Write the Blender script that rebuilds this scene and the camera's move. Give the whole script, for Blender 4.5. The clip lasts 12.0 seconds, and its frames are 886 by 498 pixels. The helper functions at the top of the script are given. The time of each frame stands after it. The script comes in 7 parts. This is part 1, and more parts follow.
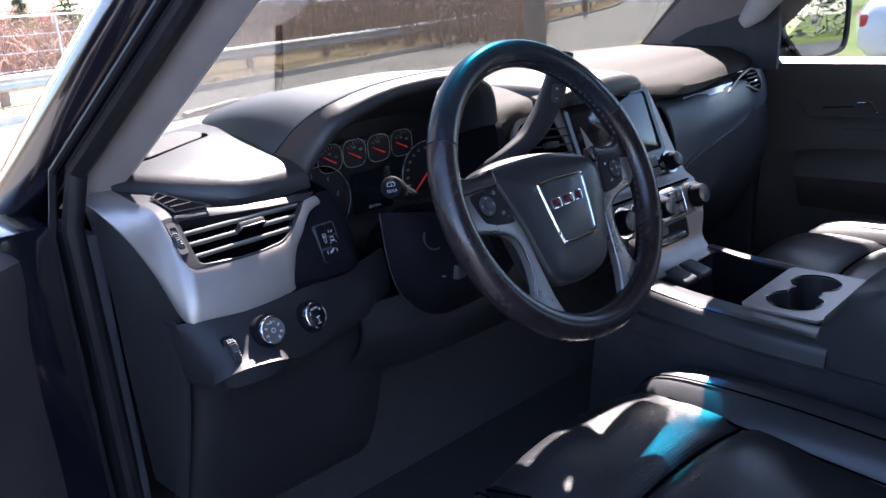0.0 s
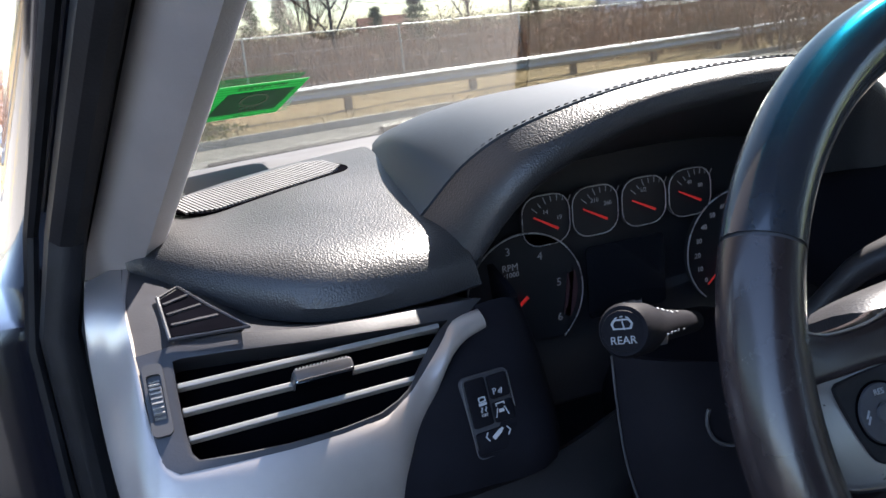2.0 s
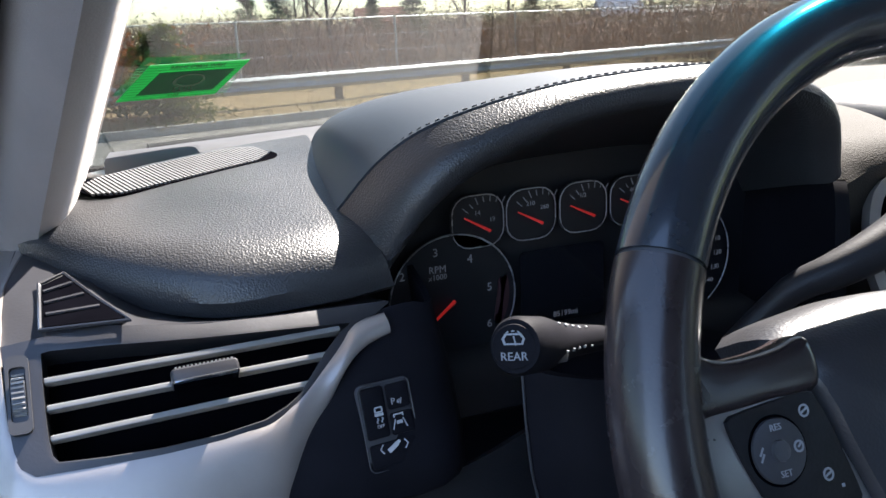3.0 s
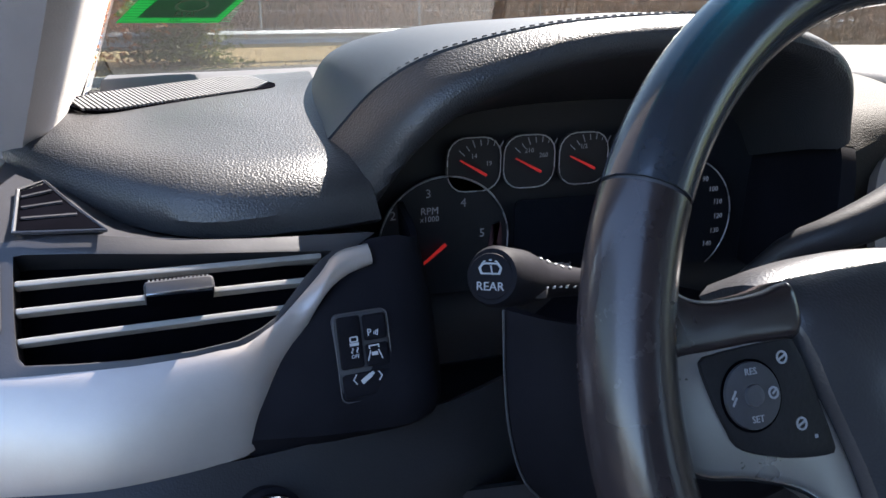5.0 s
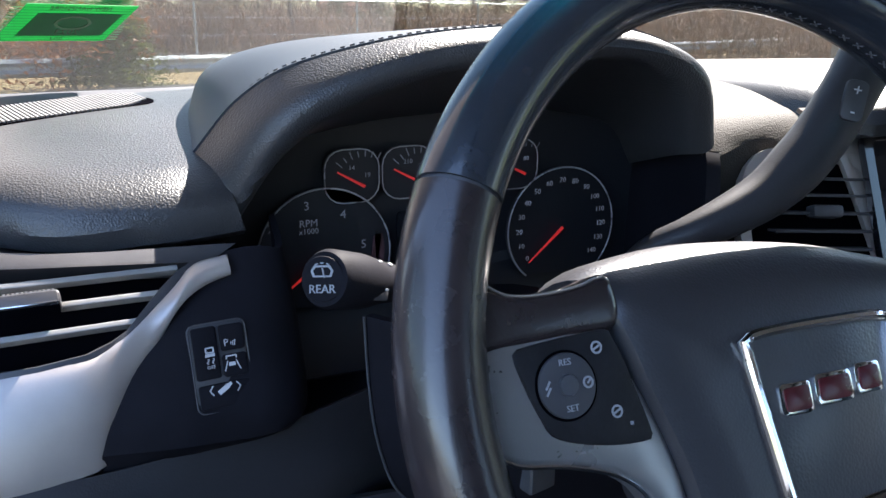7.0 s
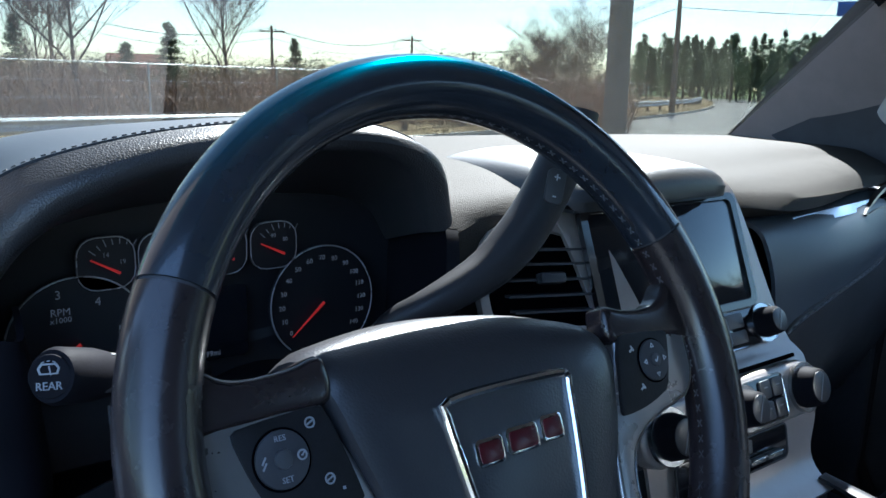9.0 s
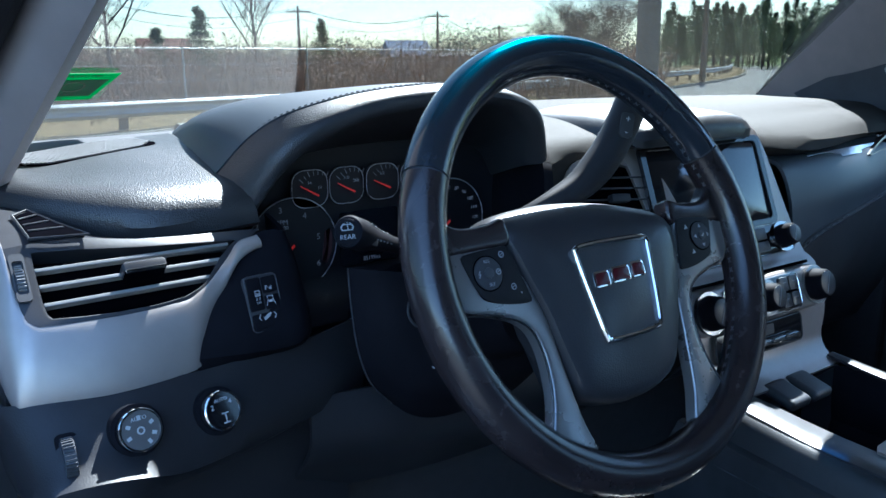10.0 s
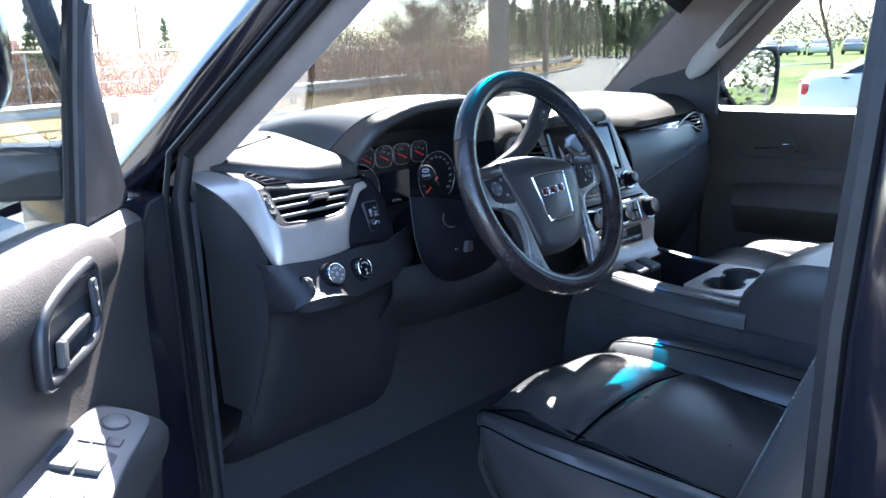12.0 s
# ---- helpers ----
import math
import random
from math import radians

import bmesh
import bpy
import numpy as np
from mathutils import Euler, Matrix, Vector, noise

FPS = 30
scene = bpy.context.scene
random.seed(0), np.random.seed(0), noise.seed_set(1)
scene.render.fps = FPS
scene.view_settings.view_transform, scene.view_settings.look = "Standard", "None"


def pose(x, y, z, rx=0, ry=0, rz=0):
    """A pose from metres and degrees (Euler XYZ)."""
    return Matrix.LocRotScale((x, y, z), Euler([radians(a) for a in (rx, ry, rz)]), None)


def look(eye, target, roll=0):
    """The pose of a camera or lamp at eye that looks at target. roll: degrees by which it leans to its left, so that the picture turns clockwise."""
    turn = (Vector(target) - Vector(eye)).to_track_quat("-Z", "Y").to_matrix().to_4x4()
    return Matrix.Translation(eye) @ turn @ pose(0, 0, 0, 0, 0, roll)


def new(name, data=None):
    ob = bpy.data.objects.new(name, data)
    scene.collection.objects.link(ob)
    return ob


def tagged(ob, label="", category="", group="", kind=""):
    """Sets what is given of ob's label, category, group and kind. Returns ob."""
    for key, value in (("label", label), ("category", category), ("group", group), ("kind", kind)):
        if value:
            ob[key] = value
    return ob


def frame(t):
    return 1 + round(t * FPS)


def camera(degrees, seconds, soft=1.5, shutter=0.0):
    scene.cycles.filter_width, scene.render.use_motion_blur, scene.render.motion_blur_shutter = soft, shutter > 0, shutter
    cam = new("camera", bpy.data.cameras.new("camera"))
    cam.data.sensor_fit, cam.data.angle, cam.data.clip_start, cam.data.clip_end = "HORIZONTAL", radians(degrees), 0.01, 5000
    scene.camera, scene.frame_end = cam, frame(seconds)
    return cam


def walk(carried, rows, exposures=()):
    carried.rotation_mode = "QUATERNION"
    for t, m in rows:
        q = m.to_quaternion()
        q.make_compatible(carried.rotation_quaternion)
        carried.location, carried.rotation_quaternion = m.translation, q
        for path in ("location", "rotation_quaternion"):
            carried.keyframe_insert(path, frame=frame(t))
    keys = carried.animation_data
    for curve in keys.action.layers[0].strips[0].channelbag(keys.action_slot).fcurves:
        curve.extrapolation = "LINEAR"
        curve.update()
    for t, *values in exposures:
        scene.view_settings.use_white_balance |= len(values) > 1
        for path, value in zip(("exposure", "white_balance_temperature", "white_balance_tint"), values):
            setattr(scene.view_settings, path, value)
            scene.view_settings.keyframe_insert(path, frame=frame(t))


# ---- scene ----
cam = camera(57.1, 12.0)
PATH = [
    (0, (-0.771, -0.607, 1.48), (0.518, 0.803, 0.887), -4.3),
    (0.5, (-0.596, -0.431, 1.429), (0.51, 1.107, 0.787), -5.0),
    (1, (-0.504, -0.279, 1.415), (0.287, 1.45, 0.796), -4.7),
    (1.5, (-0.433, -0.227, 1.42), (0.212, 1.582, 0.862), -6.0),
    (2, (-0.393, -0.208, 1.419), (0.264, 1.611, 0.906), -6.0),
    (2.5, (-0.366, -0.195, 1.412), (0.31, 1.617, 0.902), -4.8),
    (3, (-0.341, -0.197, 1.411), (0.346, 1.606, 0.884), -2.8),
    (3.5, (-0.337, -0.194, 1.391), (0.342, 1.603, 0.834), -1.2),
    (5.3, (-0.325, -0.197, 1.39), (0.332, 1.592, 0.786), 0.9),
    (5.5, (-0.323, -0.196, 1.392), (0.34, 1.593, 0.791), 0.8),
    (6, (-0.313, -0.199, 1.394), (0.371, 1.584, 0.798), 0.7),
    (6.5, (-0.301, -0.206, 1.386), (0.418, 1.568, 0.805), 0.5),
    (7, (-0.285, -0.221, 1.384), (0.5, 1.534, 0.832), 0.4),
    (7.5, (-0.263, -0.222, 1.412), (0.591, 1.512, 0.897), 0.3),
    (7.7, (-0.25, -0.233, 1.413), (0.644, 1.49, 0.932), 0.3),
    (9.3, (-0.287, -0.302, 1.406), (0.934, 1.233, 1.01), 1.3),
    (9.5, (-0.335, -0.331, 1.421), (0.865, 1.217, 1.018), 0.8),
    (10, (-0.491, -0.433, 1.403), (0.645, 1.149, 0.948), -0.5),
    (10.5, (-0.625, -0.517, 1.381), (0.421, 1.103, 0.85), -1.4),
    (11, (-0.794, -0.571, 1.377), (0.322, 1.004, 0.856), -1.2),
    (11.5, (-0.945, -0.658, 1.421), (0.334, 0.8, 0.933), -1.4),
    (12, (-1.072, -0.783, 1.458), (0.321, 0.572, 0.984), -1.8),
]
walk(cam, [(t, look(eye, target, roll)) for t, eye, target, roll in PATH], exposures=[(0.0, 3.12, 6400, 22), (1.0, 3.3, 6700, 20), (2.5, 3.15, 6600, 12), (5.5, 3.4, 6600, 13), (7.7, 3.66, 6400, 13), (9.5, 2.86, 5450, 3), (10.0, 2.98, 5330, 3), (10.45, 3.25, 6350, 14), (11.0, 3.54, 6450, 17), (12.0, 3.84, 6050, 11)])

# ---- world and sun ----
SUN_AZ, SUN_EL = 53.0, 47.0  # degrees right of the car's nose, degrees up
TO_SUN = Vector((math.sin(radians(SUN_AZ)) * math.cos(radians(SUN_EL)), math.cos(radians(SUN_AZ)) * math.cos(radians(SUN_EL)), math.sin(radians(SUN_EL))))
world = bpy.data.worlds.new("daylight")
scene.world = world
world.use_nodes = True
_sky = world.node_tree.nodes.new("ShaderNodeTexSky")
_sky.sky_type, _sky.sun_disc = "NISHITA", False
_sky.sun_elevation, _sky.sun_rotation = radians(SUN_EL), radians(SUN_AZ)
_sky.air_density, _sky.dust_density, _sky.altitude = 1.0, 0.8, 600
_back = world.node_tree.nodes["Background"]
_back.inputs["Strength"].default_value = 0.125
world.node_tree.links.new(_sky.outputs[0], _back.inputs[0])
_lamp = bpy.data.lights.new("sun", "SUN")
_lamp.energy, _lamp.angle, _lamp.color = 3.8, radians(0.5), (1.0, 0.95, 0.88)
new("sun", _lamp).matrix_world = look(TO_SUN * 60, (0, 0, 0))

# ---- materials ----
def shader(name, colour, rough=0.5, metal=0.0, coat=0.0, vary=0.0, scale=8.0, bump=0.0, grain=400.0, cells=False, second=None, spec=0.5, sheen=0.0, tint_by_piece=0.0, coords="Object"):
    """A principled material with blotchy colour at one scale and fine relief at another."""
    m = bpy.data.materials.new(name)
    m.use_nodes = True
    t = m.node_tree
    b = t.nodes["Principled BSDF"]
    b.inputs["Base Color"].default_value = (*colour, 1)
    b.inputs["Roughness"].default_value, b.inputs["Metallic"].default_value = rough, metal
    b.inputs["Coat Weight"].default_value, b.inputs["Coat Roughness"].default_value = coat, 0.06
    b.inputs["Specular IOR Level"].default_value = spec
    b.inputs["Sheen Weight"].default_value = sheen
    where = t.nodes.new("ShaderNodeTexCoord")
    if vary or second:
        n = t.nodes.new("ShaderNodeTexNoise")
        n.inputs["Scale"].default_value, n.inputs["Detail"].default_value, n.inputs["Roughness"].default_value = scale, 6, 0.62
        t.links.new(where.outputs[coords], n.inputs["Vector"])
        ramp = t.nodes.new("ShaderNodeValToRGB")
        ramp.color_ramp.elements[0].position, ramp.color_ramp.elements[1].position = 0.36, 0.64
        other = second or tuple(min(1, c * (1 + vary)) for c in colour)
        ramp.color_ramp.elements[0].color = (*(colour if second else tuple(c * (1 - vary) for c in colour)), 1)
        ramp.color_ramp.elements[1].color = (*other, 1)
        t.links.new(n.outputs["Fac"], ramp.inputs[0])
        last = ramp.outputs[0]
        if tint_by_piece:
            info, mix, val = t.nodes.new("ShaderNodeObjectInfo"), t.nodes.new("ShaderNodeHueSaturation"), t.nodes.new("ShaderNodeMapRange")
            val.inputs["To Min"].default_value, val.inputs["To Max"].default_value = 1 - tint_by_piece, 1 + tint_by_piece
            t.links.new(info.outputs["Random"], val.inputs["Value"])
            t.links.new(val.outputs[0], mix.inputs["Value"])
            t.links.new(last, mix.inputs["Color"])
            last = mix.outputs[0]
        t.links.new(last, b.inputs["Base Color"])
        if vary:
            rr = t.nodes.new("ShaderNodeMapRange")
            rr.inputs["To Min"].default_value, rr.inputs["To Max"].default_value = max(0.02, rough - 0.07), min(1, rough + 0.07)
            t.links.new(n.outputs["Fac"], rr.inputs["Value"])
            t.links.new(rr.outputs[0], b.inputs["Roughness"])
    if bump:
        if cells:
            g = t.nodes.new("ShaderNodeTexVoronoi")
            g.feature = "SMOOTH_F1"
            g.inputs["Smoothness"].default_value = 0.6
        else:
            g = t.nodes.new("ShaderNodeTexNoise")
            g.inputs["Detail"].default_value = 3
        g.inputs["Scale"].default_value = grain
        t.links.new(where.outputs[coords], g.inputs["Vector"])
        bp = t.nodes.new("ShaderNodeBump")
        bp.inputs["Strength"].default_value, bp.inputs["Distance"].default_value = bump, 0.0008 if grain > 60 else 0.02
        t.links.new(g.outputs[0], bp.inputs["Height"])
        t.links.new(bp.outputs[0], b.inputs["Normal"])
    return m


def perforated(name, colour):
    """Seat leather with rows of tiny holes."""
    m = shader(name, colour, rough=0.30, vary=0.12, scale=14, bump=0.2, grain=500, cells=True, spec=0.6)
    t = m.node_tree
    b = t.nodes["Principled BSDF"]
    where = [n for n in t.nodes if n.bl_idname == "ShaderNodeTexCoord"][0]
    v = t.nodes.new("ShaderNodeTexVoronoi")
    v.inputs["Scale"].default_value, v.inputs["Randomness"].default_value = 300, 0.0
    sep, comb = t.nodes.new("ShaderNodeSeparateXYZ"), t.nodes.new("ShaderNodeCombineXYZ")
    t.links.new(where.outputs["Object"], sep.inputs[0])
    t.links.new(sep.outputs[0], comb.inputs[0]), t.links.new(sep.outputs[1], comb.inputs[1])
    t.links.new(comb.outputs[0], v.inputs["Vector"])
    step = t.nodes.new("ShaderNodeMapRange")
    step.inputs["From Min"].default_value, step.inputs["From Max"].default_value = 0.2, 0.34
    t.links.new(v.outputs["Distance"], step.inputs["Value"])
    old = b.inputs["Base Color"].links[0].from_socket
    mix = t.nodes.new("ShaderNodeMix")
    mix.data_type = "RGBA"
    mix.inputs[6].default_value = (0.002, 0.002, 0.002, 1)
    t.links.new(step.outputs[0], mix.inputs["Factor"])
    t.links.new(old, mix.inputs[7])
    t.links.new(mix.outputs[2], b.inputs["Base Color"])
    bp = [n for n in t.nodes if n.bl_idname == "ShaderNodeBump"][0]
    holes = t.nodes.new("ShaderNodeBump")
    holes.inputs["Strength"].default_value, holes.inputs["Distance"].default_value = 0.35, 0.0006
    t.links.new(step.outputs[0], holes.inputs["Height"]), t.links.new(bp.outputs[0], holes.inputs["Normal"])
    t.links.new(holes.outputs[0], b.inputs["Normal"])
    return m


def pane_glass(name, tint=(0.92, 0.96, 0.94), gloss=1.0):
    """A thin pane: clear through, mirror-like by Fresnel."""
    m = bpy.data.materials.new(name)
    m.use_nodes = True
    t = m.node_tree
    t.nodes.remove(t.nodes["Principled BSDF"])
    clear, shine, mix, f, k, p = (t.nodes.new("ShaderNode" + n) for n in ("BsdfTransparent", "BsdfGlossy", "MixShader", "LayerWeight", "Math", "Math"))
    clear.inputs["Color"].default_value = (*tint, 1)
    shine.inputs["Roughness"].default_value = 0.01
    f.inputs["Blend"].default_value = 0.5
    p.operation, p.inputs[1].default_value = "POWER", 4.0
    k.operation, k.inputs[1].default_value, k.inputs[2].default_value = "MULTIPLY_ADD", 0.75 * gloss, 0.035 * gloss
    t.links.new(f.outputs["Facing"], p.inputs[0]), t.links.new(p.outputs[0], k.inputs[0]), t.links.new(k.outputs[0], mix.inputs[0])
    t.links.new(clear.outputs[0], mix.inputs[1]), t.links.new(shine.outputs[0], mix.inputs[2])
    t.links.new(mix.outputs[0], t.nodes["Material Output"].inputs[0])
    return m


def see_through(name, colour, share):
    """Coloured film that lets some light through."""
    m = bpy.data.materials.new(name)
    m.use_nodes = True
    t = m.node_tree
    b = t.nodes["Principled BSDF"]
    b.inputs["Base Color"].default_value, b.inputs["Roughness"].default_value = (*colour, 1), 0.5
    tr, mix = t.nodes.new("ShaderNodeBsdfTranslucent"), t.nodes.new("ShaderNodeMixShader")
    tr.inputs["Color"].default_value = (*colour, 1)
    mix.inputs[0].default_value = share
    t.links.new(b.outputs[0], mix.inputs[1]), t.links.new(tr.outputs[0], mix.inputs[2])
    t.links.new(mix.outputs[0], t.nodes["Material Output"].inputs[0])
    return m


VINYL = shader("dash_vinyl", (0.026, 0.027, 0.030), 0.37, vary=0.15, scale=9, bump=0.42, grain=820, cells=True)
VINYL_SMOOTH = shader("upper_vinyl", (0.026, 0.034, 0.046), 0.52, vary=0.12, scale=7, bump=0.14, grain=900, cells=True, spec=0.28)
PANEL_VINYL = shader("passenger_panel_vinyl", (0.045, 0.055, 0.068), 0.42, vary=0.10, scale=7, bump=0.2, grain=900, cells=True)
COLUMN_PLASTIC = shader("column_cover_plastic", (0.008, 0.008, 0.011), 0.65, vary=0.2, scale=15, bump=0.1, grain=800, spec=0.05)
VINYL_TOP = shader("dash_top_vinyl", (0.034, 0.031, 0.028), 0.72, vary=0.15, scale=9, bump=0.5, grain=820, cells=True, spec=0.10)
PLASTIC = shader("black_plastic", (0.040, 0.042, 0.048), 0.42, vary=0.2, scale=20, bump=0.2, grain=800)
PLASTIC_DARK = shader("deep_black_plastic", (0.030, 0.031, 0.037), 0.6, vary=0.2, scale=20)
BEZEL = shader("vent_bezel_plastic", (0.026, 0.026, 0.030), 0.33, vary=0.1, scale=20, bump=0.1, grain=700)
GLOSS = shader("gloss_black", (0.006, 0.006, 0.008), 0.12, coat=0.6, vary=0.1, scale=30)
SILVER = shader("silver_trim", (0.345, 0.310, 0.290), 0.34, metal=0.5, vary=0.06, scale=18, bump=0.05, grain=900)
SPOKE = shader("spoke_silver", (0.27, 0.262, 0.262), 0.28, metal=0.7, vary=0.06, scale=18, bump=0.04, grain=900)
SATIN = shader("satin_chrome", (0.55, 0.56, 0.58), 0.22, metal=1.0, vary=0.05, scale=30)
CHROME = shader("chrome", (0.78, 0.79, 0.80), 0.06, metal=1.0)
SLAT = shader("vent_slat_plastic", (0.17, 0.167, 0.165), 0.42, vary=0.1, scale=25)
LEATHER = shader("black_leather", (0.036, 0.037, 0.041), 0.33, vary=0.15, scale=10, bump=0.16, grain=700, cells=True, spec=0.75)
RIM_GLOSS = shader("polished_rim", (0.016, 0.020, 0.027), 0.20, vary=0.2, scale=16, coat=0.5, bump=0.03, grain=500)
RIM = shader("rim_leather", (0.020, 0.015, 0.016), 0.26, coat=0.12, vary=0.2, scale=18, bump=0.05, grain=700, cells=True)
PERF = perforated("perforated_leather", (0.033, 0.034, 0.037))
THREAD = shader("thread", (0.17, 0.17, 0.18), 0.8, vary=0.1, scale=80)
PILLAR = shader("pillar_cloth", (0.205, 0.172, 0.162), 0.9, vary=0.05, scale=30, bump=0.35, grain=900, sheen=0.2)
HEADLINER = shader("headliner_cloth", (0.42, 0.40, 0.38), 0.95, vary=0.05, scale=30, bump=0.3, grain=700)
RUBBER = shader("seal_rubber", (0.010, 0.010, 0.012), 0.50, vary=0.3, scale=30, bump=0.2, grain=500, spec=0.25)
PAINT = shader("black_car_paint", (0.005, 0.005, 0.009), 0.16, coat=0.6, vary=0.1, scale=5)
MULCH = shader("red_mulch", (0.30, 0.10, 0.05), 1.0, second=(0.20, 0.09, 0.06), scale=1.5, bump=1.0, grain=25)
CARPET = shader("carpet", (0.050, 0.050, 0.056), 0.98, vary=0.08, scale=40, bump=0.4, grain=900)
DOORSKIN = shader("door_vinyl", (0.066, 0.058, 0.054), 0.50, vary=0.15, scale=8, bump=0.45, grain=420, cells=True)
SWITCHPLATE = shader("switch_plate", (0.085, 0.082, 0.082), 0.45, metal=0.0, vary=0.08, scale=25)
MARK = shader("white_print", (0.40, 0.41, 0.43), 0.6, vary=0.05, scale=60)
MARK_DIM = shader("grey_print", (0.22, 0.23, 0.25), 0.6, vary=0.05, scale=60)
NEEDLE = shader("red_needle", (0.45, 0.02, 0.025), 0.45, vary=0.05, scale=90)
REDPLATE = shader("red_badge", (0.060, 0.006, 0.010), 0.25, vary=0.1, scale=90)
SCREEN = shader("display_glass", (0.008, 0.009, 0.012), 0.07, coat=0.5, vary=0.1, scale=10)
DIAL = shader("dial_face", (0.006, 0.007, 0.010), 0.5, vary=0.1, scale=60)
GLASS = pane_glass("windscreen_glass", (0.405, 0.420, 0.405), 1.5)
GLASS_SIDE = pane_glass("side_glass", (0.56, 0.59, 0.58))
GLASS_DARK = pane_glass("privacy_glass", (0.55, 0.57, 0.58))
# near-black that paints in the shade inside vents, grille and grooves
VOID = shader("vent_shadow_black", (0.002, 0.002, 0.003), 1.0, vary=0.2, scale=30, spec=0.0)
DARKTRIM = shader("dark_moulded_trim", (0.020, 0.020, 0.023), 0.42, vary=0.15, scale=12, bump=0.12, grain=900, cells=True, spec=0.3)
POLE = shader("weathered_pole", (0.26, 0.215, 0.18), 0.9, vary=0.12, scale=3, bump=0.4, grain=30)
MIRROR = shader("mirror", (0.72, 0.73, 0.74), 0.01, metal=1.0)
STICKER = see_through("green_film", (0.02, 0.36, 0.125), 0.60)
STICKER_DARK = see_through("green_film_print", (0.015, 0.20, 0.08), 0.60)
AIRBAG = shader("airbag_leather", (0.026, 0.026, 0.030), 0.38, coat=0.15, vary=0.12, scale=12, bump=0.22, grain=800, cells=True)
ASPHALT = shader("asphalt", (0.27, 0.25, 0.22), 0.9, vary=0.14, scale=0.7, bump=0.6, grain=40)
LOT = shader("dark_asphalt", (0.085, 0.083, 0.080), 0.92, vary=0.2, scale=0.5, bump=0.6, grain=40)
CONCRETE = shader("concrete", (0.42, 0.40, 0.36), 0.9, vary=0.15, scale=3, bump=0.5, grain=30)
YELLOW = shader("road_paint", (0.62, 0.42, 0.06), 0.8, vary=0.25, scale=2)
DRYGRASS = shader("dry_grass", (0.36, 0.245, 0.12), 1.0, second=(0.27, 0.20, 0.09), scale=0.6, bump=1.0, grain=20)
GRASS = shader("lawn", (0.105, 0.165, 0.022), 1.0, second=(0.165, 0.185, 0.040), scale=0.5, bump=1.0, grain=25)
STEEL = shader("galvanised_steel", (0.40, 0.42, 0.44), 0.5, metal=0.5, vary=0.12, scale=3)
BARK = shader("bark", (0.13, 0.10, 0.085), 0.95, vary=0.3, scale=6, bump=0.8, grain=30)
TWIG = shader("bare_twigs", (0.22, 0.165, 0.14), 0.95, vary=0.3, scale=2)
BRUSH = shader("bare_brush", (0.36, 0.215, 0.155), 0.95, second=(0.28, 0.20, 0.145), scale=0.3)
RUST_LEAF = see_through("dead_leaves", (0.34, 0.13, 0.05), 0.4)
NEEDLES = see_through("conifer_needles", (0.115, 0.145, 0.085), 0.55)
FARWOOD = shader("far_bare_woods", (0.27, 0.23, 0.20), 0.95, second=(0.15, 0.17, 0.13), scale=0.05)
OLIVE = see_through("juniper_needles", (0.14, 0.16, 0.045), 0.45)
WOODPOLE = shader("pole_wood", (0.22, 0.17, 0.13), 0.9, vary=0.2, scale=4, bump=0.5, grain=25)
BRICK = shader("red_brick", (0.26, 0.11, 0.08), 0.9, vary=0.2, scale=1.5, bump=0.3, grain=20)
SIDING = shader("pale_siding", (0.55, 0.53, 0.50), 0.8, vary=0.08, scale=0.6)
ROOF = shader("slate_roof", (0.20, 0.24, 0.36), 0.8, vary=0.12, scale=0.8)
WHITEPAINT = shader("white_car_paint", (0.72, 0.73, 0.75), 0.25, coat=0.8, vary=0.04, scale=3)
GREYPAINT = shader("grey_car_paint", (0.28, 0.32, 0.38), 0.25, coat=0.8, vary=0.04, scale=3, tint_by_piece=0.4)
TAIL = shader("tail_lamp", (0.5, 0.02, 0.02), 0.2, coat=0.5, vary=0.05, scale=10)


def glowing(m, colour, strength):
    """Gives a part a weak glow of its own, added to brighten dial needles and print."""
    b = m.node_tree.nodes["Principled BSDF"]
    b.inputs["Emission Color"].default_value, b.inputs["Emission Strength"].default_value = (*colour, 1), strength
    return m


glowing(NEEDLE, (1.0, 0.05, 0.04), 0.02)
GRILLE = shader("speaker_grille_plastic", (0.115, 0.118, 0.125), 0.5, vary=0.1, scale=30)
DIALRING = shader("dial_chrome", (0.45, 0.44, 0.45), 0.28, metal=0.55, vary=0.05, scale=40)
# the print's faint glow is added so the numerals read in the dark cluster
DIALMARK = glowing(shader("dial_print", (0.20, 0.21, 0.235), 0.6, vary=0.05, scale=60), (0.8, 0.85, 1.0), 0.004)
SHADEBAND = pane_glass("blue_shade_band", (0.10, 0.62, 0.80))
# nearly opaque blue, added to keep most sun off the console
SUN_BLOCK_BLUE = pane_glass("sun_block_blue", (0.012, 0.055, 0.11))

# ---- building tools ----
V = Vector


def world_of(ob):
    return (world_of(ob.parent) @ ob.matrix_parent_inverse if ob.parent else Matrix()) @ ob.matrix_basis


def thing(name, base, label, category, group="", kind=""):
    """An empty at the base of a thing, to carry its parts."""
    e = new(name)
    e.location = base
    e.empty_display_size = 0.05
    return tagged(e, label, category, group, kind)


def finish(me, smooth=35.0):
    if smooth:
        me.shade_smooth()
        me.set_sharp_from_angle(angle=radians(smooth))
    return me


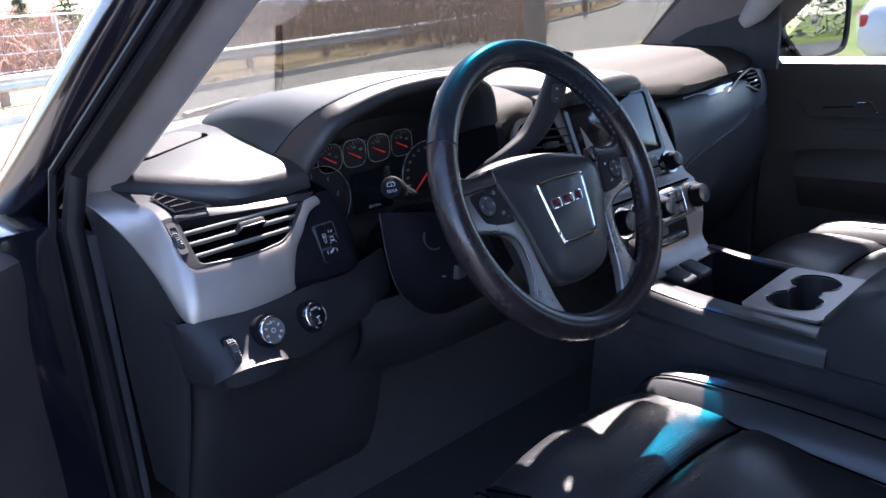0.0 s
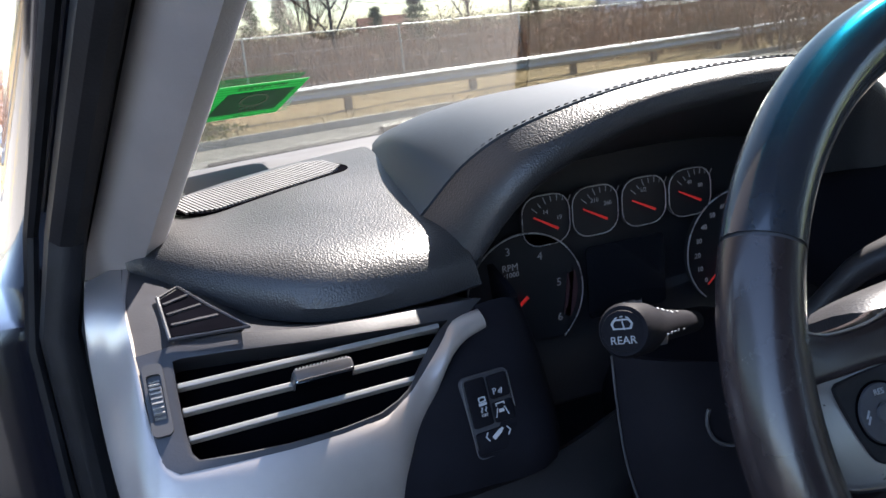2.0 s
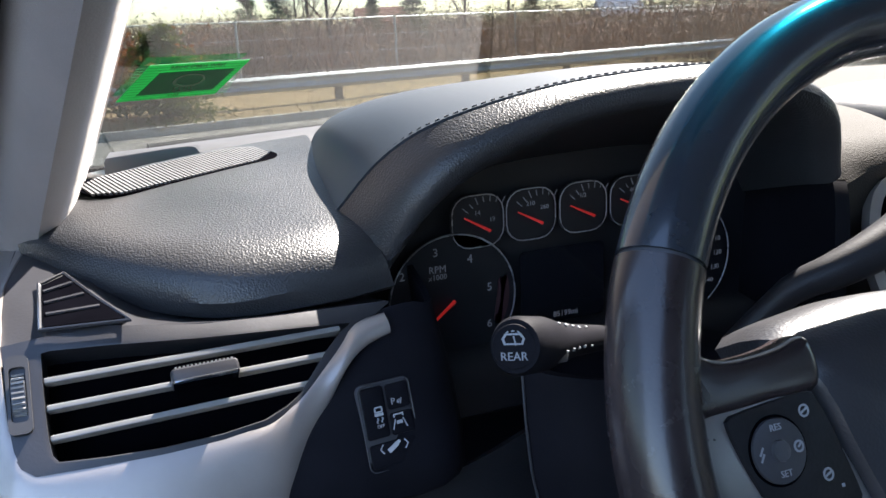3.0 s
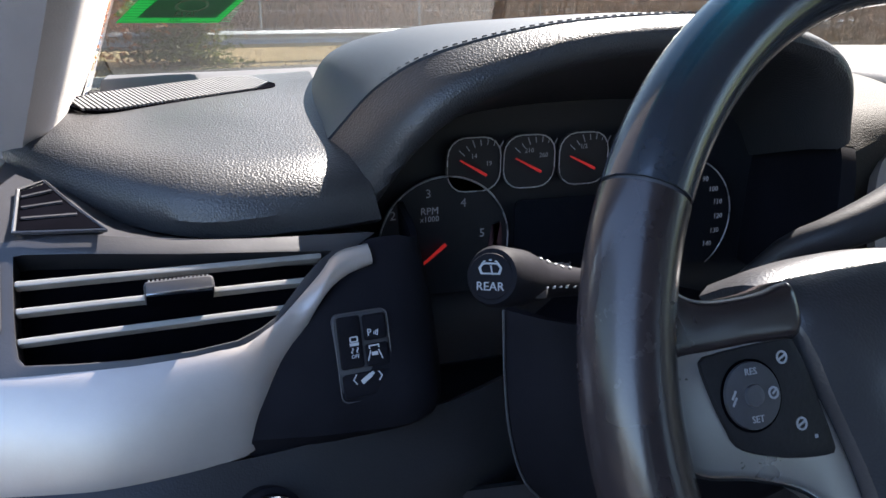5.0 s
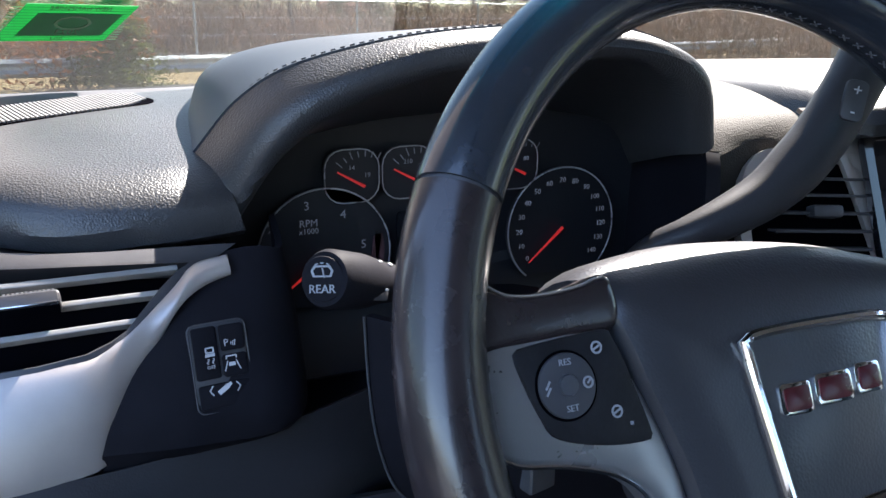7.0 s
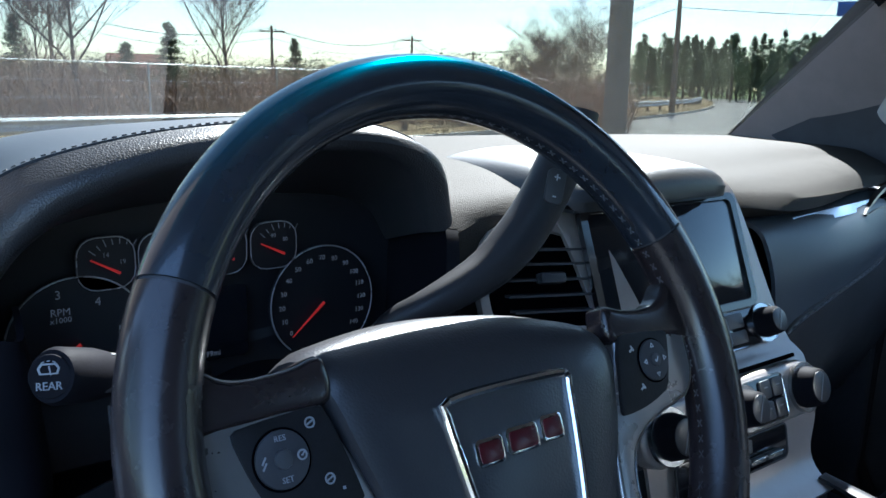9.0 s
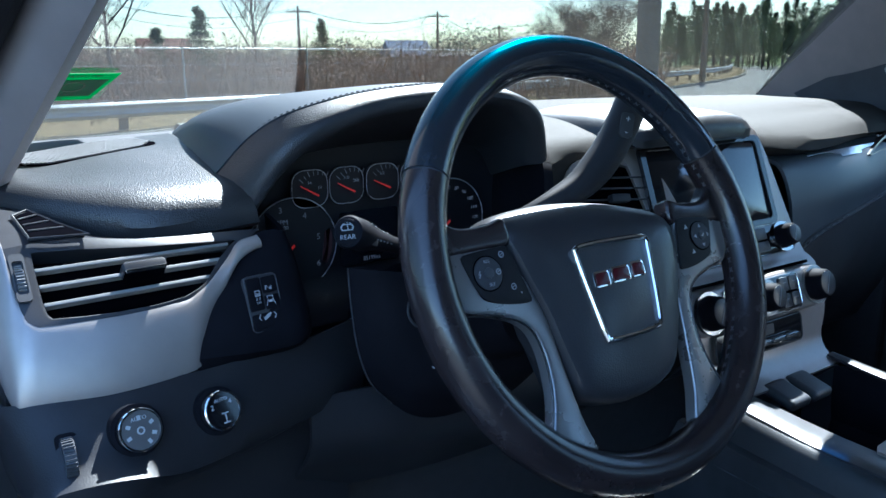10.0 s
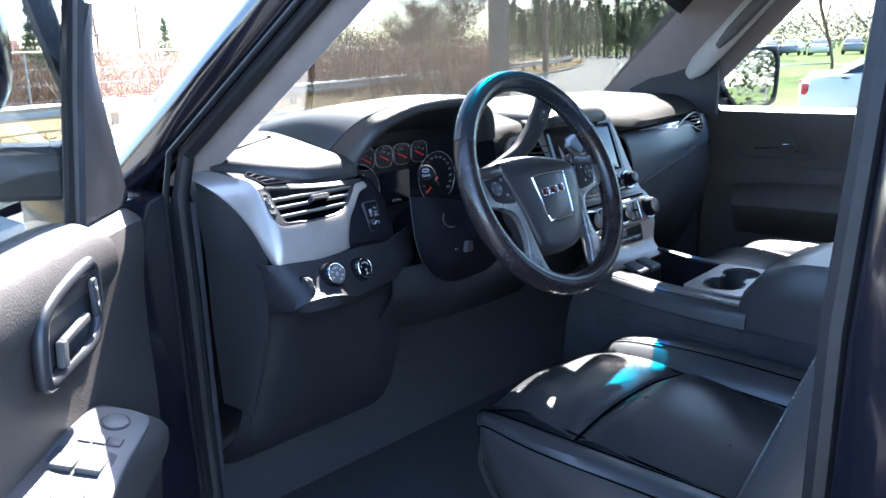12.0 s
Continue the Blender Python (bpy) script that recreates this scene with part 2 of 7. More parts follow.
def part(name, bm, material, parent=None, label="", smooth=35.0):
    """Links a bmesh, in world coordinates, as one mesh object under a thing or a part."""
    bmesh.ops.recalc_face_normals(bm, faces=bm.faces)
    me = bpy.data.meshes.new(name)
    bm.to_mesh(me)
    bm.free()
    me.materials.append(material)
    finish(me, smooth)
    ob = new(name, me)
    if parent is not None:
        ob.parent = parent
        ob.matrix_parent_inverse = world_of(parent).inverted()
    if label:
        ob["label"] = label
    return ob


def solid(name, bm, material, label, category, group="", kind="", smooth=35.0):
    """A thing that is one single mesh."""
    return tagged(part(name, bm, material, None, "", smooth), label, category, group, kind)


def frame_at(o, ex, ey):
    """A matrix with its x along ex, its y near ey."""
    ex = V(ex).normalized()
    ey = V(ey)
    ey = (ey - ex * ex.dot(ey)).normalized()
    ez = ex.cross(ey)
    return Matrix(((ex.x, ey.x, ez.x, o[0]), (ex.y, ey.y, ez.y, o[1]), (ex.z, ey.z, ez.z, o[2]), (0, 0, 0, 1)))


def box(size, m=Matrix(), bevel=0.0, seg=2, bm=None):
    """A block of the given size about the origin of m, with rounded edges."""
    b = bmesh.new()
    bmesh.ops.create_cube(b, size=1.0, matrix=Matrix.Diagonal((*size, 1)))
    if bevel:
        bmesh.ops.bevel(b, geom=b.edges[:], offset=min(bevel, 0.49 * min(size)), segments=seg, profile=0.6, affect="EDGES")
    return joined(b, m, bm)


def joined(b, m, bm=None):
    b.transform(m)
    if bm is None:
        return b
    me = bpy.data.meshes.new("t")
    b.to_mesh(me)
    b.free()
    bm.from_mesh(me)
    bpy.data.meshes.remove(me)
    return bm


def span(a, b, size, bevel=0.0, seg=2, bm=None):
    """A block from a to b along x with the given width and height; the ends may lie anywhere."""
    a, b = V(a), V(b)
    up = V((0, 0, 1)) if abs((b - a).normalized().z) < 0.95 else V((0, 1, 0))
    m = frame_at((a + b) / 2, b - a, up.cross(b - a))
    return box(((b - a).length, *size), m, bevel, seg, bm)


def smooth_line(pts, n, closed=False):
    """n points along a Catmull-Rom curve through pts, evenly spread by length."""
    p = [V(q) for q in pts]
    k = len(p)
    dense = []
    for i in range(k if closed else k - 1):
        a, b = p[i], p[(i + 1) % k]
        z = p[(i - 1) % k] if closed or i else a + (a - b)
        c = p[(i + 2) % k] if closed or i < k - 2 else b + (b - a)
        for j in range(12):
            t = j / 12
            dense.append(0.5 * ((2 * a) + (b - z) * t + (2 * z - 5 * a + 4 * b - c) * t * t + (3 * a - z - 3 * b + c) * t ** 3))
    dense.append(p[0].copy() if closed else p[-1].copy())
    cum = [0.0]
    for u, v in zip(dense, dense[1:]):
        cum.append(cum[-1] + (v - u).length)
    out, j = [], 0
    for i in range(n):
        want = cum[-1] * i / (n if closed else n - 1)
        while j < len(cum) - 2 and cum[j + 1] < want:
            j += 1
        d = cum[j + 1] - cum[j]
        out.append(dense[j].lerp(dense[j + 1], (want - cum[j]) / d if d else 0))
    return out


def loft(rings, closed=True, caps=True, bm=None):
    """Skin through rings of equally many points."""
    bm = bm or bmesh.new()
    rows = [[bm.verts.new(p) for p in r] for r in rings]
    k = len(rows[0])
    for a, b in zip(rows, rows[1:]):
        for i in range(k if closed else k - 1):
            bm.faces.new((a[i], a[(i + 1) % k], b[(i + 1) % k], b[i]))
    if caps and closed:
        bm.faces.new(rows[0][::-1])
        bm.faces.new(rows[-1])
    return bm


def tube(path, radius, sides=8, bm=None, squash=1.0, side=None, caps=True):
    """A pipe along a path; radius is one number or one for each point."""
    path = [V(p) for p in path]
    rings, last = [], None
    for i, p in enumerate(path):
        d = (path[min(i + 1, len(path) - 1)] - path[max(i - 1, 0)]).normalized()
        u = V(side) if side is not None else (last if last is not None else (V((0, 0, 1)) if abs(d.z) < 0.9 else V((1, 0, 0))))
        u = (u - d * d.dot(u)).normalized()
        last = u
        w = d.cross(u)
        r = radius if isinstance(radius, (int, float)) else radius[i]
        rings.append([p + (u * math.cos(a) + w * math.sin(a) * squash) * r for a in (2 * math.pi * j / sides for j in range(sides))])
    return loft(rings, True, caps, bm)


def sheet(rows, thick, along=24, across=None, bm=None, down=None):
    """A skin of some thickness through rows of control points (each row a polyline). It is offset along its normals, away from its first face."""
    lines = [smooth_line(r, along) for r in rows]
    if across:
        cols = [smooth_line([ln[i] for ln in lines], across) for i in range(along)]
        lines = [[c[j] for c in cols] for j in range(across)]
    h, w = len(lines), along
    nor = []
    for j in range(h):
        nor.append([])
        for i in range(w):
            du = lines[j][min(i + 1, w - 1)] - lines[j][max(i - 1, 0)]
            dv = lines[min(j + 1, h - 1)][i] - lines[max(j - 1, 0)][i]
            nrm = du.cross(dv)
            nor[-1].append(nrm.normalized() if nrm.length > 1e-9 else V((0, 0, 1)))
    bm = bm or bmesh.new()
    top = [[bm.verts.new(p) for p in ln] for ln in lines]
    low = [[bm.verts.new((p - V(down)) if down else (p - nn * thick)) for p, nn in zip(ln, nl)] for ln, nl in zip(lines, nor)]
    for j in range(h - 1):
        for i in range(w - 1):
            bm.faces.new((top[j][i], top[j][i + 1], top[j + 1][i + 1], top[j + 1][i]))
            bm.faces.new((low[j][i], low[j + 1][i], low[j + 1][i + 1], low[j][i + 1]))
    for i in range(w - 1):
        bm.faces.new((top[0][i], low[0][i], low[0][i + 1], top[0][i + 1]))
        bm.faces.new((top[-1][i], top[-1][i + 1], low[-1][i + 1], low[-1][i]))
    for j in range(h - 1):
        bm.faces.new((top[j][0], top[j + 1][0], low[j + 1][0], low[j][0]))
        bm.faces.new((top[j][-1], low[j][-1], low[j + 1][-1], top[j + 1][-1]))
    return bm


def plate(outline, depth, m=Matrix(), bevel=0.0, seg=2, bm=None):
    """A plate cut to a flat outline (x, y), reaching from z = 0 up to depth, its front edge rounded."""
    b = bmesh.new()
    low = [b.verts.new((x, y, 0)) for x, y in outline]
    f = b.faces.new(low)
    if f.normal.z > 0:
        f.normal_flip()
    f.normal_update()
    g = bmesh.ops.extrude_face_region(b, geom=[f])
    tops = [v for v in g["geom"] if isinstance(v, bmesh.types.BMVert)]
    bmesh.ops.translate(b, verts=tops, vec=(0, 0, depth))
    if bevel:
        ts = set(tops)
        edges = [e for e in b.edges if e.verts[0] in ts and e.verts[1] in ts]
        bmesh.ops.bevel(b, geom=edges, offset=bevel, segments=seg, profile=0.5, affect="EDGES")
    return joined(b, m, bm)


def band(outer, inner, depth, m=Matrix(), bm=None):
    """A flat frame between two outlines with equally many points."""
    b = bmesh.new()
    k = len(outer)
    ring = [[b.verts.new((x, y, z)) for x, y in o] for o, z in ((outer, 0), (outer, depth), (inner, depth), (inner, 0))]
    for a in range(4):
        for i in range(k):
            b.faces.new((ring[a][i], ring[a][(i + 1) % k], ring[(a + 1) % 4][(i + 1) % k], ring[(a + 1) % 4][i]))
    return joined(b, m, bm)


def rounded(w, h, r, n=5, cx=0.0, cy=0.0):
    """The outline of a rounded rectangle."""
    r = min(r, w / 2 - 1e-5, h / 2 - 1e-5)
    out = []
    for sx, sy, a0 in ((1, 1, 0), (-1, 1, 90), (-1, -1, 180), (1, -1, 270)):
        for j in range(n):
            a = radians(a0 + 90 * j / (n - 1))
            out.append((cx + sx * (w / 2 - r) + r * math.cos(a), cy + sy * (h / 2 - r) + r * math.sin(a)))
    return out


def disc(r, n=32, cx=0.0, cy=0.0):
    return [(cx + r * math.cos(2 * math.pi * i / n), cy + r * math.sin(2 * math.pi * i / n)) for i in range(n)]


def knob(r, depth, m, ridges=0, bevel=0.002, taper=0.92, n=40, bm=None):
    """A turned knob standing along z of m; ridges give it a grip."""
    rings = []
    for z, s in ((0, 1.0), (depth * 0.15, 1.0), (depth - bevel, taper), (depth, taper - bevel / r)):
        rings.append([m @ V((r * s * (1 - (0.03 if ridges and (i % 2) else 0)) * math.cos(2 * math.pi * i / n), r * s * (1 - (0.03 if ridges and (i % 2) else 0)) * math.sin(2 * math.pi * i / n), z)) for i in range(n)])
    return loft(rings, True, True, bm)


def smooth2(pts, n, closed=True):
    return [(p.x, p.y) for p in smooth_line([(x, y, 0) for x, y in pts], n, closed)]


def words(text, size, m, depth=0.0004, bm=None, centre=True, bold=0.0):
    """Lettering as thin solid letters, lying in the xy plane of m."""
    c = bpy.data.curves.new("t", "FONT")
    c.body, c.size, c.extrude, c.offset = text, size, depth / 2, bold
    if centre:
        c.align_x, c.align_y = "CENTER", "CENTER"
    c.resolution_u = 2
    o = bpy.data.objects.new("t", c)
    me = bpy.data.meshes.new_from_object(o)
    b = bmesh.new()
    b.from_mesh(me)
    bpy.data.objects.remove(o)
    bpy.data.meshes.remove(me)
    bpy.data.curves.remove(c)
    return joined(b, m, bm)


def quads(name, verts, faces, material, smooth=0.0):
    me = bpy.data.meshes.new(name)
    me.from_pydata(verts, [], faces)
    me.materials.append(material)
    finish(me, smooth)
    return new(name, me)

# ---- outside: ground, road, verge ----
KERB = smooth_line([(-60, 4, 0), (-30, 8.6, 0), (-8, 11.6, 0), (2, 13.4, 0), (14, 16.9, 0), (26, 22.0, 0), (47, 32.5, 0), (72, 49, 0), (105, 74, 0)], 120)


def beside(line, off, z):
    """The line moved sideways (to its left when off is positive) and set to height z."""
    out = []
    for i, p in enumerate(line):
        d = (line[min(i + 1, len(line) - 1)] - line[max(i - 1, 0)]).normalized()
        out.append(V((p.x - d.y * off, p.y + d.x * off, z)))
    return out


def strip(rows, bm=None):
    return loft(rows, closed=False, caps=False, bm=bm)


_g = bmesh.new()
bmesh.ops.create_grid(_g, x_segments=60, y_segments=60, size=1500)
for v in _g.verts:
    v.co.z = -0.03
solid("ground", _g, GRASS, "lawn and rough grass reaching to the horizon", "ground", kind="structure", smooth=0)
solid("road", strip([beside(KERB, o, 0.0) for o in (-13.0, -6.5, -0.01)]), ASPHALT, "sun-bleached grey asphalt road", "road", kind="structure", smooth=0)
_lot = bmesh.new()
_lot.faces.new([_lot.verts.new(p) for p in ((-60, -40, -0.006), (40, -40, -0.006), (26, 1, -0.006), (13, 6, -0.006), (-60, -3, -0.006))])
solid("pavement", _lot, LOT, "grey asphalt of the car park under the car", "pavement", kind="structure", smooth=0)
_y = bmesh.new()
for o in (-6.3, -6.55):
    loft([beside(KERB, o, 0.004), beside(KERB, o - 0.11, 0.004)], False, False, _y)
solid("road_marking", _y, YELLOW, "worn double yellow centre line on the road", "road marking", kind="structure", smooth=0)
solid("kerb", loft([[p, p + V((0, 0, 0.13)), q, q - V((0, 0, 0.13))] for p, q in zip(beside(KERB, 0, 0), beside(KERB, 0.16, 0.13))]), CONCRETE, "weathered pale concrete kerb along the road", "kerb", kind="structure", smooth=30)
_vg = strip([[p + V((0, 0, 0.06 * noise.noise(p * 0.7))) for p in beside(KERB, o, z)] for o, z in ((0.16, 0.12), (0.7, 0.16), (1.5, 0.2), (3.2, 0.18), (6, 0.12), (14, 0.08), (45, 0.06), (120, 0.06))])
solid("verge", _vg, DRYGRASS, "dry straw-coloured grass verge beyond the kerb", "verge", kind="structure", smooth=60)

# tufts on the verge
_tv, _tf = [], []
_rnd = random.Random(5)
_lines = [beside(KERB, o, 0) for o in (0.4, 1.0, 1.6, 2.3, 3.0, 4.0)]
for _ in range(14000):
    i = int(_rnd.triangular(20, 100, 45))
    ln = _lines[_rnd.randrange(6)]
    p = ln[i].lerp(ln[i + 1], _rnd.random()) + V((_rnd.gauss(0, 0.3), _rnd.gauss(0, 0.3), 0.12))
    h, a = _rnd.uniform(0.03, 0.13), _rnd.uniform(0, 6.28)
    c, s, k = math.cos(a) * 0.02, math.sin(a) * 0.02, len(_tv)
    _tv += [p + V((c, s, 0)), p - V((c, s, 0)), p + V((_rnd.gauss(0, 0.08), _rnd.gauss(0, 0.08), h))]
    _tf.append((k, k + 1, k + 2))
tagged(quads("dry_grass", _tv, _tf, DRYGRASS), "tufts of dry straw-coloured grass on the verge", "grass", kind="stuff")

# ---- guard rail ----
RAIL = beside(KERB, 1.25, 0)[8:104]
rail = thing("guard_rail", RAIL[40], "galvanised steel guard rail on posts along the road", "guard rail")
_prof = [(0.0, 0.62), (-0.05, 0.60), (-0.08, 0.56), (-0.03, 0.50), (-0.03, 0.46), (-0.08, 0.40), (-0.05, 0.35), (0.0, 0.33)]
_off = [(beside(RAIL, o, 0), z) for o, z in _prof]
part("beam", loft([[ln[i] + V((0, 0, z + 0.08)) for ln, z in _off] for i in range(len(RAIL))], False, False), STEEL, rail)
for p in RAIL[::2]:
    part("post", box((0.15, 0.12, 0.75), pose(p.x, p.y + 0.08, 0.36), 0.01, 1), WOODPOLE, rail)

# ---- chain-link fence behind ----
FENCE = beside(KERB, 6.0, 0)[15:88]
fence = thing("fence", FENCE[30], "tall grey chain-link fence with steel posts", "fence")
for p in FENCE[::3]:
    part("post", tube([p + V((0, 0, -0.3)), p + V((0, 0, 1.75))], 0.03, 6), STEEL, fence)
part("top_rail", tube([p + V((0, 0, 1.72)) for p in FENCE], 0.022, 5), STEEL, fence)
_w = bmesh.new()
for z in (0.1, 0.5, 0.9, 1.3):
    tube([p + V((0, 0, z)) for p in FENCE[::2]], 0.006, 3, _w)
part("wire", _w, STEEL, fence)


# ---- trees and brush ----
def limb(vs, fs, a, b, r0, r1, sides=5):
    d = (b - a).normalized()
    u = d.cross(V((0.3, 0.5, 0.81))).normalized()
    w = d.cross(u)
    k = len(vs)
    for p, r in ((a, r0), (b, r1)):
        for j in range(sides):
            t = 2 * math.pi * j / sides
            vs.append(p + (u * math.cos(t) + w * math.sin(t)) * r)
    for j in range(sides):
        fs.append((k + j, k + (j + 1) % sides, k + sides + (j + 1) % sides, k + sides + j))


def bare_tree(x, y, z, height, rnd, label, spread=0.5, leader=0.5):
    """A leafless tree: tapered trunk, long limbs rising from low forks, fine twigs."""
    tree = thing("bare_tree", (x, y, z), label, "tree", "bare trees behind the guard rail")
    tv, tf, cv, cf = [], [], [], []

    def grow(p, d, length, r, level):
        steps = 5 if level < 2 else 3 if level < 4 else 2
        for s in range(steps):
            q = p + d * (length / steps)
            r2 = r * (0.86 if level < 2 else 0.80)
            limb(tv if level < 2 else cv, tf if level < 2 else cf, p, q, r, r2, 7 if level < 2 else 3)
            p, r = q, r2
            d = (d + V((rnd.gauss(0, 0.15), rnd.gauss(0, 0.15), 0.035))).normalized()
            if level < 5 and (s > 0 or level > 0):
                for _ in range(2 if level < 4 else 1):
                    a = rnd.uniform(0, 6.28)
                    out = V((math.cos(a), math.sin(a), rnd.uniform(0.1, 0.9))).normalized()
                    grow(p, (d * (1 - spread) + out * spread).normalized(), length * (rnd.uniform(0.75, 1.1) if not level else rnd.uniform(0.42, 0.66)), max(0.006, r * (0.62 if not level else 0.5)), level + 1)

    grow(V((x, y, z)), V((0.02, 0.02, 1)).normalized(), height * leader, height * 0.009, 0)
    for name, v, f, mat in (("trunk", tv, tf, BARK), ("crown", cv, cf, TWIG)):
        ob = quads(name, v, f, mat, 60)
        ob.parent, ob.matrix_parent_inverse = tree, world_of(tree).inverted()
    return tree


def sprays(vs, fs, rnd, centre, rad, count, size, droop=0.0):
    """Small leaf or needle blades scattered through a clump."""
    for _ in range(count):
        p = V((rnd.gauss(0, 1), rnd.gauss(0, 1), rnd.gauss(0, 1)))
        p = centre + V((p.x * rad[0], p.y * rad[0], p.z * rad[1])) * 0.5
        a, b = V((rnd.gauss(0, 1), rnd.gauss(0, 1), rnd.gauss(-droop, 0.6))).normalized(), V((rnd.gauss(0, 1), rnd.gauss(0, 1), rnd.gauss(0, 1))).normalized()
        s = size * rnd.uniform(0.6, 1.4)
        k = len(vs)
        vs += [p - b * s * 0.35, p + a * s, p + b * s * 0.35, p - a * s * 0.5]
        fs.append((k, k + 1, k + 2, k + 3))


def conifer(x, y, z, height, rnd, label, mat, bare=0.3, width=0.2, group="conifers", count=60):
    """A conifer: straight trunk and whorls of needle clumps with gaps between."""
    tree = thing("conifer", (x, y, z), label, "tree", group)
    part("trunk", tube([(x, y, z), (x, y, z + height * 0.5), (x + 0.1, y, z + height)], [height * 0.014, height * 0.01, 0.02], 6), BARK, tree)
    vs, fs = [], []
    h = bare
    while h < 1.0:
        w = width * height * (1.02 - h) / (1.02 - bare) * rnd.uniform(0.7, 1.15) + 0.15
        for _ in range(5):
            a = rnd.uniform(0, 6.28)
            sprays(vs, fs, rnd, V((x + math.cos(a) * w * 0.62, y + math.sin(a) * w * 0.62, z + h * height - 0.05 * w)), (w * 0.8, height * 0.034), count, 0.013 * height + 0.04, 0.25)
        h += rnd.uniform(0.035, 0.065)
    ob = quads("crown", vs, fs, mat)
    ob.parent, ob.matrix_parent_inverse = tree, world_of(tree).inverted()
    return tree


def at_az(az, dist):
    """A place seen from the driver's seat: degrees right of the car's nose, metres away."""
    return -0.3 + dist * math.sin(radians(az)), -0.3 + dist * math.cos(radians(az))


_r = random.Random(11)
for az, d, h, sp in ((14.0, 30, 9.5, 0.60), (23.2, 33, 8.5, 0.55), (11.2, 36, 6.5, 0.45), (-8.0, 32, 9, 0.5), (46.0, 52, 6.2, 0.66), (44.2, 56, 5.0, 0.66), (0.5, 40, 7.5, 0.5), (71.5, 38, 8, 0.5), (74.0, 34, 7, 0.5), (66.5, 70, 8, 0.5)):
    bare_tree(*at_az(az, d), -0.3, h, _r, "leafless grey-brown tree with many fine twigs", sp)
for az, d, h in ((8.5, 48, 4.6), (19.5, 42, 4.2), (27.5, 60, 4.5), (10.5, 55, 5.2), (16.8, 50, 3.6)):
    conifer(*at_az(az, d), -0.4, h, _r, "dark green young spruce behind the fence", NEEDLES, 0.08, 0.24, "young spruces")
_pines = []
for i in range(84):
    az = 50.6 + i * 0.20 + _r.uniform(-0.2, 0.2)
    d = 105 + _r.uniform(-10, 25)
    conifer(*at_az(az, d), -0.3, d * _r.uniform(0.050, 0.078), _r, "tall dark pine with a bare lower trunk", NEEDLES, _r.uniform(0.22, 0.42), _r.uniform(0.17, 0.26), "row of tall pines", 42)
# olive juniper and rust-leaved shrub beside the rail
_x, _yy = at_az(2.7, 14.35)
conifer(_x, _yy, 0.15, 1.5, _r, "small olive-yellow juniper beside the guard rail", OLIVE, 0.02, 0.44, "junipers", 90)
_x, _yy = at_az(0.2, 14.7)
shrub = thing("shrub", (_x, _yy, 0.1), "shrub holding rust-orange dead leaves beside the guard rail", "shrub")
_sv, _sf = [], []
for _ in range(60):
    sprays(_sv, _sf, _r, V((_x + _r.gauss(0, 0.5), _yy + _r.gauss(0, 0.4), 0.9 + _r.gauss(0, 0.38))), (0.35, 0.35), 26, 0.08)
_o = quads("foliage", _sv, _sf, RUST_LEAF)
_o.parent, _o.matrix_parent_inverse = shrub, world_of(shrub).inverted()
_st = bmesh.new()
for _ in range(9):
    tube([(_x, _yy, 0.05), (_x + _r.gauss(0, 0.3), _yy + _r.gauss(0, 0.3), 0.8), (_x + _r.gauss(0, 0.6), _yy + _r.gauss(0, 0.5), 1.5)], [0.02, 0.012, 0.004], 4, _st)
part("stem", _st, BARK, shrub)

# bare brush between fence and far trees
_bv, _bf = [], []
for _ in range(22000):
    az, d = _r.uniform(-30, 50), _r.uniform(24, 70)
    x, y = at_az(az, d)
    h, lean = _r.uniform(0.35, 2.3) * (0.6 + 0.6 * noise.noise(V((x * 0.12, y * 0.12, 0))) + 0.4), V((_r.gauss(0, 0.7), _r.gauss(0, 0.7), 0))
    w, k = 0.012 * d / 20 + 0.02, len(_bv)
    p, a = V((x, y, -0.5)), _r.uniform(0, 6.28)
    c = V((math.cos(a) * w, math.sin(a) * w, 0))
    q = p + lean * h * 0.5 + V((0, 0, h + 0.4))
    _bv += [p - c, p + c, q]
    _bf.append((k, k + 1, k + 2))
    for _ in range(5):
        m0 = p.lerp(q, _r.uniform(0.35, 0.9))
        e = m0 + V((_r.gauss(0, 0.6), _r.gauss(0, 0.6), _r.uniform(-0.1, 0.5)))
        k = len(_bv)
        _bv += [m0 - c * 0.6, m0 + c * 0.6, e]
        _bf.append((k, k + 1, k + 2))
tagged(quads("brush", _bv, _bf, BRUSH), "reddish-brown leafless brush behind the fence", "brush", kind="stuff")
# far woods
_wv, _wf = [], []
for i in range(1500):
    az, d = _r.uniform(-40, 100), _r.uniform(130, 200)
    x, y = at_az(az, d)
    sprays(_wv, _wf, _r, V((x, y, _r.uniform(0.2, 3.0 if az < 36 else 5.0))), (5, 2.6), 120, 0.32)
for i in range(700):
    x, y = at_az(_r.uniform(100, 320), _r.uniform(45, 75))
    sprays(_wv, _wf, _r, V((x, y, _r.uniform(0.5, 5.5))), (4, 2.2), 120, 0.4)
tagged(quads("far_woods", _wv, _wf, FARWOOD), "distant grey-brown line of mixed woods", "woods", kind="stuff")

# ---- poles, wires, buildings ----
_px, _py = at_az(49.4, 11.0)
lamp_post = thing("light_pole", (_px, _py, 0), "weathered brown-grey light pole at the road side", "pole")
part("shaft", tube([(_px, _py, -0.02), (_px, _py, 3.0), (_px, _py, 8.5)], [0.155, 0.145, 0.10], 20), POLE, lamp_post)
part("base_plate", box((0.5, 0.5, 0.05), pose(_px, _py, 0.02), 0.01), STEEL, lamp_post)


